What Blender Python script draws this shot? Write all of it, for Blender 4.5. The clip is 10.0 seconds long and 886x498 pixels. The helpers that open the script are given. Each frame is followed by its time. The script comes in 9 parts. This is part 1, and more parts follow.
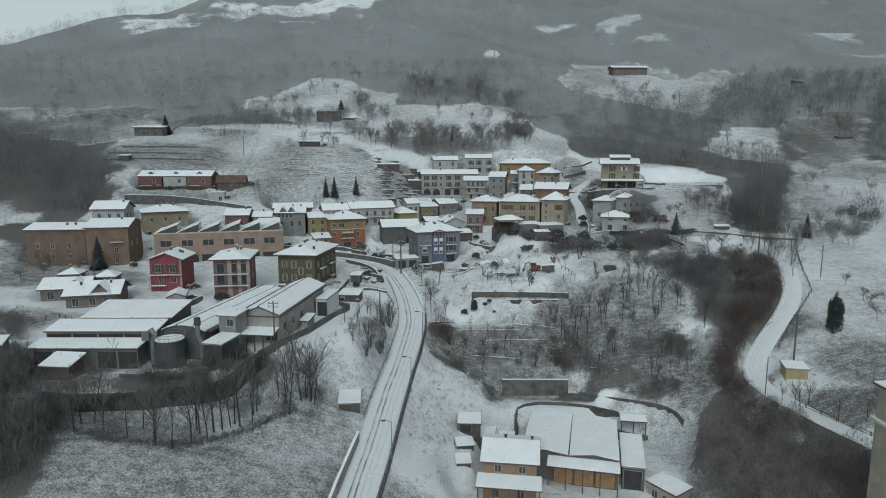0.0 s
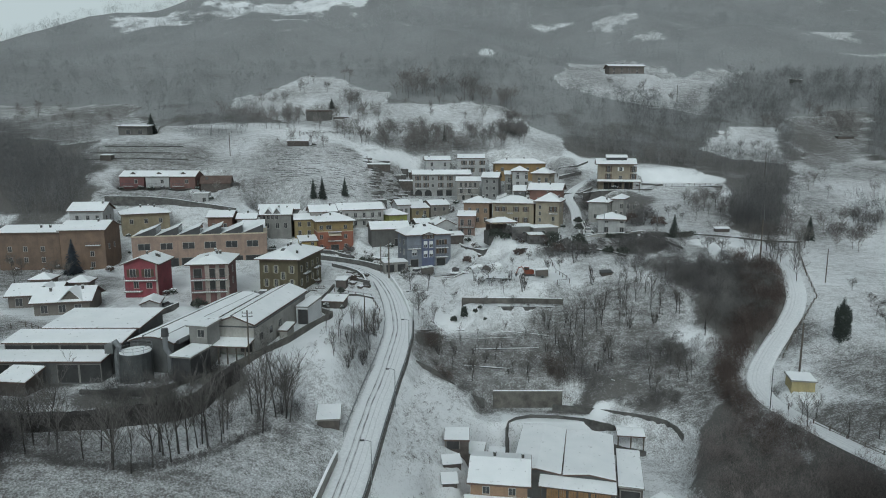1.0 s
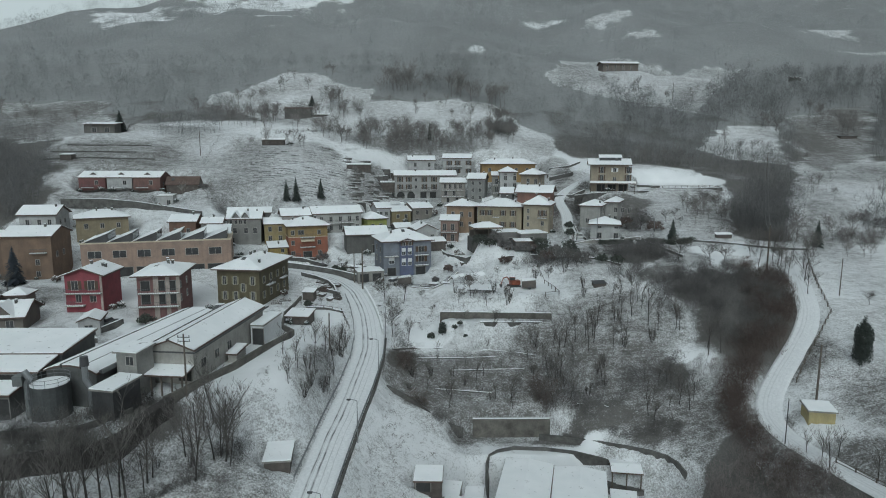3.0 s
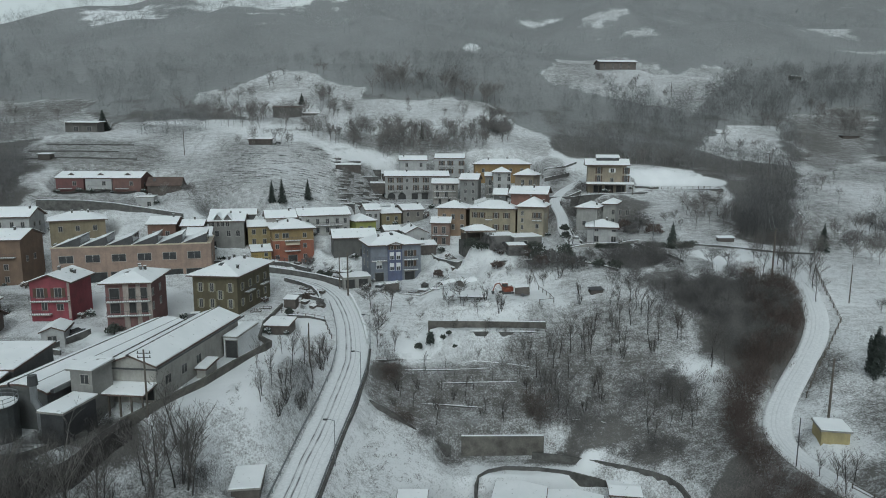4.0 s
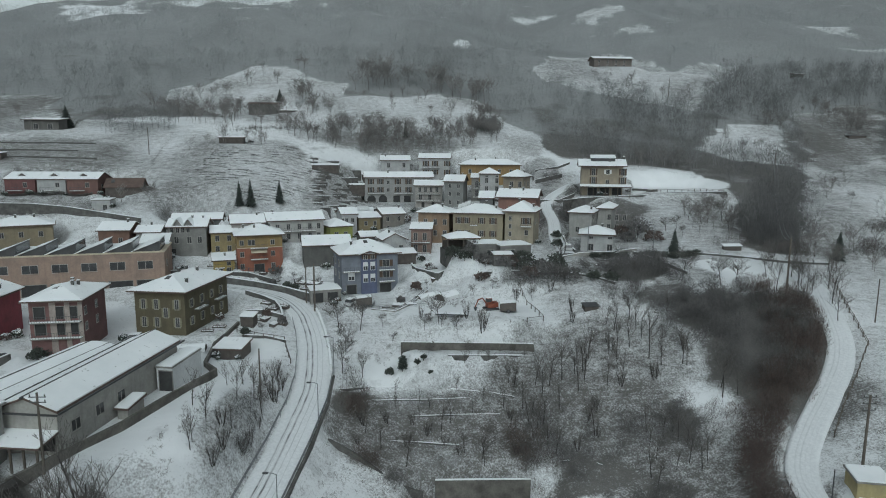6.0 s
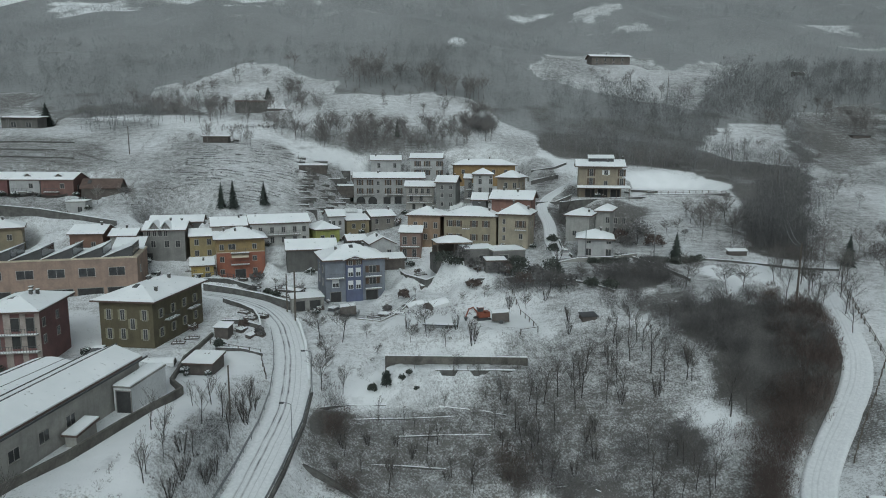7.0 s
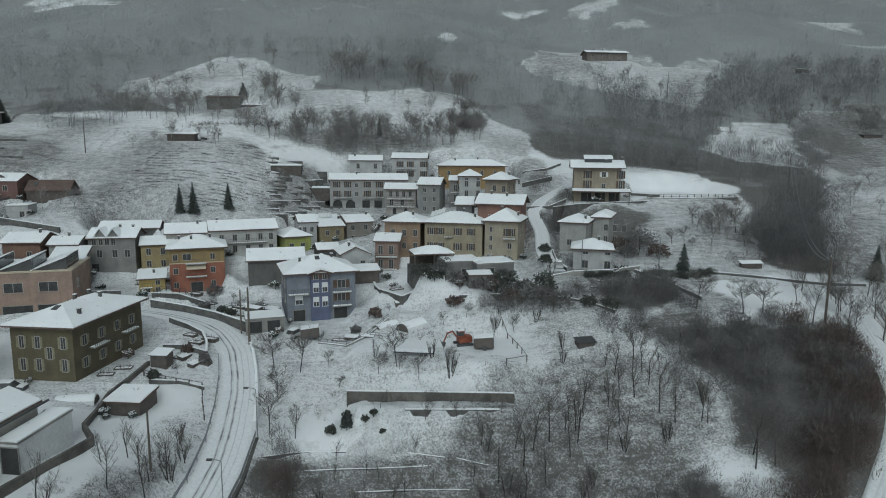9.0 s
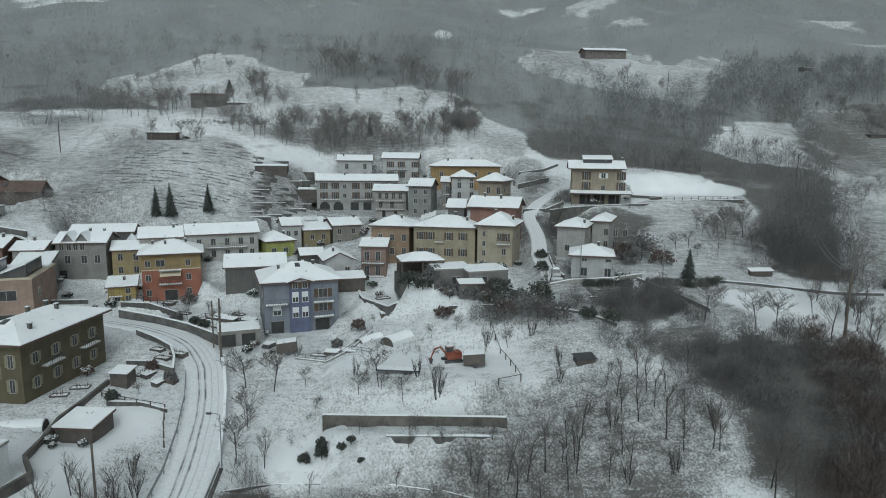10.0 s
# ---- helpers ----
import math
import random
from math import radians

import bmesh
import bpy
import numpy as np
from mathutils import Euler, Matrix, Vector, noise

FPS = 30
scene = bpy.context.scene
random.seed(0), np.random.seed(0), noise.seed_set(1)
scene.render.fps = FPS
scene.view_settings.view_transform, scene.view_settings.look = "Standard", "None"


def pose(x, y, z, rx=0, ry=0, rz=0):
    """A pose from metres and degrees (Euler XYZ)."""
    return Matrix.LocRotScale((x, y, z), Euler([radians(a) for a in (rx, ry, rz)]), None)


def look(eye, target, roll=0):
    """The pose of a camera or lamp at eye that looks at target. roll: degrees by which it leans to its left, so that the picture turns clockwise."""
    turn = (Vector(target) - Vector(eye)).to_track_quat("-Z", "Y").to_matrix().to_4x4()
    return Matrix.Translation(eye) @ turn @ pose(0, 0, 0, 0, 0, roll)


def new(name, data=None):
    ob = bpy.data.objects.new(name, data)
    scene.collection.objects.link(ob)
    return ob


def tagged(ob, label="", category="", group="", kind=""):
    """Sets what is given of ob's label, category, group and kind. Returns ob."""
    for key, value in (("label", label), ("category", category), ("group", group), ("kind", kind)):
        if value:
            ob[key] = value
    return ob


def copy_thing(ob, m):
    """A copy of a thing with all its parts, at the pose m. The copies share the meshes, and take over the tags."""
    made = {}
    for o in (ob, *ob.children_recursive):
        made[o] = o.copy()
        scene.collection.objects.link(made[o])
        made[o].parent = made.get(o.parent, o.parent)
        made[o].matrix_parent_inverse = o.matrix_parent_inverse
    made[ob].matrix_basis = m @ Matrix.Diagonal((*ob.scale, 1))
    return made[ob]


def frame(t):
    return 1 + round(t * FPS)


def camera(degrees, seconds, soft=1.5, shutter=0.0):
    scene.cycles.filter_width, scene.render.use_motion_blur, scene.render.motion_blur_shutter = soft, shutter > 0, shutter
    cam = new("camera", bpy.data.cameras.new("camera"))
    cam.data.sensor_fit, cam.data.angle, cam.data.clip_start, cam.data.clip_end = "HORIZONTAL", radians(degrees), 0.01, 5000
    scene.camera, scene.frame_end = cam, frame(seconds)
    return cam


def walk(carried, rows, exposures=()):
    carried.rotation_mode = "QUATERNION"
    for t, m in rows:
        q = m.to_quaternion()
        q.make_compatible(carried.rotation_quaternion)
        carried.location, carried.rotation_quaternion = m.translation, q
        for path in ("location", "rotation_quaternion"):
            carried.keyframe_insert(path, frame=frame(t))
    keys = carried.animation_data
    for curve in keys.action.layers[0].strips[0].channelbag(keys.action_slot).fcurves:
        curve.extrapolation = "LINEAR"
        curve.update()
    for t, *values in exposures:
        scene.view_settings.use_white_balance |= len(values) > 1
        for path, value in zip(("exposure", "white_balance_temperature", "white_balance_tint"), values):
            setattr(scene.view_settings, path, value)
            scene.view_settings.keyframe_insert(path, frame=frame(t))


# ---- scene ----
# Camera: level drone flight towards the village
cam = camera(70.0, 10.0, 1.0)
PATH = [
    (0, look((0.00, 0.00, 60.00), (0.00, 98.81, 44.64), 0.03)),
    (1, look((1.94, 6.94, 59.89), (2.44, 105.75, 44.54), 0.06)),
    (2, look((3.86, 14.02, 59.79), (4.86, 112.83, 44.45), 0.10)),
    (3, look((5.79, 21.25, 59.71), (7.26, 120.06, 44.36), 0.15)),
    (4, look((7.71, 28.63, 59.63), (9.64, 127.43, 44.29), 0.19)),
    (5, look((9.62, 36.16, 59.56), (12.01, 134.94, 44.22), 0.25)),
    (6, look((11.53, 43.83, 59.51), (14.36, 142.61, 44.16), 0.30)),
    (7, look((13.43, 51.65, 59.46), (16.70, 150.41, 44.10), 0.36)),
    (8, look((15.33, 59.62, 59.43), (19.01, 158.36, 44.06), 0.43)),
    (9, look((17.22, 67.74, 59.41), (21.31, 166.46, 44.02), 0.50)),
    (10, look((19.11, 76.00, 59.40), (23.59, 174.71, 43.99), 0.58)),
]
walk(cam, PATH, exposures=[(0, -0.40, 5840, -1.8), (5, -0.44, 5840, -1.8), (9.5, -0.50, 5840, -1.8), (10, -0.29, 5870, -1.8)])

# ---- sky and light: an overcast winter day ----
world = bpy.data.worlds.new("overcast_sky")
scene.world = world
world.use_nodes = True
wn = world.node_tree
wn.nodes.clear()
w_out = wn.nodes.new("ShaderNodeOutputWorld")
w_bg = wn.nodes.new("ShaderNodeBackground")
w_sky = wn.nodes.new("ShaderNodeTexSky")
w_sky.sky_type = "NISHITA"
w_sky.sun_disc = False
w_sky.sun_elevation, w_sky.sun_rotation = radians(38), radians(183)
w_sky.dust_density, w_sky.air_density = 4.0, 1.0
w_grey = wn.nodes.new("ShaderNodeHueSaturation")
w_grey.inputs["Saturation"].default_value = 0.12
wn.links.new(w_sky.outputs["Color"], w_grey.inputs["Color"])
wn.links.new(w_grey.outputs["Color"], w_bg.inputs["Color"])
w_bg.inputs["Strength"].default_value = 0.11
wn.links.new(w_bg.outputs["Background"], w_out.inputs["Surface"])

# pale cloud standing behind the mountain
cloud_mat = bpy.data.materials.new("low_cloud")
cloud_mat.use_nodes = True
cm = cloud_mat.node_tree
cm.nodes.clear()
cm_out, cm_glow, cm_noise, cm_ramp = (cm.nodes.new(k) for k in ("ShaderNodeOutputMaterial", "ShaderNodeEmission", "ShaderNodeTexNoise", "ShaderNodeValToRGB"))
cm_noise.inputs["Scale"].default_value, cm_noise.inputs["Detail"].default_value = 2.0, 3
cm_ramp.color_ramp.elements[0].color, cm_ramp.color_ramp.elements[1].color = (0.66, 0.69, 0.69, 1), (0.78, 0.80, 0.80, 1)
cm.links.new(cm_noise.outputs["Fac"], cm_ramp.inputs["Fac"])
cm.links.new(cm_ramp.outputs["Color"], cm_glow.inputs["Color"])
cm.links.new(cm_glow.outputs["Emission"], cm_out.inputs["Surface"])
cloud_me = bpy.data.meshes.new("backdrop")
cloud_me.from_pydata([(-1500, 1640, -50), (1600, 1640, -50), (1600, 1640, 1100), (-1500, 1640, 1100)], [], [(0, 1, 2, 3)])
cloud_me.materials.append(cloud_mat)
tagged(new("backdrop", cloud_me), "pale overcast cloud behind the mountain", "sky", kind="structure")

sun = new("sun", bpy.data.lights.new("sun", "SUN"))
sun.data.energy, sun.data.angle, sun.data.color = 0.5, radians(50), (1.0, 0.98, 0.95)
sun.matrix_world = look((0, 0, 300), (8, 170, 0))

# ---- materials ----
def shader(name):
    m = bpy.data.materials.new(name)
    m.use_nodes = True
    nt = m.node_tree
    return m, nt, nt.nodes["Principled BSDF"]


def tex_noise(nt, scale, detail=4.0, rough=0.55, space="Object"):
    co = nt.nodes.new("ShaderNodeTexCoord")
    n = nt.nodes.new("ShaderNodeTexNoise")
    n.inputs["Scale"].default_value, n.inputs["Detail"].default_value, n.inputs["Roughness"].default_value = scale, detail, rough
    mp = nt.nodes.new("ShaderNodeMapping")
    mp.inputs["Rotation"].default_value = (0.5, 0.35, 0.7)
    nt.links.new(co.outputs[space], mp.inputs["Vector"])
    nt.links.new(mp.outputs["Vector"], n.inputs["Vector"])
    return n


def ramp(nt, src, stops):
    r = nt.nodes.new("ShaderNodeValToRGB")
    r.color_ramp.elements[0].position, r.color_ramp.elements[0].color = stops[0][0], (*stops[0][1], 1)
    r.color_ramp.elements[1].position, r.color_ramp.elements[1].color = stops[-1][0], (*stops[-1][1], 1)
    for p, c in stops[1:-1]:
        r.color_ramp.elements.new(p).color = (*c, 1)
    nt.links.new(src, r.inputs["Fac"])
    return r


def mix(nt, fac, a, b, mode="MIX"):
    m = nt.nodes.new("ShaderNodeMix")
    m.data_type, m.blend_type = "RGBA", mode
    for sock, v in ((m.inputs[0], fac), (m.inputs[6], a), (m.inputs[7], b)):
        if isinstance(v, (int, float)):
            sock.default_value = v
        elif isinstance(v, tuple):
            sock.default_value = (*v, 1)
        else:
            nt.links.new(v, sock)
    return m.outputs[2]


def calc(nt, op, a, b=0.0, clamp=False):
    m = nt.nodes.new("ShaderNodeMath")
    m.operation, m.use_clamp = op, clamp
    for sock, v in ((m.inputs[0], a), (m.inputs[1], b)):
        if isinstance(v, (int, float)):
            sock.default_value = v
        else:
            nt.links.new(v, sock)
    return m.outputs[0]


def bump(nt, bsdf, height, strength, distance):
    b = nt.nodes.new("ShaderNodeBump")
    b.inputs["Strength"].default_value, b.inputs["Distance"].default_value = strength, distance
    nt.links.new(height, b.inputs["Height"])
    nt.links.new(b.outputs["Normal"], bsdf.inputs["Normal"])


MATS = {}


def rough_mat(name, colour, rough=0.85, grain=6.0, stain=0.35, amount=0.25, relief=0.02, metal=0.0, space="Object"):
    """A matt surface with fine grain and broad stains."""
    if name in MATS:
        return MATS[name]
    m, nt, b = shader(name)
    fine, broad = tex_noise(nt, grain, 5, space=space), tex_noise(nt, stain, 3, space=space)
    dark = tuple(c * (1 - amount) for c in colour)
    light = tuple(min(1, c * (1 + amount * 0.6)) for c in colour)
    c1 = ramp(nt, broad.outputs["Fac"], [(0.3, dark), (0.7, light)])
    c2 = ramp(nt, fine.outputs["Fac"], [(0.3, (0.82, 0.82, 0.82)), (0.7, (1, 1, 1))])
    nt.links.new(mix(nt, 1.0, c1.outputs["Color"], c2.outputs["Color"], "MULTIPLY"), b.inputs["Base Color"])
    b.inputs["Roughness"].default_value, b.inputs["Metallic"].default_value = rough, metal
    bump(nt, b, fine.outputs["Fac"], 0.5, relief)
    MATS[name] = m
    return m


def plaster(name, colour):
    """Rendered house wall: grain, broad fading and streaks that run down."""
    key = "plaster_" + name
    mean = sum(colour) / 3
    colour = tuple(0.80 * (0.84 * c + 0.16 * mean) for c in colour)
    if key in MATS:
        return MATS[key]
    m, nt, b = shader(key)
    fine, broad = tex_noise(nt, 3.0, 6), tex_noise(nt, 0.45, 4)
    co = nt.nodes.new("ShaderNodeTexCoord")
    mp = nt.nodes.new("ShaderNodeMapping")
    mp.inputs["Scale"].default_value = (1.6, 1.6, 0.12)
    streak = nt.nodes.new("ShaderNodeTexNoise")
    streak.inputs["Scale"].default_value, streak.inputs["Detail"].default_value = 1.0, 4
    nt.links.new(co.outputs["Object"], mp.inputs["Vector"])
    nt.links.new(mp.outputs["Vector"], streak.inputs["Vector"])
    grey = sum(colour) / 3
    dull = tuple(0.62 * (0.75 * c + 0.25 * grey) for c in colour)
    c1 = mix(nt, ramp(nt, broad.outputs["Fac"], [(0.35, (0, 0, 0)), (0.72, (0.75, 0.75, 0.75))]).outputs["Color"], colour, dull)
    c2 = mix(nt, ramp(nt, streak.outputs["Fac"], [(0.5, (0, 0, 0)), (0.8, (0.42, 0.42, 0.42))]).outputs["Color"], c1, tuple(c * 0.55 for c in colour))
    c3 = mix(nt, 1.0, c2, ramp(nt, fine.outputs["Fac"], [(0.3, (0.86, 0.86, 0.86)), (0.7, (1, 1, 1))]).outputs["Color"], "MULTIPLY")
    nt.links.new(c3, b.inputs["Base Color"])
    b.inputs["Roughness"].default_value = 0.9
    bump(nt, b, fine.outputs["Fac"], 0.4, 0.02)
    MATS[key] = m
    return m


def snow_mat(name, patch):
    """Settled snow; patch is how far it has thinned and shows dirt."""
    m, nt, b = shader(name)
    fine, broad, mid = tex_noise(nt, 5.0, 6), tex_noise(nt, 0.25, 4), tex_noise(nt, 1.3, 5)
    c1 = ramp(nt, broad.outputs["Fac"], [(0.3, (0.84, 0.86, 0.87)), (0.7, (0.92, 0.93, 0.94))])
    c2 = ramp(nt, mid.outputs["Fac"], [(0.24, (0.35, 0.34, 0.33)), (0.24 + patch, (1, 1, 1))])
    nt.links.new(mix(nt, 1.0, c1.outputs["Color"], c2.outputs["Color"], "MULTIPLY"), b.inputs["Base Color"])
    b.inputs["Roughness"].default_value = 0.75
    bump(nt, b, fine.outputs["Fac"], 0.5, 0.06)
    MATS[name] = m
    return m


def ground_mat():
    """Snow over dead grass, brush and a haze-paled wood floor: how much shows through is told by the land's cover."""
    m, nt, b = shader("snowy_ground")
    cover = nt.nodes.new("ShaderNodeAttribute")
    cover.attribute_name = "cover"
    co = nt.nodes.new("ShaderNodeTexCoord")

    def noise_at(scale, detail, stretch=(1, 1, 1), turn=(0.5, 0.35, 0.7)):
        mp = nt.nodes.new("ShaderNodeMapping")
        mp.inputs["Rotation"].default_value = turn
        mp.inputs["Scale"].default_value = stretch
        n = nt.nodes.new("ShaderNodeTexNoise")
        n.inputs["Scale"].default_value, n.inputs["Detail"].default_value, n.inputs["Roughness"].default_value = scale, detail, 0.65
        nt.links.new(co.outputs["Object"], mp.inputs["Vector"])
        nt.links.new(mp.outputs["Vector"], n.inputs["Vector"])
        return n.outputs["Fac"]

    fine, mid, broad = noise_at(3.5, 8), noise_at(0.6, 5), noise_at(0.06, 4)
    rows = noise_at(1.0, 6, (0.18, 1.3, 1.3), (0.0, 0.0, 0.08))
    s = calc(nt, "ADD", calc(nt, "MULTIPLY", fine, 0.54), calc(nt, "MULTIPLY", mid, 0.22))
    s = calc(nt, "ADD", s, calc(nt, "MULTIPLY", rows, 0.18))
    s = calc(nt, "ADD", s, calc(nt, "MULTIPLY", broad, 0.14))
    edge = calc(nt, "SUBTRACT", calc(nt, "ADD", s, calc(nt, "MULTIPLY", cover.outputs["Fac"], 0.66)), 0.797)
    show = calc(nt, "MULTIPLY", edge, 5.2, True)
    snow = ramp(nt, broad, [(0.3, (0.67, 0.685, 0.695)), (0.7, (0.86, 0.87, 0.88))])
    earth = ramp(nt, fine, [(0.3, (0.075, 0.072, 0.069)), (0.55, (0.135, 0.129, 0.121)), (0.75, (0.21, 0.199, 0.182))])
    hazed_floor = nt.nodes.new("ShaderNodeAttribute")
    hazed_floor.attribute_name = "hazed_floor"
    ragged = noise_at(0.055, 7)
    under = calc(nt, "MULTIPLY", calc(nt, "SUBTRACT", calc(nt, "ADD", hazed_floor.outputs["Fac"], calc(nt, "MULTIPLY", calc(nt, "SUBTRACT", ragged, 0.5), 2.8)), 0.30), 2.3, True)
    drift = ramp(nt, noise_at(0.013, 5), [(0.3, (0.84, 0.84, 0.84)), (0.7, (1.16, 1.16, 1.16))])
    # pale blue-grey floor tones carry the mountain's haze in their colour
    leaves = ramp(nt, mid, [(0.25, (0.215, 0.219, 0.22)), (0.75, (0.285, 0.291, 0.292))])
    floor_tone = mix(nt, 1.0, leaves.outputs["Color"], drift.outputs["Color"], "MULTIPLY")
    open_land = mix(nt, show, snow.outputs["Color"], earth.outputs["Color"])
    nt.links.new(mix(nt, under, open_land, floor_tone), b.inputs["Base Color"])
    b.inputs["Roughness"].default_value = 0.85
    bump(nt, b, calc(nt, "ADD", fine, calc(nt, "MULTIPLY", show, 0.5)), 0.6, 0.18)
    MATS["snowy_ground"] = m
    return m


def road_mat(name="snowed_road", trace=1.0):
    """Snowed road with wheel tracks pressed down to wet asphalt; 'across' runs from kerb to kerb."""
    m, nt, b = shader(name)
    at = nt.nodes.new("ShaderNodeAttribute")
    at.attribute_name = "across"
    fine, broad = tex_noise(nt, 2.5, 6), tex_noise(nt, 0.12, 3)
    wob = calc(nt, "MULTIPLY", calc(nt, "SUBTRACT", broad.outputs["Fac"], 0.5), 0.12)
    u = calc(nt, "ADD", at.outputs["Fac"], wob)
    total = None
    for centre, width, depth in ((0.30, 0.034, 0.92), (0.45, 0.038, 0.95), (0.345, 0.014, 0.35), (0.60, 0.02, 0.4), (0.75, 0.018, 0.3)):
        d = calc(nt, "ABSOLUTE", calc(nt, "SUBTRACT", u, centre))
        k = calc(nt, "MULTIPLY", calc(nt, "SUBTRACT", 1.0, calc(nt, "DIVIDE", d, width), True), depth * trace)
        total = k if total is None else calc(nt, "MAXIMUM", total, k)
    patchy = tex_noise(nt, 0.35, 4)
    fade = ramp(nt, patchy.outputs["Fac"], [(0.35, (0.45, 0.45, 0.45)), (0.62, (1.15, 1.15, 1.15))])
    worn = calc(nt, "MULTIPLY", calc(nt, "MULTIPLY", total, fade.outputs["Color"]), calc(nt, "ADD", calc(nt, "MULTIPLY", fine.outputs["Fac"], 0.9), 0.55), True)
    snow = ramp(nt, fine.outputs["Fac"], [(0.3, (0.66, 0.672, 0.685)), (0.7, (0.80, 0.81, 0.82))])
    nt.links.new(mix(nt, worn, snow.outputs["Color"], (0.10, 0.105, 0.11)), b.inputs["Base Color"])
    b.inputs["Roughness"].default_value = 0.7
    MATS[name] = m
    return m


def twig_mat(name, colour, vary=0.35):
    """Bark and twigs; each tree and each tuft has its own tone."""
    m, nt, b = shader(name)
    info = nt.nodes.new("ShaderNodeObjectInfo")
    geo = nt.nodes.new("ShaderNodeNewGeometry")
    r = calc(nt, "FRACT", calc(nt, "ADD", info.outputs["Random"], geo.outputs["Random Per Island"]))
    lo, hi = tuple(c * (1 - vary) for c in colour), tuple(c * (1 + vary) for c in colour)
    c1 = ramp(nt, r, [(0.0, lo), (1.0, hi)])
    n = tex_noise(nt, 4.0, 4)
    c2 = ramp(nt, n.outputs["Fac"], [(0.3, (0.7, 0.7, 0.7)), (0.7, (1, 1, 1))])
    nt.links.new(mix(nt, 1.0, c1.outputs["Color"], c2.outputs["Color"], "MULTIPLY"), b.inputs["Base Color"])
    b.inputs["Roughness"].default_value = 0.9
    MATS[name] = m
    return m


def glass_mat():
    m, nt, b = shader("window_glass")
    n = tex_noise(nt, 0.7, 2, space="Object")
    c = ramp(nt, n.outputs["Fac"], [(0.3, (0.05, 0.051, 0.053)), (0.7, (0.10, 0.102, 0.105))])
    nt.links.new(c.outputs["Color"], b.inputs["Base Color"])
    b.inputs["Roughness"].default_value = 0.12
    MATS["window_glass"] = m
    return m


SNOW, SNOW_THIN, GROUND, ROAD, GLASS = snow_mat("roof_snow", 0.12), snow_mat("thin_snow", 0.22), ground_mat(), road_mat(), glass_mat()
LANE = road_mat("snowed_lane", 0.22)
TILE = rough_mat("roof_tile", (0.135, 0.095, 0.08), 0.85, 8, 0.8)
EAVE = rough_mat("eave_wood", (0.10, 0.075, 0.055), 0.8, 10, 1.0)
CONCRETE = rough_mat("concrete", (0.30, 0.29, 0.27), 0.9, 4, 0.3, 0.4)
STAINED = rough_mat("stained_concrete", (0.15, 0.14, 0.125), 0.9, 4, 0.5, 0.45)
STONE = rough_mat("old_stone_wall", (0.125, 0.121, 0.114), 0.9, 3, 0.8, 0.45, 0.06)
DARKWOOD = rough_mat("dark_wood", (0.12, 0.104, 0.093), 0.85, 6, 1.0)
WOOD = rough_mat("weathered_wood", (0.14, 0.12, 0.10), 0.85, 6, 1.0)
TIMBER = rough_mat("warm_timber", (0.42, 0.26, 0.13), 0.8, 6, 1.0)
METAL = rough_mat("galvanised_metal", (0.32, 0.33, 0.34), 0.45, 5, 0.6, 0.2, 0.005, 0.7)
DARKMETAL = rough_mat("dark_metal", (0.105, 0.106, 0.11), 0.5, 5, 0.6, 0.2, 0.005, 0.5)
WHITEPANEL = rough_mat("white_panel", (0.72, 0.73, 0.73), 0.6, 3, 0.3, 0.12)
FRAME = rough_mat("window_frame", (0.42, 0.40, 0.37), 0.6, 8, 1.0, 0.15)
WHITEFRAME = rough_mat("white_window_frame", (0.75, 0.75, 0.73), 0.6, 8, 1.0, 0.1)
SHUTTER = rough_mat("brown_shutter", (0.10, 0.065, 0.045), 0.7, 8, 1.0)
PALE_PIER = rough_mat("pale_pier", (0.40, 0.345, 0.31), 0.9, 5, 0.5, 0.25)
PALE_SHUTTER = rough_mat("pale_shutter", (0.27, 0.25, 0.17), 0.8, 6, 0.8, 0.2)
CREAM = rough_mat("cream_trim", (0.60, 0.52, 0.40), 0.85, 5, 0.6, 0.2)
# near-black: the shade inside openings put into a panel's colour
DARKIN = rough_mat("opening_shade", (0.055, 0.055, 0.055), 0.9, 3, 0.5, 0.3)
GALV_ROOF = rough_mat("sheet_roof", (0.24, 0.25, 0.25), 0.5, 4, 0.4, 0.2, 0.01, 0.4)
BARK = twig_mat("bark", (0.058, 0.054, 0.05))
TWIGS = twig_mat("bare_twigs", (0.155, 0.144, 0.134))
RUSSET = twig_mat("russet_brush", (0.137, 0.106, 0.093))
DARKBRUSH = twig_mat("dark_brush", (0.18, 0.172, 0.168))
# twigs of the mountain woods: haze put into the colour, paler with distance
HAZED_TWIGS = twig_mat("hazed_twigs", (0.30, 0.306, 0.307), 0.12)
FAR_HAZED_TWIGS = twig_mat("far_hazed_twigs", (0.40, 0.41, 0.412), 0.08)
NEEDLES = twig_mat("conifer_needles", (0.062, 0.074, 0.065))
EVERGREEN = twig_mat("evergreen_leaves", (0.085, 0.095, 0.08))

# ---- lie of the land ----
# Heights of the valley side, lane by lane from west to east, at these distances up the valley
UP = [50, 75, 95, 112, 128, 142, 158, 175, 195, 220, 250, 280, 310, 350, 400]
LANES = {}
LANES[-150] = [14.6, 17.9, 19.9, 21.7, 24.0, 26.7, 30.2, 34.1, 38.3, 44.8, 56.4, 65.8, 72.7, 86.9, 108.5]
LANES[-110] = [13.6, 17.5, 19.6, 20.9, 22.4, 23.9, 26.0, 28.5, 32.0, 39.6, 55.3, 63.2, 71.9, 87.8, 107.2]
LANES[-75] = [12.3, 17.9, 21.1, 22.3, 23.3, 24.3, 25.2, 26.5, 31.1, 41.0, 52.4, 63.6, 73.3, 87.1, 105.9]
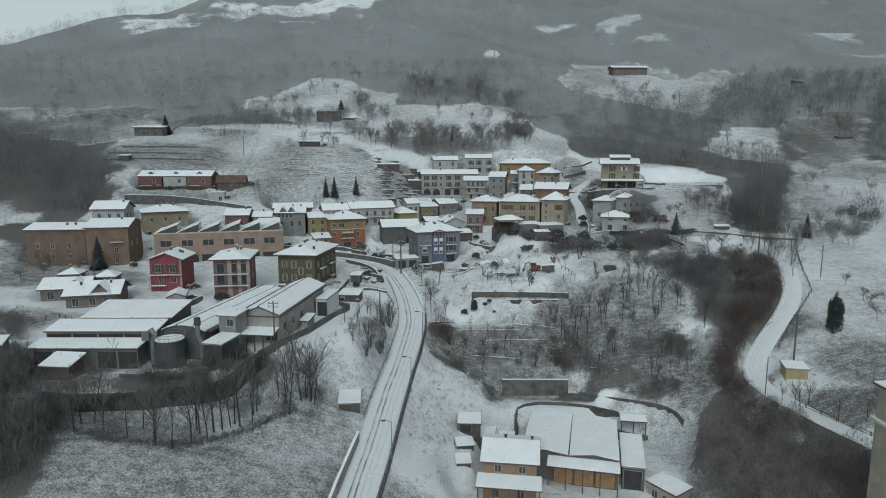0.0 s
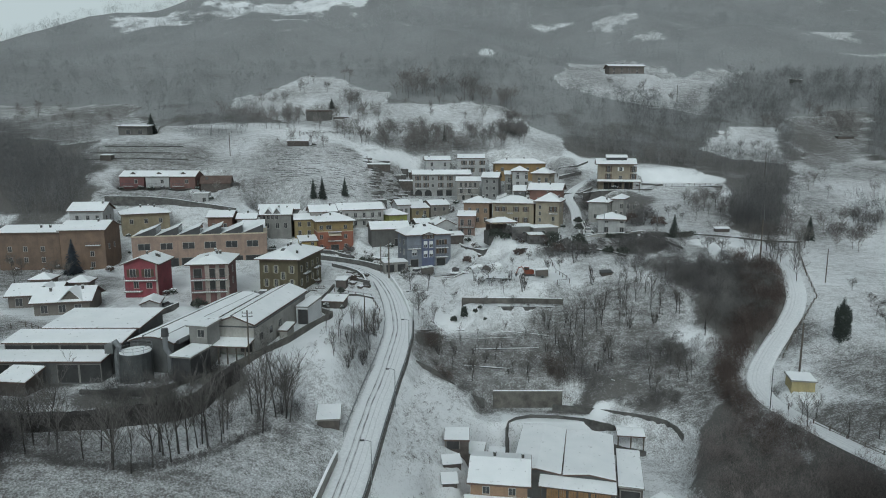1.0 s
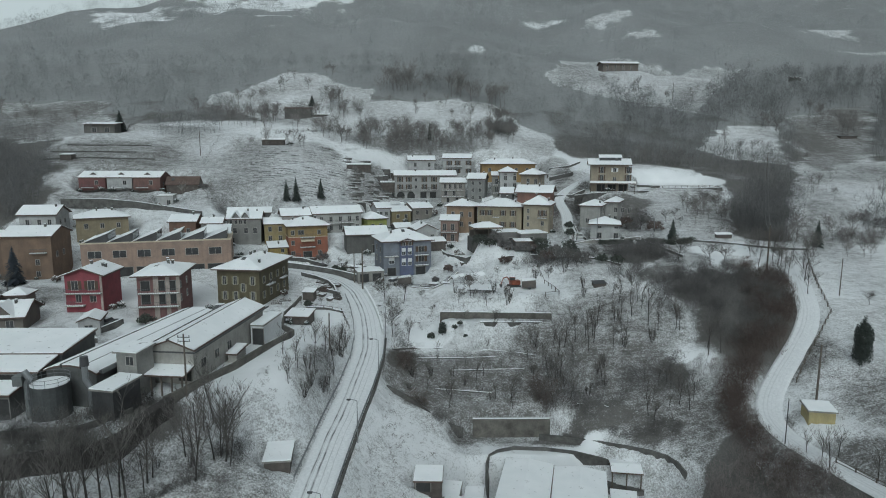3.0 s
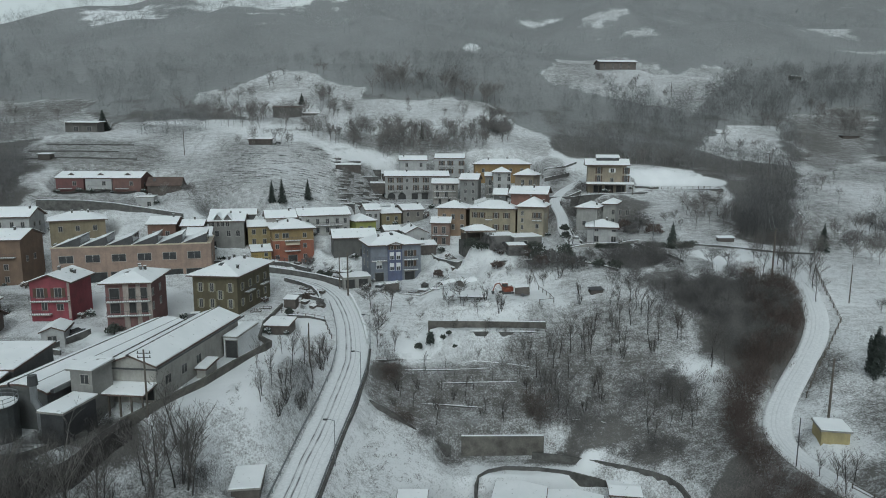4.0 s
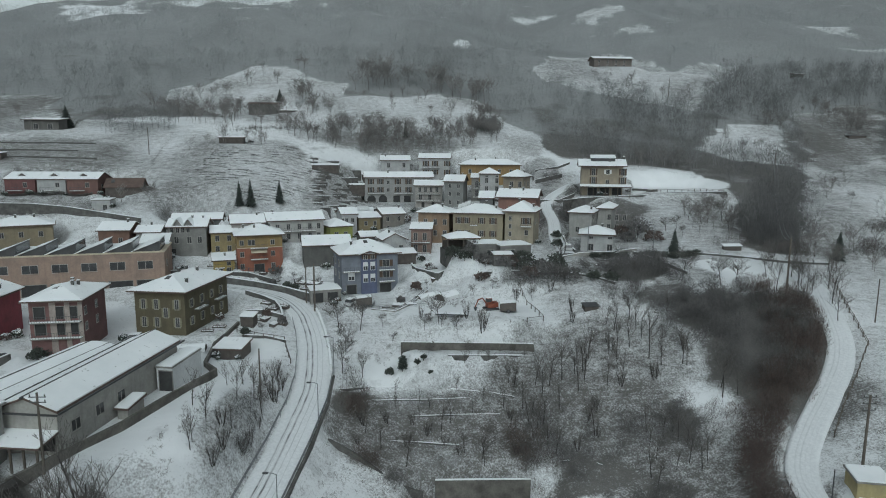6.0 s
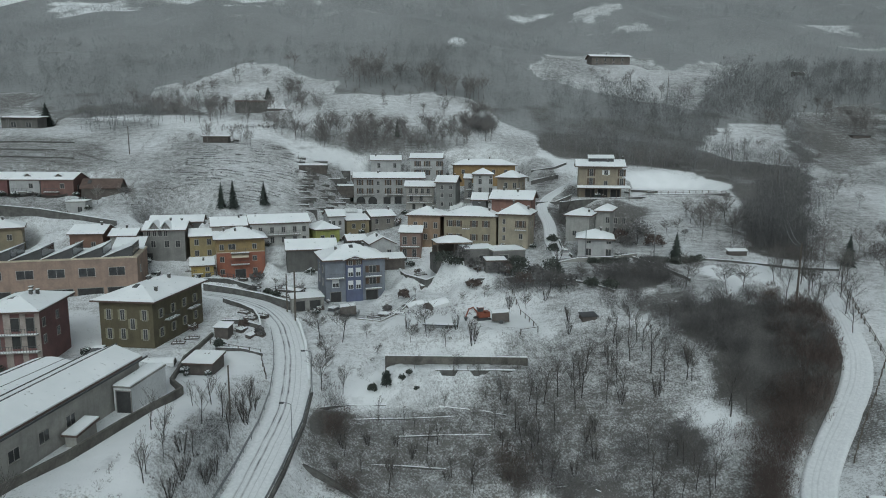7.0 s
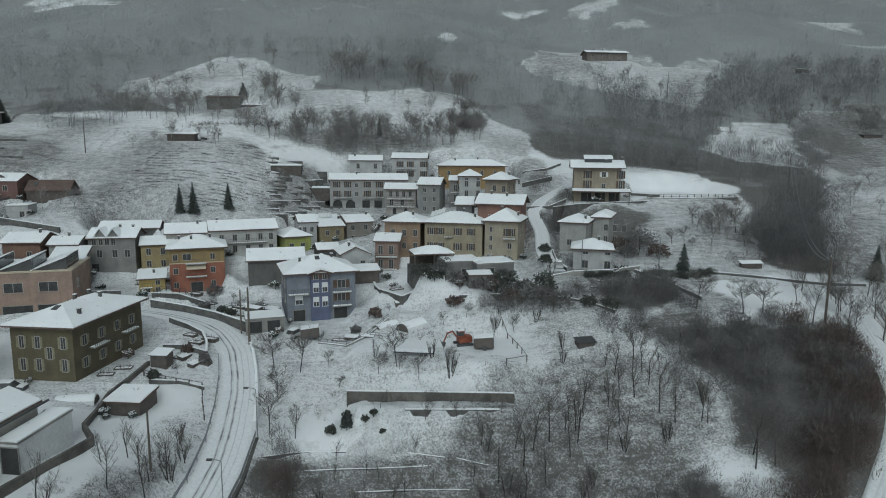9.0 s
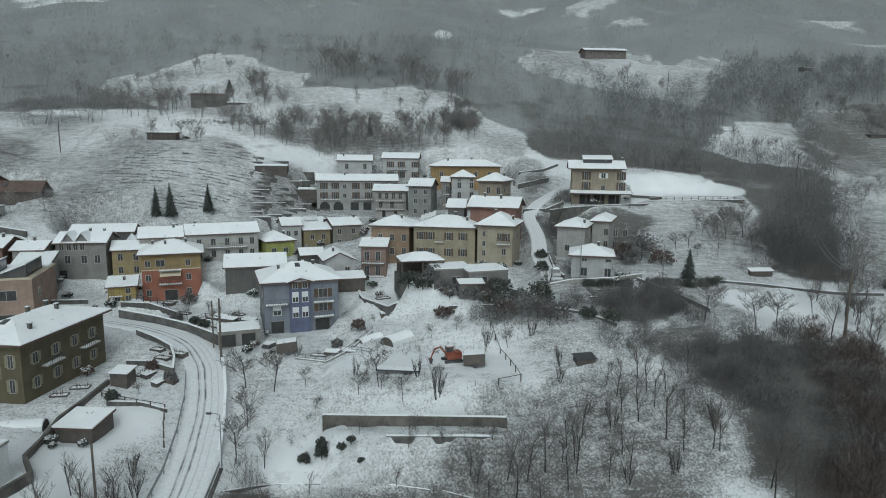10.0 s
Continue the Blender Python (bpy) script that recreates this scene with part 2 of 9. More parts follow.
LANES[-45] = [10.1, 17.4, 21.5, 23.3, 25.0, 26.0, 26.3, 27.3, 29.8, 41.0, 52.3, 64.6, 75.5, 89.1, 107.4]
LANES[-22] = [5.8, 12.7, 15.4, 20.3, 24.9, 24.4, 23.8, 27.1, 28.6, 35.4, 46.0, 60.8, 75.8, 91.5, 109.5]
LANES[-6] = [1.4, 6.2, 10.3, 13.1, 15.8, 19.0, 23.1, 26.2, 28.8, 33.5, 41.0, 57.7, 75.0, 92.2, 110.4]
LANES[10] = [-2.6, 0.9, 3.8, 5.3, 6.7, 13.8, 23.0, 28.0, 31.1, 35.3, 41.0, 57.4, 74.0, 91.5, 110.5]
LANES[30] = [-3.9, -1.6, -1.0, 2.3, 7.2, 17.0, 24.5, 30.7, 34.3, 38.0, 46.7, 61.0, 71.9, 88.2, 109.9]
LANES[55] = [0.7, 5.7, 9.6, 12.2, 13.0, 18.2, 28.7, 34.1, 35.3, 39.8, 49.5, 60.4, 67.6, 84.3, 108.6]
LANES[80] = [7.0, 14.2, 18.5, 20.1, 22.6, 26.2, 32.1, 35.1, 37.2, 43.5, 49.2, 58.4, 66.8, 85.0, 106.7]
LANES[120] = [12.0, 17.0, 20.3, 23.0, 25.6, 27.6, 29.2, 31.1, 33.7, 42.4, 49.8, 56.8, 65.7, 81.5, 101.6]
LANES[180] = [11.8, 16.2, 19.4, 22.3, 25.1, 27.4, 30.1, 33.0, 36.9, 41.9, 47.6, 53.3, 63.3, 83.1, 103.8]


def blurred(a, sigma):
    k = np.exp(-0.5 * (np.arange(-3 * sigma, 3 * sigma + 1) / sigma) ** 2)
    k /= k.sum()
    n = len(k) // 2
    a = np.pad(a, n, mode="edge")
    a = np.apply_along_axis(lambda v: np.convolve(v, k, "valid"), 0, a)
    return np.apply_along_axis(lambda v: np.convolve(v, k, "valid"), 1, a)


LX, LY, CELL = np.arange(-220, 261, 2.0), np.arange(30, 441, 2.0), 2.0
_lanes = np.array([np.interp(LY, UP, LANES[x]) for x in sorted(LANES)])
_lie = np.array([np.interp(LX, sorted(LANES), _lanes[:, j]) for j in range(len(LY))]).T
_lie = blurred(_lie, 3)

# Level pads that the houses stand on: x, y, radius, height
PADS = []
# Roads: centre line points with half width
ROADS = []


def value_noise(x, y, seed):
    """Smooth noise between -1 and 1 on a unit grid."""
    xi, yi = np.floor(x), np.floor(y)
    fx, fy = x - xi, y - yi
    fx, fy = fx * fx * (3 - 2 * fx), fy * fy * (3 - 2 * fy)

    def corner(i, j):
        h = np.sin(i * 127.1 + j * 311.7 + seed * 74.7) * 43758.5453
        return (h - np.floor(h)) * 2 - 1

    a = corner(xi, yi) * (1 - fx) + corner(xi + 1, yi) * fx
    b = corner(xi, yi + 1) * (1 - fx) + corner(xi + 1, yi + 1) * fx
    return a * (1 - fy) + b * fy


def lie(x, y):
    """The broad height of the land: the valley side, and the mountain above it."""
    x, y = np.asarray(x, float), np.asarray(y, float)
    cx, cy = np.clip(x, LX[0], LX[-1] - 0.01), np.clip(y, LY[0], LY[-1] - 0.01)
    u, v = (cx - LX[0]) / CELL, (cy - LY[0]) / CELL
    i, j = u.astype(int), v.astype(int)
    u, v = u - i, v - j
    z = (_lie[i, j] * (1 - u) + _lie[i + 1, j] * u) * (1 - v) + (_lie[i, j + 1] * (1 - u) + _lie[i + 1, j + 1] * u) * v
    over = np.maximum(y - 400, 0)
    z = z + 0.385 * np.maximum(y - LY[-1], 0) - 0.05 * np.clip(over, 0, 40)
    z = z - 0.12 * np.maximum(LY[0] - y, 0)
    far = np.clip((y - 330) / 200, 0, 1)
    z = z + far * (14 * value_noise(x / 90, y / 110, 1) + 5 * value_noise(x / 37, y / 41, 2))
    # the western shoulder of the ridge
    cap = np.maximum(428 + 0.69 * x, 110) + 7 * value_noise(x / 60, y / 60, 5)
    z = np.where(z > cap - 20, cap - 20 + 20 * np.tanh((z - cap + 20) / 20), z)
    # the knoll above the fields
    z = z + 13 * np.exp(-(((x + 62) / 34) ** 2 + ((y - 376) / 26) ** 2)) * 0.38
    return z


def shaped(x, y):
    """The land as it stands, with pads for houses and the beds of the roads."""
    x, y = np.asarray(x, float), np.asarray(y, float)
    z = lie(x, y)
    near = np.clip(1 - np.abs(y - 200) / 260, 0, 1)
    z = z + near * (0.35 * value_noise(x / 7, y / 7, 3) + 0.14 * value_noise(x / 2.3, y / 2.3, 4))
    for px, py, pr, pz in PADS:
        d = np.hypot(x - px, y - py)
        w = np.clip((pr * 1.55 - d) / (pr * 0.55), 0, 1)
        w = w * w * (3 - 2 * w)
        z = z * (1 - w) + pz * w
    for line, half, bank in ROADS:
        best, bz = np.full(x.shape, 1e9), np.zeros(x.shape)
        for (x0, y0, z0), (x1, y1, z1) in zip(line, line[1:]):
            dx, dy = x1 - x0, y1 - y0
            t = np.clip(((x - x0) * dx + (y - y0) * dy) / (dx * dx + dy * dy), 0, 1)
            d = np.hypot(x - x0 - t * dx, y - y0 - t * dy)
            m = d < best
            best, bz = np.where(m, d, best), np.where(m, z0 + t * (z1 - z0), bz)
        w = np.clip((half + bank - best) / bank, 0, 1)
        z = z * (1 - w) + (bz - 0.12) * w
    return z

# ---- sites: every house by its two front eave corners, the depth behind them, its ground and its eaves ----
SITES = []


def site(name, label, left, right, depth, ground, eave, wall, roof="hip", rise=2.0, over=0.7, **more):
    (x0, y0), (x1, y1) = left, right
    yaw = math.atan2(y1 - y0, x1 - x0)
    c, s = math.cos(yaw), math.sin(yaw)
    w = math.hypot(x1 - x0, y1 - y0) - 2 * over
    d = depth - 2 * over
    fx, fy = x0 + over * c - over * s, y0 + over * s + over * c
    PADS.append((fx + w / 2 * c - d / 2 * s, fy + w / 2 * s + d / 2 * c, 0.5 * max(w, d) + more.pop("yard", 1.0), ground))
    SITES.append(dict(name=name, label=label, at=(fx, fy, ground), yaw=math.degrees(yaw), w=w, d=d, h=eave - ground, wall=wall,
                      roof=roof, rise=rise, over=over, **more))


def rows(face, us, zs, w=1.0, h=1.4, style="plain"):
    return [(face, u, z, w, h, style) for u in us for z in zs]


P = plaster
# lower quarter
site("house", "blue-grey three-storey house with a darker blue central bay", (-8.0, 185.5), (6.1, 190.0), 12.5, 26.6, 36.0, P("pale_blue", (0.27, 0.295, 0.35)), "hip", 2.5, 0.8,
     chimneys=[(3.0, 4.0), (9.5, 5.5), (8.0, 8.5)], skylights=[(6.0, 3.6)], bay=(4.4, 8.1, 0.5, P("deep_blue", (0.15, 0.175, 0.30))),
     windows=rows("front", [2.2], [3.4], 1.3, 1.6, "blind") + rows("front", [2.2], [0.0], 2.2, 2.2, "garage") + rows("front", [10.4], [3.6, 6.2], 1.5, 1.5, "shut")
     + rows("front", [10.2], [0.0], 2.6, 2.2, "garage") + rows("bay", [5.4, 7.1], [2.9, 5.7], 0.95, 1.7, "blind") + rows("bay", [5.4, 7.1], [8.2], 0.8, 1.1, "shut")
     + rows("right", [2.5, 6.0], [3.4, 6.2], 1.0, 1.4, "shut") + rows("left", [3.0, 7.5], [3.4, 6.2], 1.0, 1.4),
     balconies=[("front", 8.6, 12.3, 2.7, 1.0), ("front", 8.6, 12.3, 5.4, 1.0), ("front", 0.2, 4.0, 5.4, 1.0)])
site("house", "orange-red and ochre three-storey house with a hipped roof", (-37.3, 205.0), (-25.0, 209.2), 11.5, 27.8, 37.7, P("orange_red", (0.46, 0.16, 0.09)), "hip", 2.3, 0.8,
     upper=(6.6, P("ochre_yellow", (0.42, 0.29, 0.11))), chimneys=[(4.6, 3.0), (8.6, 5.5), (2.0, 6.2)],
     windows=rows("front", [1.2, 8.9], [1.2, 4.3, 7.3], 0.9, 1.2) + rows("front", [3.6], [7.3], 1.6, 1.3) + rows("right", [2.5, 6.5], [1.2, 4.3, 7.3], 0.9, 1.2) + rows("front", [5.4], [0.0], 2.4, 2.2, "garage"),
     balconies=[("front", 3.2, 7.6, 3.6, 1.1), ("front", 3.2, 7.6, 6.5, 1.1)], awning=(3.4, 7.4, 5.9))
site("house_annexe", "small yellow lean-to house with a snowed mono-pitch roof", (-41.2, 199.2), (-35.6, 201.2), 6.5, 28.0, 32.3, P("bright_yellow", (0.58, 0.42, 0.10)), "shed_b", 1.0, 0.5,
     chimneys=[(2.8, 3.0)], windows=rows("front", [1.6, 3.6], [1.1], 0.9, 1.2) + rows("front", [3.6], [2.9], 0.8, 0.9), balconies=[("front", 0.2, 2.6, 2.4, 0.8)])
site("house", "olive-green apartment house with cream window surrounds", (-43.4, 158.9), (-31.8, 157.3), 19.5, 25.4, 33.8, P("olive_green", (0.175, 0.146, 0.08)), "hip", 1.9, 1.0,
     chimneys=[(4.0, 9.0), (6.2, 12.0), (8.3, 3.8), (2.6, 14.5)], skylights=[(4.2, 3.2)], windows=rows("front", [1.7, 4.2, 8.2], [1.6, 5.0], 0.7, 1.7, "cream") + rows("front", [6.0], [3.4], 0.7, 1.7, "cream")
     + rows("right", [2.5, 6.5, 10.5, 14.5], [1.6, 5.0], 0.9, 1.4, "cream"), balconies=[("right", 3.5, 7.2, 4.2, 1.0), ("right", 11.5, 15.2, 4.2, 1.0)])
site("house", "brick-red apartment house with cream corner piers and loggias", (-55.9, 148.0), (-46.1, 149.3), 14.0, 24.6, 34.3, P("brick_red", (0.30, 0.15, 0.14)), "hip", 1.5, 1.0,
     chimneys=[(4.8, 6.0), (5.4, 7.0), (4.2, 7.6)], skylights=[(2.6, 3.0)], piers=[(3.2, 1.0), (5.6, 0.8), (7.7, 0.7)], windows=rows("front", [1.6, 4.55, 6.7], [3.6, 6.4], 1.7, 2.1, "garage") + rows("right", [2.5, 7.5], [3.8, 6.6], 1.0, 1.3),
     balconies=[("front", 0.2, 8.2, 3.2, 0.9), ("front", 0.2, 8.2, 6.0, 0.9)])
site("house", "crimson two-storey house with a gabled snowy roof", (-73.3, 153.4), (-64.2, 154.0), 10.5, 25.3, 33.3, P("crimson", (0.40, 0.075, 0.10)), "gable_y", 1.7, 0.7,
     chimneys=[(4.0, 4.0), (5.8, 5.2), (6.4, 5.2)], piers=[(7.2, 0.45)], windows=rows("front", [2.0, 5.4], [4.9], 1.3, 1.9, "shut") + rows("front", [2.6], [2.3], 1.0, 1.6) + rows("front", [5.6], [2.3], 1.2, 1.2),
     balconies=[("front", 0.1, 7.6, 4.2, 0.9), ("front", 0.1, 4.0, 1.6, 1.2)])
site("house", "brown two-storey house with a plain gabled roof", (-70.9, 203.0), (-62.6, 204.0), 10.0, 31.5, 39.3, P("dull_brown", (0.30, 0.17, 0.12)), "gable_x", 1.7, 0.5, chimneys=[(6.0, 4.0)],
     windows=rows("front", [1.8, 5.2], [4.6], 0.9, 1.2))
site("house", "low white house with small dark windows", (-62.4, 205.0), (-55.8, 206.0), 8.0, 32.0, 38.6, P("off_white", (0.52, 0.51, 0.48)), "gable_x", 1.4, 0.5, chimneys=[(3.0, 3.5)],
     windows=rows("front", [1.6, 3.8], [3.8], 0.9, 1.3))
site("outbuilding", "grey lean-to building with a broad snowed roof", (-58.6, 198.8), (-51.8, 200.6), 7.0, 31.0, 36.6, P("mid_grey", (0.33, 0.33, 0.32)), "shed_b", 1.6, 0.4, windows=rows("front", [3.0], [2.4], 1.0, 1.2))
site("house", "grey old three-storey house with twin gables", (-56.4, 209.6), (-45.8, 211.2), 9.5, 31.6, 39.4, P("stone_grey", (0.34, 0.33, 0.31)), "gable_x", 1.8, 0.5, gablets=[(1.3, 2.6), (4.0, 2.6)], chimneys=[(5.6, 4.4), (8.2, 5.0)],
     windows=rows("front", [1.2, 2.6, 3.9, 5.2], [6.3], 0.8, 1.4) + rows("front", [2.2, 5.4, 8.0], [3.5], 1.0, 1.6) + rows("front", [1.2], [0.0], 1.4, 2.0, "garage"))
site("house", "yellow small house between larger neighbours", (-45.6, 211.4), (-38.4, 213.6), 7.5, 31.8, 37.6, P("pale_ochre", (0.46, 0.36, 0.16)), "gable_x", 1.6, 0.4,
     windows=rows("front", [1.6, 4.6], [0.8, 3.6], 0.9, 1.4), chimneys=[])
site("house", "long low farmhouse with a snowed ridge roof", (-60.4, 223.2), (-46.4, 226.2), 8.0, 36.4, 39.8, P("dark_grey", (0.20, 0.20, 0.195)), "gable_x", 1.5, 0.5, windows=[], chimneys=[])
site("house", "white terraced house with a brown-edged roof", (-41.0, 214.4), (-32.0, 217.6), 8.5, 33.5, 39.8, P("warm_white", (0.50, 0.47, 0.43)), "gable_x", 2.0, 0.5, chimneys=[(6.9, 3.2), (7.6, 4.6)], windows=rows("front", [2.0, 5.5], [3.6], 0.9, 1.3))
site("house", "long white terraced house with a wooden balcony", (-32.0, 217.8), (-16.8, 224.0), 8.5, 34.0, 40.1, P("weathered_white", (0.56, 0.55, 0.52)), "gable_x", 2.0, 0.5, chimneys=[(2.0, 4.5)],
     windows=rows("front", [2.5, 5.5, 8.5, 11.5, 14.0], [0.8, 3.5], 0.9, 1.5), balconies=[("front", 4.0, 13.0, 3.0, 0.9)])
site("barn", "long dark barn under a broad snowed roof", (-19.9, 204.2), (-7.3, 207.2), 10.0, 29.8, 35.3, P("barn_grey", (0.17, 0.165, 0.155)), "gable_x", 2.0, 0.5, windows=rows("front", [8.6], [0.0], 2.4, 2.4, "garage"), chimneys=[])
site("outbuilding", "dark outbuilding beside the barn under snow", (-6.0, 213.6), (-0.6, 215.4), 6.5, 31.0, 36.3, P("barn_grey", (0.17, 0.165, 0.155)), "gable_x", 1.2, 0.4, windows=[])
site("house", "lime-green house wall under a low hipped roof", (-15.6, 222.6), (-8.8, 226.2), 10.0, 33.5, 38.0, P("lime_green", (0.44, 0.47, 0.10)), "hip", 1.8, 0.5, chimneys=[(5.0, 3.0)], windows=rows("front", [1.8, 4.6], [1.6], 1.0, 1.2))
site("house", "narrow white house at the end of a terrace", (-13.2, 229.6), (-8.2, 231.4), 8.5, 34.8, 40.9, P("cool_white", (0.58, 0.58, 0.57)), "gable_x", 1.6, 0.4, windows=rows("front", [1.4, 3.2], [3.6], 0.8, 1.2), chimneys=[])
site("house", "ochre terraced house with solar panels on its roof", (-8.2, 230.6), (-1.4, 233.2), 9.5, 34.8, 39.7, P("dull_ochre", (0.36, 0.29, 0.15)), "shed_b", 2.2, 0.4, panels=(1.0, 4.6, 5.8), windows=rows("front", [2.0, 4.8], [2.6], 0.9, 1.2), chimneys=[(6.2, 5.0)])
site("house", "grey-brown terraced house with a satellite dish", (-1.4, 233.4), (5.9, 236.8), 8.5, 34.8, 40.5, P("grey_brown", (0.34, 0.31, 0.27)), "gable_x", 1.6, 0.4, windows=rows("front", [1.6, 5.2], [0.8, 3.6], 0.9, 1.3), chimneys=[(6.6, 3.5)])
site("house", "small white gabled house with one side window", (0.6, 202.6), (7.3, 204.6), 8.5, 31.5, 37.0, P("plain_white", (0.60, 0.60, 0.59)), "gable_y", 1.7, 0.5, chimneys=[(2.2, 3.0)], windows=rows("front", [4.6], [2.8], 0.9, 1.2))
site("shed", "open lean-to shed with a snowed roof", (3.4, 198.2), (9.6, 199.8), 4.0, 31.5, 34.2, DARKWOOD, "shed_b", 0.8, 0.3, windows=[], over_snow=True)
site("house", "pink three-storey house with stacked balconies", (7.3, 207.8), (13.5, 207.2), 8.5, 32.8, 39.3, P("faded_pink", (0.38, 0.25, 0.20)), "gable_x", 1.3, 0.5, windows=rows("front", [1.2, 3.6], [0.4, 3.5], 0.95, 1.9),
     balconies=[("front", 0.2, 5.0, 3.0, 1.0), ("front", 0.2, 5.0, 0.2, 1.0)], chimneys=[])
# upper quarter
site("house", "long grey three-storey house with arched ground floor", (-9.1, 256.5), (14.6, 258.4), 8.5, 42.2, 50.6, P("grey_white", (0.46, 0.455, 0.44)), "gable_x", 1.7, 0.5, chimneys=[(7.8, 3.0), (22.5, 4.0)],
     windows=rows("front", [2.0, 5.2, 11.0, 14.6, 19.0, 22.0], [3.4, 6.1], 0.95, 1.7, "shut") + rows("front", [7.8], [3.6, 6.2], 0.8, 1.1) + rows("front", [2.2, 6.0], [0.0], 2.8, 2.4, "arch") + rows("front", [10.6, 14.2], [0.0], 2.2, 2.2, "garage"),
     balconies=[("front", 1.0, 6.6, 3.0, 0.8), ("front", 9.8, 16.0, 3.0, 0.8)])
site("house", "grey-white upper house with a snowed roof", (-4.4, 268.0), (6.6, 268.8), 9.0, 49.0, 56.1, P("cool_white", (0.58, 0.58, 0.57)), "gable_x", 1.6, 0.5, chimneys=[(1.6, 3.0)], windows=rows("front", [2.6, 8.0], [2.0, 4.6], 0.9, 1.5))
site("house", "white upper house with shuttered balcony doors", (8.9, 267.6), (20.5, 266.8), 9.0, 49.0, 56.9, P("plain_white", (0.60, 0.60, 0.59)), "gable_x", 1.6, 0.5, windows=rows("front", [2.4, 5.6, 9.8], [2.2, 5.2], 1.0, 1.7, "shut"), balconies=[("front", 1.2, 7.4, 4.6, 0.9)], chimneys=[])
site("house", "white old house with wooden loggias and outside stair", (7.7, 245.0), (17.5, 244.5), 9.0, 41.6, 48.6, P("warm_white", (0.50, 0.47, 0.43)), "gable_x", 1.5, 0.7, windows=rows("front", [1.4, 3.2, 5.0, 6.8], [4.9], 0.8, 1.5) + rows("front", [1.6, 4.6], [2.5], 0.9, 1.6) + rows("front", [2.4, 5.6], [0.0], 0.9, 1.7, "arch"),
     balconies=[("front", 0.3, 8.0, 4.3, 0.9), ("front", 0.3, 8.0, 2.1, 0.9)], stair=(8.4, 2.1), chimneys=[])
site("house", "grey square house with small paired windows", (16.9, 240.0), (23.6, 238.6), 10.0, 42.2, 50.2, P("mid_grey", (0.33, 0.33, 0.32)), "gable_x", 1.8, 0.5, windows=rows("front", [1.8, 4.4], [1.0, 3.6, 6.0], 0.8, 1.1), chimneys=[(4.8, 5.6)])
site("house", "narrow grey house with iron balconies", (25.7, 243.4), (28.6, 243.1), 8.0, 43.5, 51.2, P("stone_grey", (0.34, 0.33, 0.31)), "gable_x", 1.2, 0.4, windows=rows("front", [1.7], [2.0, 4.8], 1.0, 1.8), balconies=[("front", 0.4, 3.0, 1.6, 0.8), ("front", 0.4, 3.0, 4.4, 0.8)], chimneys=[])
site("house", "white house with four dark windows", (28.3, 242.6), (35.1, 242.1), 9.5, 43.8, 52.5, P("plain_white", (0.60, 0.60, 0.59)), "hip", 1.7, 0.5, windows=rows("front", [2.0, 5.2], [3.2, 5.8], 0.9, 1.5) + rows("front", [2.0, 5.2], [7.6], 0.7, 0.5), chimneys=[])
site("house", "tan two-storey house with a hipped roof", (34.3, 235.6), (41.1, 232.6), 10.0, 43.6, 51.9, P("tan", (0.40, 0.33, 0.24)), "hip", 1.9, 0.7, chimneys=[(4.8, 6.4), (8.2, 4.0)], windows=rows("front", [2.6, 5.2], [5.2], 0.9, 1.6) + rows("right", [2.5, 6.0], [5.2], 0.9, 1.5))
site("house", "long ochre house below the wood", (23.2, 259.6), (44.5, 259.6), 9.0, 48.0, 54.9, P("deep_ochre", (0.42, 0.27, 0.10)), "hip", 1.8, 0.6, windows=rows("front", [3.0, 8.0, 13.0, 17.0], [4.0], 0.9, 1.3), chimneys=[(5.0, 3.0), (12.0, 4.0)])
site("house", "grey low house joined to a brick-red neighbour", (25.9, 216.6), (30.5, 215.8), 9.0, 39.2, 46.8, P("dark_grey", (0.20, 0.20, 0.195)), "gable_x", 1.6, 0.5, windows=rows("front", [2.6], [4.0], 0.9, 1.4), chimneys=[])
site("house", "brick-red house with a wide gabled roof", (30.3, 213.6), (41.4, 210.0), 10.0, 39.2, 47.3, P("terracotta", (0.33, 0.17, 0.13)), "gable_x", 2.0, 0.8, windows=rows("front", [3.0, 3.9], [4.4], 0.7, 1.2) + rows("right", [2.5, 6.0], [3.4], 0.9, 1.3), chimneys=[(2.4, 4.0), (6.2, 3.2)])
site("house", "orange-ochre wing of a large village house", (9.0, 212.6), (18.4, 210.8), 10.0, 35.0, 43.2, P("orange_ochre", (0.40, 0.27, 0.17)), "hip", 1.9, 0.6, windows=rows("front", [2.0, 4.6, 7.2], [2.0, 5.0], 0.85, 1.4), chimneys=[(6.0, 3.5)])
site("house", "yellow wing of a large village house with shutters", (18.2, 209.6), (32.2, 206.4), 11.0, 35.5, 43.4, P("straw_yellow", (0.45, 0.38, 0.25)), "hip", 2.0, 0.6, panels=(0.6, 4.0, 4.4), windows=rows("front", [1.6, 3.6, 7.6, 10.6], [1.8, 5.2], 0.85, 1.5, "shut"), chimneys=[(8.2, 5.0), (11.0, 3.4)],
     balconies=[("front", 4.6, 6.6, 4.7, 0.8)])
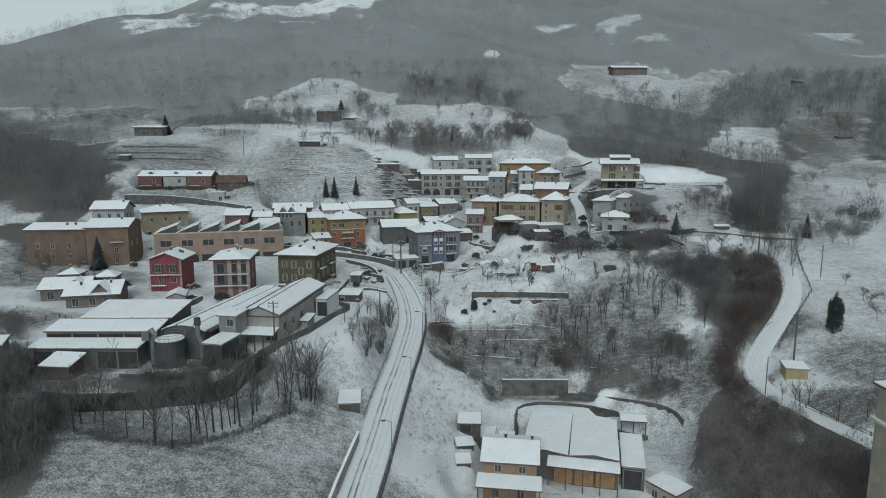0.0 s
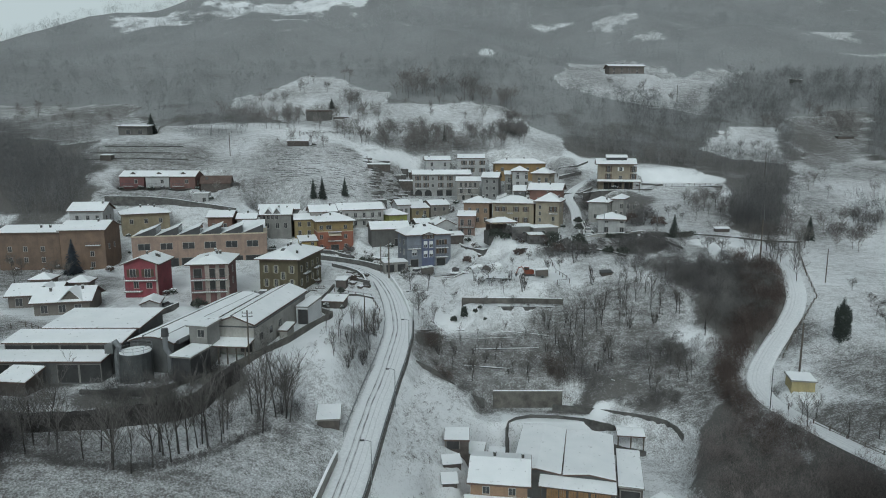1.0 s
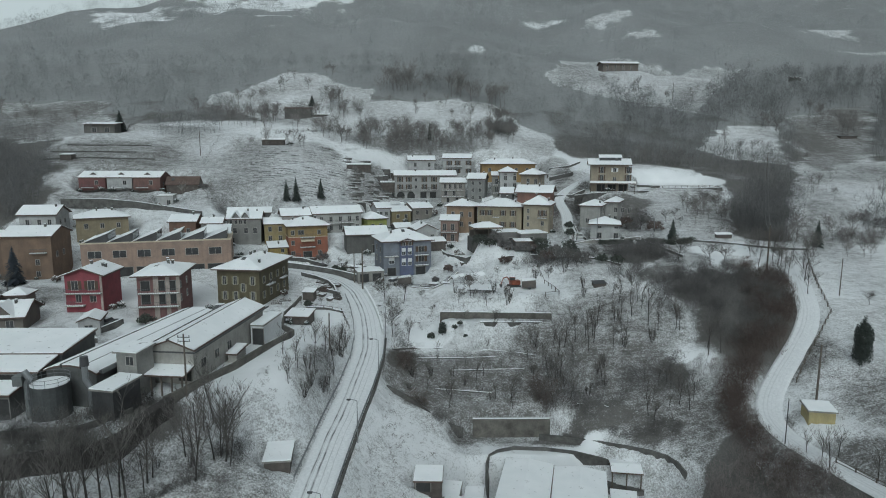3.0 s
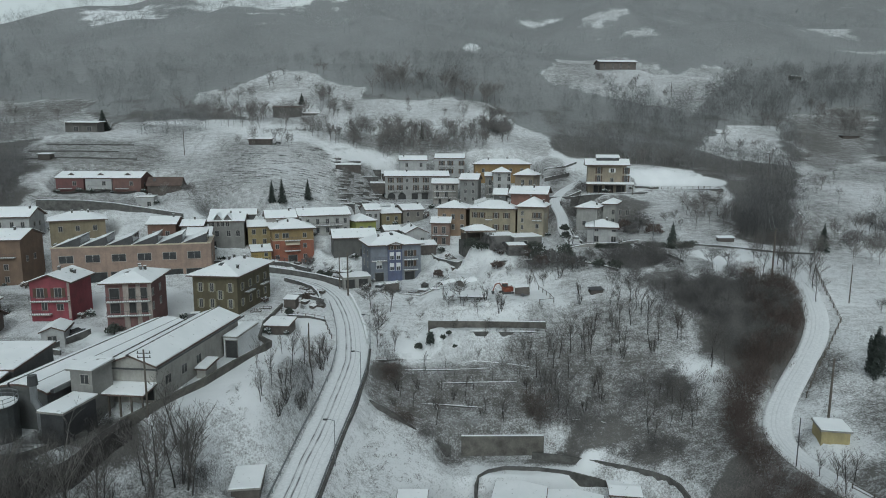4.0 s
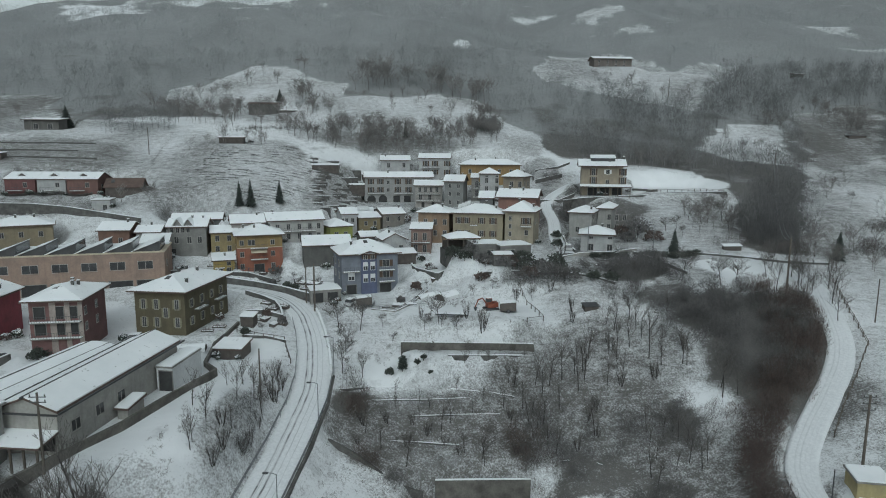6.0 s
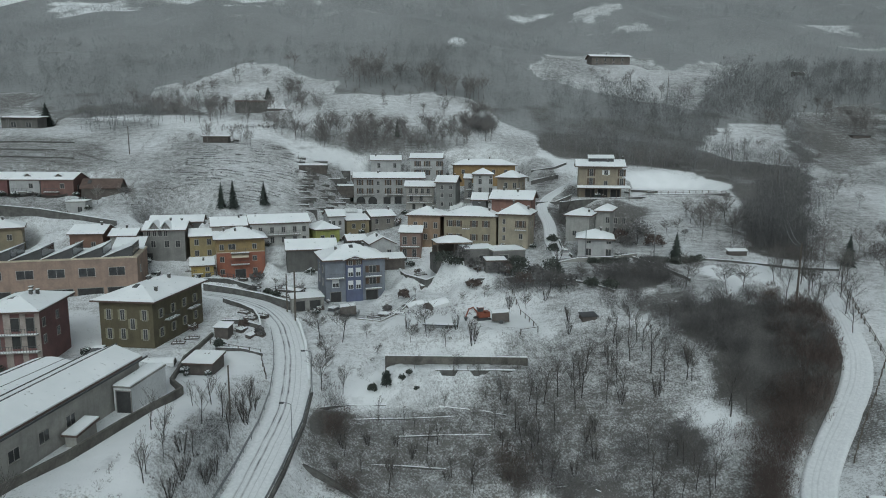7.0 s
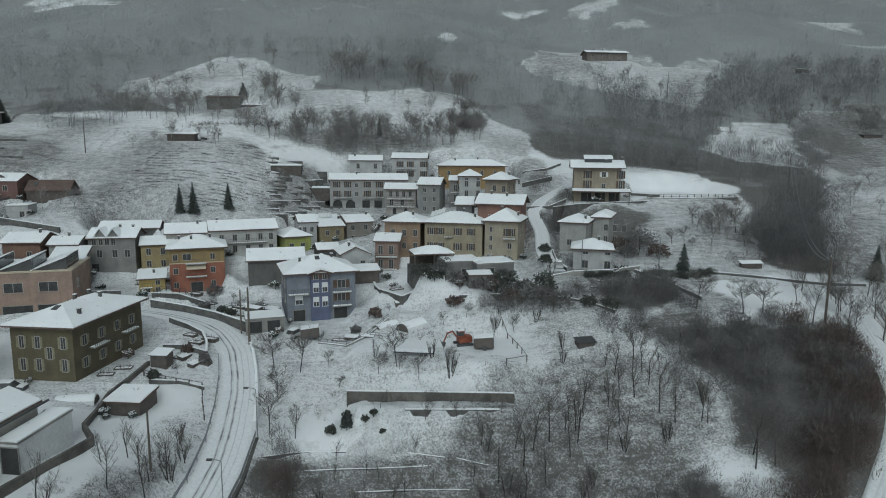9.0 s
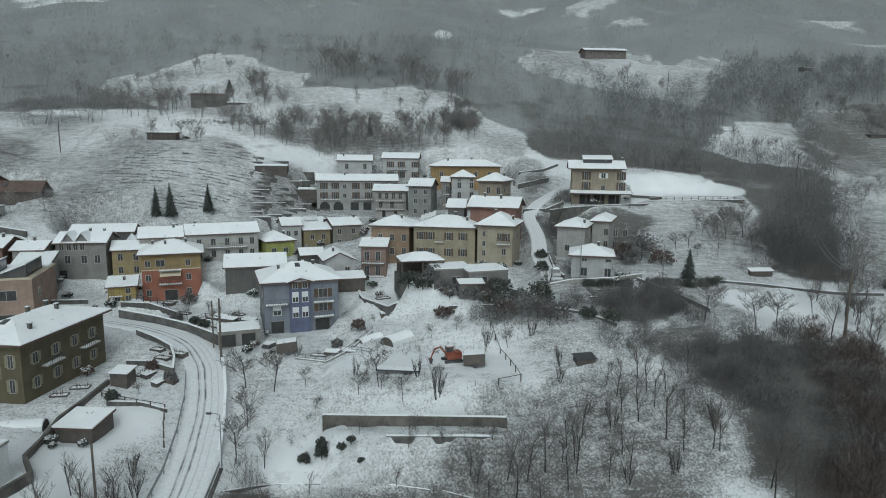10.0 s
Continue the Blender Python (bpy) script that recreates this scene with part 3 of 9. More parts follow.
site("house", "beige square wing of a large village house", (31.3, 205.8), (39.6, 203.0), 11.0, 35.8, 44.2, P("pale_beige", (0.50, 0.43, 0.31)), "hip", 2.4, 0.7, windows=rows("front", [1.4], [2.0, 4.0, 6.0], 0.6, 1.1) + rows("front", [5.0, 6.0], [5.2], 0.7, 1.6, "shut") + rows("front", [5.6], [2.4], 0.8, 1.2) + rows("right", [3.0, 6.0], [5.0], 0.8, 1.3),
     balconies=[("front", 4.2, 7.0, 4.6, 0.9)], chimneys=[(3.0, 4.0), (6.6, 4.6)])
site("house", "tan four-storey house with a raised roof light and porch", (57.9, 236.0), (72.1, 233.0), 12.0, 46.2, 55.2, P("sand", (0.42, 0.35, 0.25)), "gable_x", 1.9, 1.1, windows=rows("front", [3.6, 12.2], [6.2, 3.6], 1.0, 2.0, "shut") + rows("front", [7.8], [6.6], 1.0, 1.3, "white_shut") + rows("front", [7.8], [3.6], 0.9, 1.2) + rows("front", [3.4, 7.0, 10.6], [0.0], 2.6, 2.4, "garage"),
     porch=(0.0, 14.3, 3.0, 2.9), roof_light=(2.6, 10.2), chimneys=[(8.4, 2.6), (12.8, 5.0), (8.6, 5.0)], yard=3.0)
site("house", "white hipped house on the slope", (48.1, 205.8), (54.4, 203.0), 11.0, 37.6, 44.0, P("soft_white", (0.48, 0.47, 0.44)), "hip", 1.35, 0.6, windows=rows("front", [2.2], [1.4], 0.9, 1.2) + rows("right", [2.5, 6.0], [1.2, 3.8], 0.9, 1.4), chimneys=[(5.0, 3.4)])
site("house", "white rear wing with a higher hipped roof", (56.9, 211.0), (61.3, 209.1), 12.0, 37.8, 44.6, P("soft_white", (0.48, 0.47, 0.44)), "hip", 1.1, 0.6, windows=rows("front", [3.0, 5.0, 7.0], [1.2, 3.8], 0.8, 1.4), chimneys=[])
site("house", "small white hipped villa with dark windows", (48.3, 193.8), (56.9, 191.5), 9.0, 34.8, 39.9, P("plain_white", (0.60, 0.60, 0.59)), "hip", 1.7, 0.7, windows=rows("front", [2.4, 6.8], [1.2], 1.1, 1.5) + rows("front", [2.4, 6.8], [4.0], 0.9, 0.5) + rows("right", [2.4, 5.2], [1.2], 1.0, 1.5), chimneys=[(5.0, 4.0)])
site("outbuilding", "flat-roofed grey garage block under the yellow house", (22.6, 186.8), (29.6, 188.2), 6.0, 34.6, 38.4, P("garage_grey", (0.26, 0.25, 0.235)), "flat", 0.1, 0.15, windows=rows("front", [4.0], [1.0], 1.6, 1.3))
site("outbuilding", "flat-roofed grey workshop with a broad window", (28.6, 185.6), (36.2, 187.8), 6.0, 34.4, 38.2, P("garage_grey", (0.26, 0.25, 0.235)), "flat", 0.1, 0.15, windows=rows("front", [2.4], [1.4], 2.2, 1.4))
site("shed", "low grey shed with a snowed roof on the slope", (26.8, 182.6), (31.5, 183.2), 3.0, 34.0, 36.6, P("garage_grey", (0.26, 0.25, 0.235)), "shed_b", 0.3, 0.2, windows=rows("front", [3.0], [0.9], 0.7, 0.7))
# western quarter
site("house", "beige villa with a hipped roof and dark base", (-96.1, 200.4), (-83.1, 207.6), 11.5, 33.6, 40.4, P("dull_beige", (0.38, 0.31, 0.19)), "hip", 1.9, 0.7, windows=rows("front", [2.5, 6.6, 10.8], [3.8], 0.9, 1.3) + rows("right", [2.8, 6.6], [3.6], 0.9, 1.3), chimneys=[(5.5, 4.0), (9.5, 4.0), (8.0, 7.0)])
site("house", "white gabled house with small balconies", (-115.2, 205.0), (-104.0, 206.4), 10.5, 34.6, 41.0, P("plain_white", (0.60, 0.60, 0.59)), "gable_x", 2.4, 0.7, windows=rows("front", [2.2, 5.4, 8.2], [3.4], 0.9, 1.5) + rows("right", [3.0, 6.0], [3.4, 0.8], 0.8, 1.3), balconies=[("front", 1.2, 3.4, 2.8, 0.8), ("front", 7.0, 9.4, 2.8, 0.8)], chimneys=[(8.8, 3.6)])
site("apartment_block", "long orange-brown block with a low snowed roof", (-118.5, 176.8), (-101.6, 178.4), 12.5, 27.4, 37.8, P("orange_brown", (0.25, 0.168, 0.118)), "gable_x", 1.4, 0.5, windows=rows("front", [3.0, 7.0, 11.5], [2.2, 5.2], 0.9, 1.3), chimneys=[(10.0, 3.2), (12.4, 3.2)])
site("apartment_block", "tall orange block with a higher gabled roof", (-101.8, 177.2), (-89.5, 179.0), 13.0, 27.4, 38.4, P("burnt_orange", (0.30, 0.195, 0.13)), "gable_x", 2.0, 0.5, windows=rows("front", [3.0, 8.0], [0.8, 3.8], 0.9, 1.3) + rows("right", [3.0, 7.0], [5.4], 1.0, 1.3), chimneys=[(8.4, 5.0)], balconies=[("front", 6.6, 10.4, 6.8, 1.0)])
for n, (a, b, tone, lab) in enumerate((((-113.2, 235.0), (-104.0, 235.4), P("dusky_red", (0.27, 0.115, 0.11)), "dusky red terraced house with a small dormer"),
                                       ((-104.0, 235.4), (-95.2, 235.8), P("plain_white", (0.60, 0.60, 0.59)), "white terraced house with a small dormer"),
                                       ((-95.2, 235.2), (-85.8, 235.8), P("salmon_red", (0.28, 0.15, 0.125)), "salmon-red terraced house with a small dormer"))):
    site("house", lab, a, b, 10.5, 44.6, 50.6, tone, "gable_x", 1.9, 0.3, dormer=4.2, windows=rows("front", [5.8], [3.6], 1.0, 1.3) + rows("right", [3.0], [3.0], 0.9, 1.3), balconies=[("front", 1.0, 5.0, 2.6, 0.9)], chimneys=[(7.8, 5.6)], group="red and white terrace")
site("shed", "dark timber shed with a steep roof and one skylight", (-84.8, 236.4), (-74.0, 238.4), 8.0, 44.8, 48.2, DARKWOOD, "gable_x", 2.6, 0.4, windows=[], skylights=[(1.4, 1.4)], bare=True)
site("garage", "small white garage beside the upper lane", (-83.2, 225.8), (-78.2, 226.8), 6.0, 41.6, 45.2, P("plain_white", (0.60, 0.60, 0.59)), "flat", 0.1, 0.15, windows=rows("front", [3.4], [0.0], 1.0, 2.1, "plain"))
# bungalow
site("bungalow", "low stone bungalow with a broad snowed roof", (-88.0, 142.0), (-75.6, 145.0), 11.0, 23.7, 26.7, P("bungalow_stone", (0.24, 0.21, 0.18)), "gable_x", 2.4, 0.8, gablets=[(5.2, 4.6)], windows=rows("front", [2.0, 5.6, 8.8], [0.6], 1.3, 1.6), chimneys=[(2.6, 3.2), (9.0, 3.6)], group="bungalow wings")
site("bungalow", "rear wing of a low stone bungalow under snow", (-97.5, 148.0), (-86.0, 150.4), 10.0, 24.0, 26.9, P("bungalow_stone", (0.24, 0.21, 0.18)), "gable_x", 2.0, 0.7, gablets=[(6.2, 3.6)], windows=rows("front", [2.2, 5.0], [0.5], 1.4, 1.7), chimneys=[], group="bungalow wings")
site("pavilion", "small pavilion with a pyramid roof of snow", (-88.2, 156.0), (-82.6, 157.0), 5.6, 24.2, 28.4, P("bungalow_stone", (0.24, 0.21, 0.18)), "hip", 1.3, 0.5, windows=[], group="pavilions")
site("pavilion", "small pavilion with a pyramid roof of snow", (-98.6, 158.5), (-93.2, 159.4), 5.4, 24.4, 28.6, P("bungalow_stone", (0.24, 0.21, 0.18)), "hip", 1.3, 0.5, windows=[], group="pavilions")
# by the road and on the slopes
site("shed", "dark timber shed with a snowed mono-pitch roof", (-26.0, 152.2), (-20.6, 151.6), 5.2, 22.8, 24.9, DARKWOOD, "shed_b", 0.5, 0.3, windows=[])
site("garage", "small white garage with a gabled snowy roof", (-63.0, 140.2), (-58.8, 141.4), 6.5, 24.4, 27.0, P("plain_white", (0.60, 0.60, 0.59)), "gable_y", 0.9, 0.3, windows=rows("front", [1.8], [0.5], 1.4, 1.2))
site("shed", "low roadside shed with a flat snowed roof", (-18.4, 104.8), (-14.3, 105.3), 6.0, 14.6, 16.4, DARKWOOD, "flat", 0.1, 0.3, windows=[], yard=0.3)
site("pump_house", "small yellow pump house with a flat snowed roof", (65.4, 115.9), (69.7, 115.0), 4.0, 16.9, 19.0, P("pump_yellow", (0.56, 0.46, 0.20)), "flat", 0.25, 0.25, windows=[], yard=0.5)
site("villa", "tall cream house with snow on its roof edges", (57.3, 71.6), (66.4, 71.6), 9.0, 6.4, 29.6, P("warm_cream", (0.56, 0.50, 0.38)), "hip", 2.0, 0.5, windows=rows("front", [2.2, 5.0], [6, 9.4, 12.8, 16.2], 1.0, 1.5), chimneys=[], ledge=18.4)
# far up the hill
site("house", "stone house with a veranda on the hill field", (-140.6, 290.6), (-127.2, 292.6), 10.0, 66.4, 70.4, P("hill_stone", (0.20, 0.19, 0.175)), "shed_b", 1.0, 0.8, windows=rows("front", [4.0, 9.0], [0.6], 1.6, 1.8), yard=3.0)
site("barn", "square stone barn without a snowed roof", (-61.0, 310.6), (-49.0, 312.0), 9.0, 73.4, 78.3, P("hill_stone", (0.20, 0.19, 0.175)), "gable_x", 0.8, 0.2, windows=[], bare=True, yard=2.0)
site("shed", "low dark sheds beside the hill barn", (-48.6, 311.6), (-40.8, 313.0), 6.0, 73.4, 75.6, DARKWOOD, "shed_b", 0.8, 0.3, windows=[])
site("shed", "field shed with a thin snowed roof", (-61.4, 271.6), (-52.4, 272.4), 5.0, 61.6, 63.8, DARKWOOD, "shed_b", 0.5, 0.4, windows=[])
site("farmhouse", "long brown farmhouse on the high meadow", (109.6, 423.6), (134.0, 424.4), 12.0, 107.6, 113.4, P("farm_brown", (0.24, 0.205, 0.18)), "gable_x", 1.8, 1.0, windows=rows("front", [3.0, 8.0, 13.0, 18.0], [1.2, 3.6], 1.0, 1.3), chimneys=[(5.0, 5.0), (10.0, 5.0)], yard=6.0)
site("hay_barn", "hay barn roof among the far woods", (213.0, 393.0), (219.0, 394.8), 5.0, 100.5, 102.0, DARKWOOD, "shed_b", 0.9, 0.5, windows=[])

# the works below the village
# canopy and hall walls are coloured dark for the shade under their eaves
site("works_hall", "long low works hall with a broad snowed roof", (-67.4, 114.0), (-50.3, 114.2), 10.4, 23.0, 29.3, P("works_grey", (0.18, 0.184, 0.18)), "shed_b", 0.9, 0.4, windows=[], group="works halls")
site("works_hall", "open-fronted works hall with snow on its roof", (-71.1, 108.9), (-50.9, 108.9), 5.2, 22.8, 28.2, P("works_grey", (0.18, 0.184, 0.18)), "shed_b", 0.8, 0.4, windows=rows("front", [2.2, 6.8, 11.4, 16.0], [3.4], 4.3, 1.5, "garage"), group="works halls")
site("works_canopy", "low works canopy with snow and dark bays below", (-71.4, 104.4), (-52.2, 104.4), 4.4, 22.6, 26.5, P("works_eave_shade", (0.20, 0.205, 0.20)), "shed_b", 0.5, 0.5, windows=rows("front", [2.0, 5.6, 13.0, 16.6], [0.2], 3.3, 3.0, "garage"), group="works halls")
site("shed", "small works shed with a tilted snowed roof", (-66.6, 99.6), (-61.0, 99.0), 4.6, 22.0, 25.0, DARKWOOD, "shed_b", 1.0, 0.4, windows=[])
site("shed", "small shed at the edge of the wood", (-83.0, 108.0), (-79.0, 109.4), 5.0, 22.0, 25.4, DARKWOOD, "shed_b", 0.6, 0.3, windows=[])
site("works_hall", "arched works hall under smooth snow", (-50.0, 108.6), (-41.6, 107.1), 34.0, 23.4, 28.6, P("works_grey", (0.18, 0.184, 0.18)), "barrel", 1.0, 0.3, windows=[], group="works halls")
site("works_hall", "gabled works hall with cream walls and a snowed roof", (-37.9, 113.6), (-29.9, 112.6), 27.5, 24.8, 30.2, P("works_cream", (0.54, 0.52, 0.47)), "gable_y", 1.5, 0.4,
     windows=rows("right", [3.0, 7.5, 12.0], [1.8], 1.5, 1.3) + rows("front", [5.8], [0.4], 2.0, 2.2, "garage"), porch=(0.6, 7.0, 3.4, 2.4), group="works halls")
site("works_tower", "square grey works tower with a flat snowed top", (-40.5, 109.6), (-36.6, 108.7), 4.4, 23.5, 31.0, P("tower_grey", (0.36, 0.35, 0.33)), "flat", 0.3, 0.35, windows=rows("front", [2.2], [5.6], 1.2, 1.2))
site("works_canopy", "flat canopy between the works halls", (-41.0, 103.6), (-37.2, 102.7), 6.0, 23.4, 27.7, DARKMETAL, "flat", 0.2, 0.3, windows=[])
site("works_store", "white panelled store box beside the works", (-27.5, 132.7), (-24.9, 132.3), 8.6, 24.2, 28.5, WHITEPANEL, "flat", 0.2, 0.12, windows=rows("front", [1.4], [0.2], 2.0, 3.4, "garage"))
site("shed", "low lean-to against the works wall", (-28.7, 122.6), (-26.7, 122.3), 4.2, 23.8, 26.4, P("works_cream", (0.54, 0.52, 0.47)), "shed_b", 0.5, 0.3, windows=[])
site("garage", "row of concrete garages beside the blue house", (-13.4, 178.6), (-6.8, 180.8), 5.0, 26.6, 29.3, CONCRETE, "flat", 0.1, 0.15, windows=rows("front", [1.6, 4.8], [0.0], 2.2, 2.1, "garage"), yard=0.2)
# farmyard
site("farmhouse", "timber-clad farmhouse with a stepped snowed roof", (6.0, 97.2), (15.8, 95.8), 10.5, 2.4, 9.6, P("farm_orange", (0.42, 0.26, 0.15)), "gable_x", 1.7, 0.6, chimneys=[(7.9, 5.4), (3.4, 5.6)], windows=rows("front", [2.0, 6.2], [0.9], 1.2, 1.3) + rows("front", [2.4, 6.4], [5.4], 1.0, 1.1), porch=(-0.6, 9.2, 3.6, 4.4))
site("barn", "wide farm barn with a low snowed gable", (13.9, 106.1), (22.0, 104.1), 17.6, 1.6, 7.2, P("works_grey", (0.18, 0.184, 0.18)), "gable_y", 0.55, 0.3, windows=[], group="farm barns")
site("barn", "wide farm barn with timber doors and a snowed gable", (22.1, 104.0), (30.5, 102.0), 17.0, 1.6, 7.2, P("works_grey", (0.18, 0.184, 0.18)), "gable_y", 0.55, 0.3, windows=rows("front", [-1.2, 2.4, 6.0], [0.2], 3.2, 3.2, "timber"), porch=(-3.6, 8.0, 3.0, 4.6), group="farm barns")
site("lean_to", "open lean-to beside the farm barns", (30.9, 102.6), (35.0, 101.6), 12.6, 1.8, 6.0, DARKWOOD, "flat", 0.4, 0.25, windows=rows("front", [1.8], [0.0], 3.0, 3.4, "garage"))
site("annexe", "cream cabin with a snowed roof by the farmyard", (35.0, 101.8), (38.4, 96.5), 4.4, 0.6, 3.8, P("warm_cream", (0.56, 0.50, 0.38)), "shed_b", 0.3, 0.35, windows=rows("front", [1.4, 3.6], [0.8], 1.0, 1.2))
site("shed", "open animal shed with a snowed roof", (2.6, 111.2), (7.2, 111.0), 4.6, 7.9, 9.9, DARKWOOD, "shed_b", 0.2, 0.2, windows=rows("front", [1.4], [0.2], 2.2, 1.6, "garage"), yard=0.4)
site("shed", "low flat shed in the farmyard", (6.2, 112.2), (9.7, 111.6), 4.8, 4.4, 6.8, CONCRETE, "flat", 0.1, 0.15, windows=[], yard=0.3)
site("shed", "small white-topped shed in the farmyard", (10.4, 112.8), (13.6, 112.4), 4.0, 3.4, 5.8, CONCRETE, "flat", 0.1, 0.15, windows=[], yard=0.3)

# works yard, farmyard and terraces keep level ground
for pad in ((60, 76, 4, 6.4), (-30.5, 203.5, 4.5, 27.8), (-22, 198, 5, 27.7), (-14, 196, 4.5, 27.4), (-45, 205.5, 4.5, 30.0), (21, 193, 4.5, 36.0), (-27.0, 117.5, 3.0, 24.5), (-25.2, 127.0, 3.0, 24.3), (-23.4, 136.0, 3.0, 24.1), (-50, 118, 17, 23.4), (-33, 126, 12, 24.8), (-70, 112, 16, 22.6), (24, 111, 13, 1.6), (11, 98, 8, 2.6), (3.9, 107.8, 2.0, 7.0), (3.4, 103.2, 1.8, 6.2), (38, 112, 7, 3.0), (17, 168, 8, 27.4), (16.5, 178, 3.4, 27.8), (13.6, 194.5, 4.6, 31.2), (10.2, 184.8, 2.6, 28.7), (16.8, 184.2, 2.6, 29.0), (7.0, 189.4, 2.2, 28.6), (28, 165, 7, 28.0), (-1, 178, 7, 26.6), (-46, 199, 8, 29.4), (10, 152.6, 2.4, 23.9), (15, 152.5, 2.4, 23.9), (20, 152.3, 2.4, 23.9), (25, 152.2, 2.4, 23.9), (29, 152.0, 2.4, 23.9), (13.4, 129.2, 3.8, 6.6), (16.4, 129.2, 3.8, 6.6), (19.4, 129.2, 3.8, 6.6), (22.4, 129.2, 3.8, 6.6), (25.4, 129.2, 3.8, 6.6), (28.0, 129.2, 3.8, 6.6), (92, 246, 11, 47.4), (84, 243, 8, 47.2)):
    PADS.append(pad)

MAIN_ROAD = [(-15.2, 60.0, 6.5), (-13.0, 80.0, 9.7), (-11.6, 92.0, 11.8), (-10.6, 104.0, 13.8), (-9.4, 118.0, 15.9), (-8.0, 130.0, 17.9), (-7.2, 140.0, 19.7), (-7.4, 148.0, 21.2),
             (-8.6, 156.0, 22.6), (-10.4, 164.0, 24.0), (-12.6, 171.0, 25.2), (-15.8, 177.5, 26.3), (-20.0, 182.5, 27.0), (-26.0, 187.0, 27.4), (-33.0, 190.5, 27.6), (-42.0, 193.0, 27.8)]
EAST_LANE = [(72.0, 88.0, 13.6), (67.0, 97.0, 14.2), (63.4, 108.0, 14.6), (61.4, 117.0, 14.8), (62.2, 123.0, 15.6), (66.2, 128.4, 17.8), (69.4, 131.6, 19.4), (75.4, 137.0, 23.0), (82.2, 144.4, 26.7), (86.0, 154.7, 30.2), (92.2, 170.0, 33.0), (97.0, 180.0, 34.0)]
UPPER_LANE = [(46.0, 190.0, 35.2), (44.6, 200.0, 37.0), (45.4, 208.0, 38.6), (47.2, 216.0, 40.6), (46.4, 226.0, 43.0), (49.0, 236.0, 45.6), (58.0, 248.0, 48.6), (70.0, 262.0, 52.0)]
ROADS.append((MAIN_ROAD, 3.2, 2.2))
ROADS.append((EAST_LANE, 2.2, 2.0))
ROADS.append((UPPER_LANE, 1.8, 1.6))


# ---- one sheet of ground, out to the mountain and the horizon ----
def stations(lo, hi, step, out_lo, out_hi, grow):
    mid = list(np.arange(lo, hi + 0.01, step))
    up, s, v = [], step, hi
    while v < out_hi:
        s = min(s * grow, 40.0)
        v += s
        up.append(v)
    down, s, v = [], step, lo
    while v > out_lo:
        s = min(s * grow, 40.0)
        v -= s
        down.append(v)
    return np.array(down[::-1] + mid + up)


GX, GY = stations(-125, 120, 1.3, -1300, 1400, 1.06), stations(72, 290, 1.3, -350, 1700, 1.035)
gx, gy = np.meshgrid(GX, GY, indexing="ij")
gz = shaped(gx, gy)

# Cover: 0 is clean snow, 1 is brush or wood floor. Patches: x, y, half sizes, amount
OPEN = [(27, 128.8, 16, 2.6, 0.16), (3, 121, 9, 15, 0.36), (-21, 124, 6, 14, 0.25), (-48, 146, 22, 9, 0.28), (-64, 166, 22, 10, 0.34), (86, 216, 14, 14, 0.54), (72, 190, 13, 9, 0.34), (92, 246, 17, 9, 0.26), (112, 192, 14, 12, 0.50), (84, 134, 18, 18, 0.47),
        (-165, 738, 78, 48, 0.25), (-120, 600, 30, 34, 0.35), (-282, 650, 30, 40, 0.25), (36, 490, 8, 9, 0.4), (112, 665, 22, 9, 0.4), (160, 614, 22, 14, 0.5), (182, 574, 14, 10, 0.5), (336, 563, 18, 10, 0.5), (345, 516, 26, 8, 0.5),
        (-60, 190, 75, 45, 0.44), (15, 235, 60, 34, 0.52), (-40, 80, 60, 12, 0.59), (-46, 199, 8, 6, 0.12), (20, 167, 15, 6, 0.08), (-2, 174.5, 7, 3, 0.12), (2, 154, 8, 5, 0.24), (-19, 149, 8, 15, 0.20)]
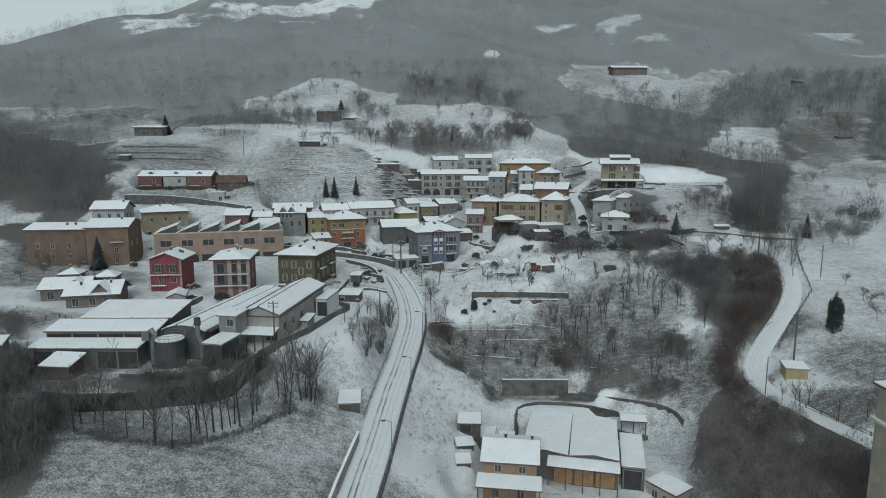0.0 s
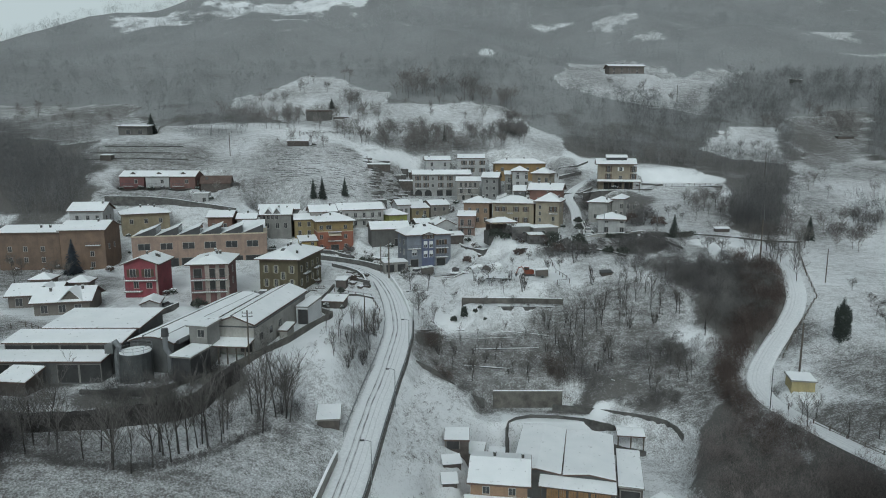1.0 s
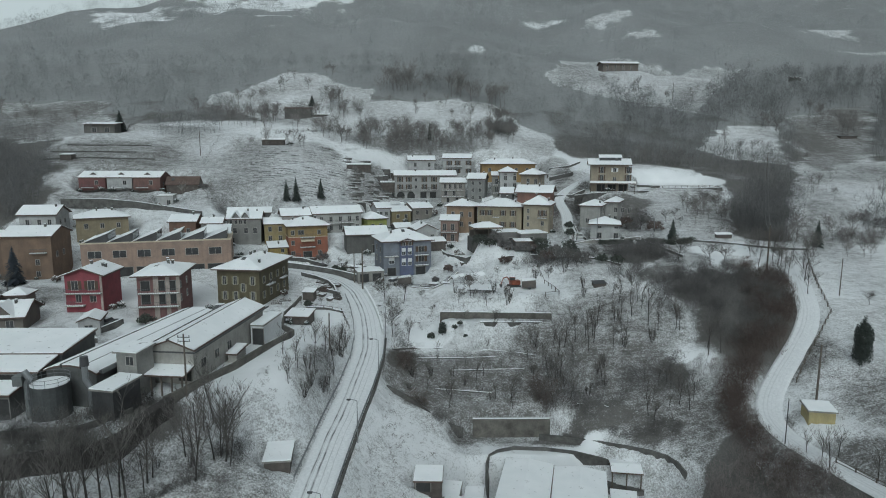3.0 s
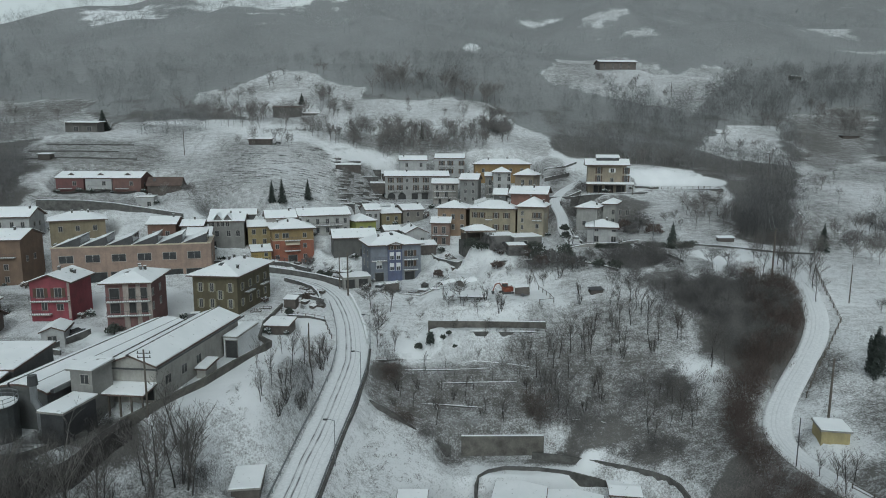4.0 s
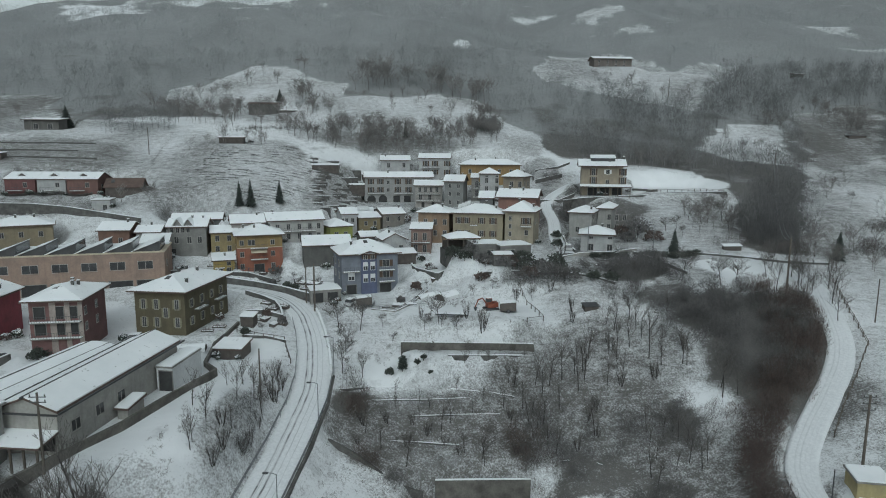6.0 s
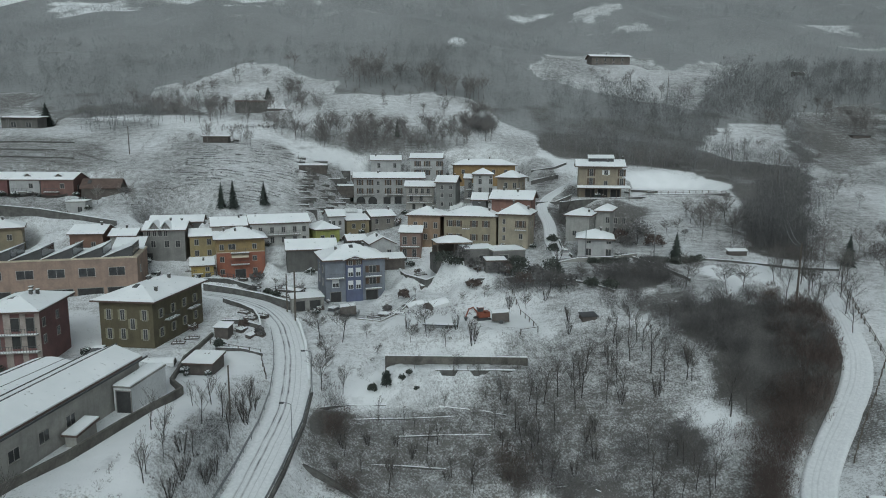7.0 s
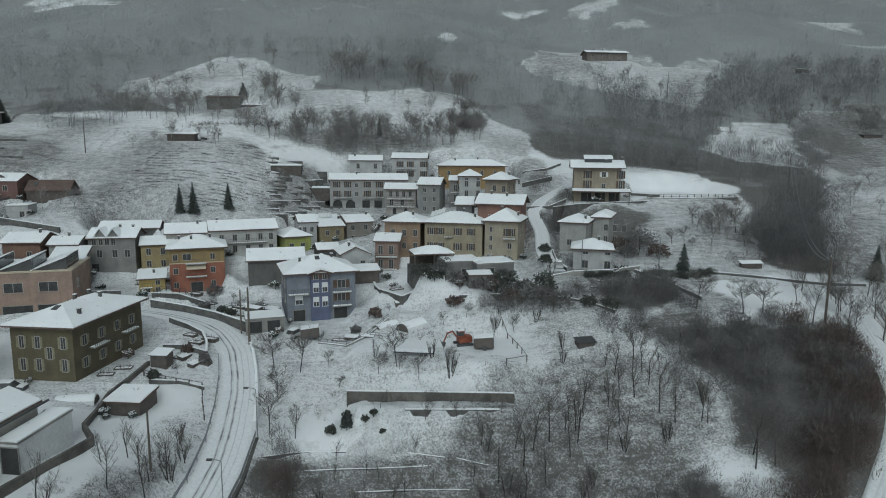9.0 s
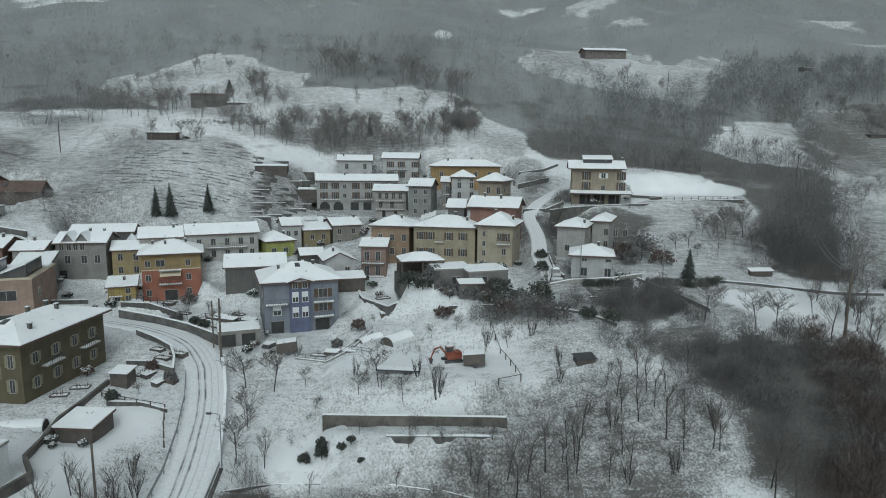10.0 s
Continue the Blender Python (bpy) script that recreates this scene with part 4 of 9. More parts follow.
# Fields and clearings by their outlines, with the amount of growth that shows through
FIELDS = [
    ([(-103, 331), (-107, 349), (-93, 350), (-81, 370), (-72, 376), (-57, 371), (-41, 355), (-25, 346), (-24, 331), (2, 330), (19, 335), (34, 333), (46, 320), (57, 302), (52, 274), (38, 272), (29, 278), (4, 284), (-24, 285), (-37, 289), (-59, 300), (-85, 320)], 0.50),
    ([(-260, 340), (-185, 336), (-154, 341), (-144, 314), (-131, 308), (-123, 290), (-151, 271), (-178, 284), (-206, 298), (-260, 300)], 0.62),
    ([(-140, 272), (-127, 305), (-97, 303), (-65, 282), (-35, 275), (-30, 264), (-23, 239), (-30, 225), (-73, 222), (-110, 225), (-125, 232), (-134, 254)], 0.53),
    ([(-152, 213), (-137, 221), (-131, 209), (-131, 201), (-141, 196)], 0.40),
    ([(88, 440), (98, 500), (138, 500), (162, 472), (171, 458), (185, 468), (227, 489), (212, 460), (164, 379), (145, 355), (139, 342), (121, 350), (107, 353), (86, 357), (72, 367), (67, 382), (77, 392)], 0.55),
    ([(119, 293), (129, 311), (145, 327), (167, 326), (160, 307), (160, 295), (146, 276), (128, 282)], 0.50),
    ([(182, 338), (204, 346), (230, 354), (216, 325), (194, 294), (179, 282), (156, 269), (159, 287)], 0.68),
    ([(131, 239), (148, 257), (190, 256), (170, 216), (150, 214), (134, 215), (130, 229)], 0.50),
    ([(76, 237), (79, 257), (96, 261), (105, 256), (109, 249), (103, 241), (88, 236)], 0.12),
    ([(62.5, 171), (65, 180), (69.5, 185.5), (76.4, 185.1), (81.4, 182.4), (89, 178), (85, 171), (79, 166), (71, 165)], 0.10),
    ([(151, 277), (180, 297), (199, 286), (190, 250), (158, 226), (142, 225), (124, 201), (112, 190), (103, 188), (114, 207), (131, 233)], 0.56),
    ([(50, 260), (81, 257), (106, 250), (105, 234), (88, 196), (75, 168), (50, 174), (37, 191)], 0.56),
]
COPSES = [[(116, 262), (150, 277), (122, 226), (110, 200), (101, 190), (87, 194), (92, 210), (104, 234), (106, 250)]]


def outline_depth(x, y, pts):
    """Distance inside an outline, in metres; below zero outside."""
    best, odd = np.full(x.shape, 1e9), np.zeros(x.shape, bool)
    for (x0, y0), (x1, y1) in zip(pts, pts[1:] + pts[:1]):
        dx, dy = x1 - x0, y1 - y0
        t = np.clip(((x - x0) * dx + (y - y0) * dy) / (dx * dx + dy * dy), 0, 1)
        best = np.minimum(best, np.hypot(x - x0 - t * dx, y - y0 - t * dy))
        if dy:
            odd ^= ((y0 > y) != (y1 > y)) & (x < x0 + (y - y0) * dx / dy)
    return np.where(odd, best, -best)


BRUSH = [(58, 178, 8, 6, 0.78), (66, 160, 10, 8, 0.85), (60, 166, 8, 6, 0.7), (-45, 98, 10, 3.4, 0.74), (-34, 106, 4, 4, 0.8), (30, 142, 22, 9, 0.635), (14, 139, 16, 9, 0.64), (44, 152, 18, 10, 0.585), (34, 131, 9, 2.4, 0.70), (46, 125.6, 6, 2.4, 0.70), (52, 138, 4, 3, 0.72), (27, 138, 3.4, 3.4, 0.8), (0, 143, 3.4, 3.4, 0.78), (3, 134, 3.4, 2.4, 0.72), (36, 134, 5, 2, 0.74), (-142, 232, 24, 22, 0.86), (-116, 188, 14, 22, 0.62), (-92, 135, 16, 8, 0.58), (50, 129, 12, 8, 0.62), (72, 150, 12, 16, 0.85), (60, 112, 4, 12, 0.6), (56, 100, 12, 20, 0.9), (70, 104, 16, 8, 0.66),
         (-1.5, 108, 3.4, 14, 0.42), (-14.4, 126, 3.4, 14, 0.50), (-22, 100, 7, 6, 0.56), (-25, 92, 9, 6, 0.54), (7, 130, 8, 4, 0.44), (-14, 146, 4, 10, 0.44), (-20, 110, 5, 5, 0.46), (-48, 92, 32, 5, 0.47), (-44, 86, 22, 1.8, 0.64), (-85, 100, 24, 18, 0.9), (-75, 82, 16, 14, 0.9),
         (-2, 286, 26, 7, 0.62), (-98, 228, 22, 6, 0.60), (-90, 166, 18, 7, 0.60), (-66, 142, 12, 4, 0.54), (-110, 168, 12, 10, 0.62), (-114, 260, 24, 13, 0.62), (-17, 254, 9, 15, 0.60), (-2, 247, 16, 6, 0.56), (62, 224, 13, 5, 0.74), (52, 264, 7, 9, 0.56), (54, 222, 16, 7, 0.64), (40, 180, 14, 6, 0.54), (60, 180, 10, 5, 0.5), (20, 178, 24, 6, 0.40), (10, 162, 20, 6, 0.44), (48, 168, 14, 8, 0.50), (-3, 160, 6, 14, 0.42),
         (66, 172, 8, 6, 0.55), (-16, 92, 5, 12, 0.52), (128, 235, 12, 16, 0.54), (44, 116, 5, 10, 0.5), (54, 121, 8, 11, 0.62), (84, 112, 13, 12, 0.60), (-60, 98, 10, 5, 0.62)]


def patch(x, y, spots):
    """How deep inside the nearest of some soft-edged patches each place lies, and that patch's amount."""
    wob = 0.35 * value_noise(x / 14, y / 14, 8) + 0.2 * value_noise(x / 5, y / 5, 9)
    depth, amount = np.zeros(x.shape), np.zeros(x.shape)
    for cx, cy, rx, ry, a in spots:
        r = np.sqrt(((x - cx) / rx) ** 2 + ((y - cy) / ry) ** 2) + wob
        k = np.clip((1.25 - r) / 0.4, 0, 1)
        amount = np.where(k > depth, a, amount)
        depth = np.maximum(depth, k)
    return depth, amount


def fields(x, y):
    wob = 3.0 * value_noise(x / 9, y / 9, 17) + 1.2 * value_noise(x / 3.5, y / 3.5, 18)
    depth, amount = np.zeros(x.shape), np.zeros(x.shape)
    for pts, a in FIELDS:
        k = np.clip(0.5 + (outline_depth(x, y, pts) + wob) / 3.0, 0, 1)
        amount = np.where(k > depth, a, amount)
        depth = np.maximum(depth, k)
    return depth, amount


def wooded(x, y):
    """Where the woods stand: 0 to 1, above the line where the mountain's woods begin and in the copses."""
    line = np.interp(x, [-260, -122, -115, -85, -40, 30, 50, 60, 85, 104, 112, 260], [172, 180, 303, 305, 292, 286, 284, 266, 266, 261, 232, 230])
    base = np.clip((y - line + 5 * value_noise(x / 17, y / 17, 11)) / 6, 0, 1)
    for pts in COPSES:
        base = np.maximum(base, np.clip(0.5 + (outline_depth(x, y, pts) + 3 * value_noise(x / 8, y / 8, 19)) / 3, 0, 1))
    d = patch(x, y, OPEN)[0] * 0.8 * (y > 400)
    return base * (1 - np.maximum(d, fields(x, y)[0]))


def cover_of(x, y):
    d, a = patch(x, y, OPEN)
    c = 0.40 + 0.1 * value_noise(x / 18, y / 18, 6)
    c = c * (1 - d) + a * d
    d, a = fields(x, y)
    c = c * (1 - d) + (a + 0.07 * value_noise(x / 16, y / 16, 7)) * d
    # cover under the woods drops with distance, a further paling for haze
    c = np.maximum(c, (0.76 - 0.20 * np.clip((y - 320) / 250, 0, 1)) * wooded(x, y))
    d, a = patch(x, y, BRUSH)
    return np.clip(np.where(d > 0, np.maximum(c, a * d + c * (1 - d)), c), 0, 1)


def sheet(name, xs, ys, zs):
    nx, ny = xs.shape
    me = bpy.data.meshes.new(name)
    me.vertices.add(nx * ny)
    me.vertices.foreach_set("co", np.stack([xs, ys, zs], -1).astype(np.float32).ravel())
    i, j = np.meshgrid(np.arange(nx - 1), np.arange(ny - 1), indexing="ij")
    a = (i * ny + j).ravel()
    quads = np.stack([a, a + ny, a + ny + 1, a + 1], -1)
    me.loops.add(quads.size)
    me.loops.foreach_set("vertex_index", quads.ravel().astype(np.int32))
    me.polygons.add(len(quads))
    me.polygons.foreach_set("loop_start", (np.arange(len(quads)) * 4).astype(np.int32))
    me.polygons.foreach_set("use_smooth", np.ones(len(quads), dtype=bool))
    me.update()
    me.validate()
    return me


ground_me = sheet("ground", gx, gy, gz)
ground_at = ground_me.attributes.new("cover", "FLOAT", "POINT")
ground_at.data.foreach_set("value", cover_of(gx, gy).astype(np.float32).ravel())
# floor under the mountain's woods, paled with distance to stand for haze
hazed_floor_at = ground_me.attributes.new("hazed_floor", "FLOAT", "POINT")
hazed_floor_at.data.foreach_set("value", (wooded(gx, gy) * np.clip((gy - 285) / 60, 0, 1)).astype(np.float32).ravel())
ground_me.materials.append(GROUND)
ground = tagged(new("ground", ground_me), "snow-covered valley side rising to a wooded mountain", "ground", kind="structure")


def height(x, y):
    return float(shaped(np.array([x]), np.array([y]))[0])


def ribbon(name, label, line, half, lift, category, mat):
    """A road laid along a centre line, with a low snowed edge."""
    pts = np.array(line)
    t = np.r_[0, np.cumsum(np.linalg.norm(np.diff(pts[:, :2], axis=0), axis=1))]
    s = np.arange(0, t[-1], 1.0)
    k = np.array([np.convolve(np.pad(np.interp(s, t, pts[:, n]), 6, mode="edge"), np.ones(13) / 13, "valid") for n in range(3)]).T
    d = np.gradient(k[:, :2], axis=0)
    d /= np.linalg.norm(d, axis=1, keepdims=True)
    side = np.stack([d[:, 1], -d[:, 0]], -1)
    us = np.linspace(1, -1, 15)
    xs, ys = k[:, :1] + side[:, :1] * us * half, k[:, 1:2] + side[:, 1:] * us * half
    edge = np.where(np.abs(us) > 0.9, -0.25, 0.0)
    zs = k[:, 2:] + lift + edge[None]
    me = sheet(name, xs, ys, zs)
    at = me.attributes.new("across", "FLOAT", "POINT")
    at.data.foreach_set("value", np.broadcast_to((us + 1) / 2, xs.shape).astype(np.float32).ravel())
    me.materials.append(mat)
    return tagged(new(name, me), label, category, kind="structure")


ribbon("road", "snow-covered village road with dark wheel tracks", MAIN_ROAD, 3.0, 0.14, "road", ROAD)
ribbon("road", "narrow snowed lane along the slope", EAST_LANE, 2.1, 0.22, "lane", LANE)
ribbon("road", "steep snowed lane between houses and walls", UPPER_LANE, 1.7, 0.12, "lane", LANE)


# ---- building kit ----
def box(x0, x1, y0, y1, z0, z1):
    v = [(x0, y0, z0), (x1, y0, z0), (x1, y1, z0), (x0, y1, z0), (x0, y0, z1), (x1, y0, z1), (x1, y1, z1), (x0, y1, z1)]
    return v, [(0, 3, 2, 1), (4, 5, 6, 7), (0, 1, 5, 4), (1, 2, 6, 5), (2, 3, 7, 6), (3, 0, 4, 7)]


def join(*geos):
    vs, fs = [], []
    for v, f in geos:
        n = len(vs)
        vs += v
        fs += [tuple(i + n for i in q) for q in f]
    return vs, fs


def slab(verts, faces, low, high):
    """A sheet given thickness, from low below to high above it."""
    n = len(verts)
    vs = [(x, y, z + high) for x, y, z in verts] + [(x, y, z + low) for x, y, z in verts]
    fs = list(faces) + [tuple(i + n for i in reversed(f)) for f in faces]
    edges = {}
    for f in faces:
        for a, b in zip(f, f[1:] + f[:1]):
            edges[(a, b)] = 1
    for a, b in edges:
        if (b, a) not in edges:
            fs.append((b, a, a + n, b + n))
    return vs, fs


def tube(points, radius, sides=6, taper=1.0):
    vs, fs = [], []
    n = len(points)
    for k, p in enumerate(points):
        p = Vector(p)
        d = (Vector(points[min(k + 1, n - 1)]) - Vector(points[max(k - 1, 0)])).normalized()
        a = d.orthogonal().normalized()
        b = d.cross(a)
        r = radius * (1 + (taper - 1) * k / max(1, n - 1))
        vs += [tuple(p + r * (math.cos(2 * math.pi * i / sides) * a + math.sin(2 * math.pi * i / sides) * b)) for i in range(sides)]
    for k in range(n - 1):
        for i in range(sides):
            j = (i + 1) % sides
            fs.append((k * sides + i, k * sides + j, (k + 1) * sides + j, (k + 1) * sides + i))
    fs.append(tuple(range(sides))[::-1])
    fs.append(tuple((n - 1) * sides + i for i in range(sides)))
    return vs, fs


def mesh_of(name, geo, mat):
    me = bpy.data.meshes.new(name)
    me.from_pydata(geo[0], [], geo[1])
    me.materials.append(mat)
    me.update()
    return me


def part(name, geo, mat, parent, label="", m=None):
    me = geo if isinstance(geo, bpy.types.Mesh) else mesh_of(name, geo, mat)
    ob = new(name, me)
    ob.parent = parent
    if m is not None:
        ob.matrix_basis = m
    if label:
        ob["label"] = label
    return ob


def base(name, label, category, m, group="", kind=""):
    e = new(name)
    e.empty_display_size = 0.3
    e.matrix_basis = m
    return tagged(e, label, category, group, kind)


def roof_sheet(kind, w, d, o, h, rise):
    """The top of a roof over a w by d house with overhang o."""
    x0, x1, y0, y1 = -o, w + o, -o, d + o
    t = h + rise
    if kind == "gable_x":
        ym = d / 2
        return [(x0, y0, h), (x1, y0, h), (x1, ym, t), (x0, ym, t), (x1, y1, h), (x0, y1, h)], [(0, 1, 2, 3), (3, 2, 4, 5)]
    if kind == "gable_y":
        xm = w / 2
        return [(x0, y0, h), (xm, y0, t), (xm, y1, t), (x0, y1, h), (x1, y0, h), (x1, y1, h)], [(0, 1, 2, 3), (1, 4, 5, 2)]
    if kind == "barrel":
        n = 10
        vs = [(x0 + (x1 - x0) * k / n, y, h + rise * math.sin(math.pi * k / n) ** 0.8) for k in range(n + 1) for y in (y0, y1)]
        return vs, [(2 * k, 2 * k + 2, 2 * k + 3, 2 * k + 1) for k in range(n)]
    if kind == "shed_b":
        return [(x0, y0, h), (x1, y0, h), (x1, y1, t), (x0, y1, t)], [(0, 1, 2, 3)]
    if kind == "flat":
        return [(x0, y0, h), (x1, y0, h), (x1, y1, h + rise), (x0, y1, h + rise)], [(0, 1, 2, 3)]
    W, D = x1 - x0, y1 - y0
    if W >= D:
        k = D / 2
        a, b = (x0 + k, (y0 + y1) / 2, t), (x1 - k, (y0 + y1) / 2, t)
        return [(x0, y0, h), (x1, y0, h), (x1, y1, h), (x0, y1, h), a, b], [(0, 1, 5, 4), (1, 2, 5), (2, 3, 4, 5), (3, 0, 4)]
    k = W / 2
    a, b = ((x0 + x1) / 2, y0 + k, t), ((x0 + x1) / 2, y1 - k, t)
    return [(x0, y0, h), (x1, y0, h), (x1, y1, h), (x0, y1, h), a, b], [(0, 1, 4), (1, 2, 5, 4), (2, 3, 5), (3, 0, 4, 5)]


def roof_z(kind, w, d, o, h, rise, x, y):
    if kind == "gable_x":
        return h + rise * (1 - abs(y - d / 2) / (d / 2 + o))
    if kind == "gable_y":
        return h + rise * (1 - abs(x - w / 2) / (w / 2 + o))
    if kind == "barrel":
        return h + rise * max(0.0, math.sin(math.pi * min(1, max(0, (x + o) / (w + 2 * o))))) ** 0.8
    if kind in ("shed_b", "flat"):
        return h + rise * (y + o) / (d + 2 * o)
    s = min(w, d) / 2 + o
    return h + rise * min(1, min(x + o, w + o - x, y + o, d + o - y) / s)


def grown(verts, w, d, by):
    """The same sheet, pushed out by some metres on all sides."""
    cx, cy = w / 2, d / 2
    out = []
    for x, y, z in verts:
        out.append((x + (by if x > cx else -by if x < cx else 0) * (abs(x - cx) > 0.05), y + (by if y > cy else -by if y < cy else 0) * (abs(y - cy) > 0.05), z))
    return out


FITTINGS = {}


def fitting(key, make, mat):
    if key not in FITTINGS:
        FITTINGS[key] = mesh_of(key[0], make(), mat)
    return FITTINGS[key]


def on_face(face, w, d, u, z, bay=None):
    """The pose of something fixed at u along a face and z up; its x runs along the wall and -y out of it."""
    if face == "front":
        return pose(u, 0, z)
    if face == "bay":
        return pose(u, -bay[2], z)
    if face == "right":
        return pose(w, u, z, 0, 0, 90)
    if face == "left":
        return pose(0, d - u, z, 0, 0, -90)
    return pose(w - u, d, z, 0, 0, 180)


def frame_geo(w, h, t=0.09):
    a, b = w / 2, w / 2 + t
    return join(box(-b, -a, -0.06, 0.0, -t, h + t), box(a, b, -0.06, 0.0, -t, h + t), box(-a, a, -0.06, 0, h, h + t), box(-b - 0.05, b + 0.05, -0.14, 0, -t - 0.06, -t), box(-0.03, 0.03, -0.045, 0, 0, h))


def arch_geo(w, h):
    n, vs = 10, []
    r = w / 2
    ring = [(-r, 0), (r, 0)] + [(r * math.cos(math.pi * k / n), h - r + r * math.sin(math.pi * k / n)) for k in range(n + 1)]
    vs = [(x, -0.05, z) for x, z in ring] + [(x, 0.02, z) for x, z in ring]
    m = len(ring)
    return vs, [tuple(range(m))] + [(i, i + m, (i + 1) % m + m, (i + 1) % m) for i in range(m)]


def add_window(parent, m, w, h, style):
    if style == "garage":
        # flat panel on the wall face; its colour gives the opening's shade
        door = part("garage_door", fitting(("garage_door", w, h), lambda: join(box(-w / 2, w / 2, -0.03, 0.02, 0.02, h)), DARKIN), None, parent, "near-black panel for doors and shaded openings", m)
        part("door_frame", fitting(("door_frame", w, h), lambda: join(box(-w / 2 - 0.12, -w / 2, -0.08, 0, 0, h + 0.12), box(w / 2, w / 2 + 0.12, -0.08, 0, 0, h + 0.12), box(-w / 2, w / 2, -0.08, 0, h, h + 0.12)), CONCRETE), None, door)
        return
    if style == "timber":
        door = part("timber_door", fitting(("timber_door", w, h), lambda: join(*[box(-w / 2 + k * w / 8 + 0.02, -w / 2 + (k + 1) * w / 8 - 0.02, -0.09, 0.0, 0.0, h) for k in range(8)], box(-w / 2 + 0.05, w / 2 - 0.05, -0.12, -0.09, 0.5, 0.7), box(-w / 2 + 0.05, w / 2 - 0.05, -0.12, -0.09, h - 0.7, h - 0.5)), TIMBER), None, parent, "boarded timber door", m)
        part("door_frame", fitting(("timber_frame", w, h), lambda: join(box(-w / 2 - 0.14, -w / 2, -0.1, 0, 0, h + 0.14), box(w / 2, w / 2 + 0.14, -0.1, 0, 0, h + 0.14), box(-w / 2, w / 2, -0.1, 0, h, h + 0.14)), DARKWOOD), None, door)
        return
    if style == "arch":
        part("archway", fitting(("archway", w, h), lambda: arch_geo(w, h), DARKIN), None, parent, "near-black arched panel for a shaded opening", m)
        return
    trim = WHITEFRAME if style in ("blind", "white_shut") else FRAME
    win = part("window", fitting(("window", w, h, trim.name), lambda: frame_geo(w, h), trim), None, parent, "", m)
    part("pane", fitting(("pane", w, h), lambda: box(-w / 2, w / 2, -0.03, 0.01, 0, h), GLASS), None, win)
    if style == "blind":
        part("blind", fitting(("blind", w, h), lambda: box(-w / 2, w / 2, -0.055, -0.032, h * 0.48, h), WHITEPANEL), None, win, "white roller blind")
    if style in ("shut", "white_shut", "cream"):
        mat = SHUTTER if style == "shut" else WHITEFRAME if style == "white_shut" else PALE_SHUTTER
        for s in (-1, 1):
            cx = s * (w * 0.75 + 0.1)
            part("shutter", fitting(("shutter", w, h, s, mat.name), lambda: join(box(cx - w / 4, cx + w / 4, -0.09, -0.03, 0, h), box(cx - w / 4 + 0.05, cx + w / 4 - 0.05, -0.11, -0.09, 0.08, h * 0.47), box(cx - w / 4 + 0.05, cx + w / 4 - 0.05, -0.11, -0.09, h * 0.53, h - 0.08)), mat), None, win)


def add_balcony(parent, m, length, depth):
    b = part("balcony", fitting(("balcony", round(length, 2), depth), lambda: box(0, length, -depth, 0.02, -0.18, 0), CONCRETE), None, parent, "", m)
    part("snow", fitting(("balcony_snow", round(length, 2), depth), lambda: box(0.05, length - 0.05, -depth + 0.03, -0.1, 0.0, 0.07), SNOW), None, b)

    part("railing", fitting(("railing", round(length, 2), depth), lambda: tube([(0.03, 0, 0.98), (0.03, -depth + 0.03, 0.98), (length - 0.03, -depth + 0.03, 0.98), (length - 0.03, 0, 0.98)], 0.035, 4), DARKMETAL), None, b, "dark metal railing")
    n = max(2, int(length / 0.42))
    for k in range(n + 1):
        part("baluster", fitting(("baluster",), lambda: box(-0.02, 0.02, -0.02, 0.02, 0, 0.97), DARKMETAL), None, b, "", pose(0.03 + k * (length - 0.06) / n, -depth + 0.03, 0))


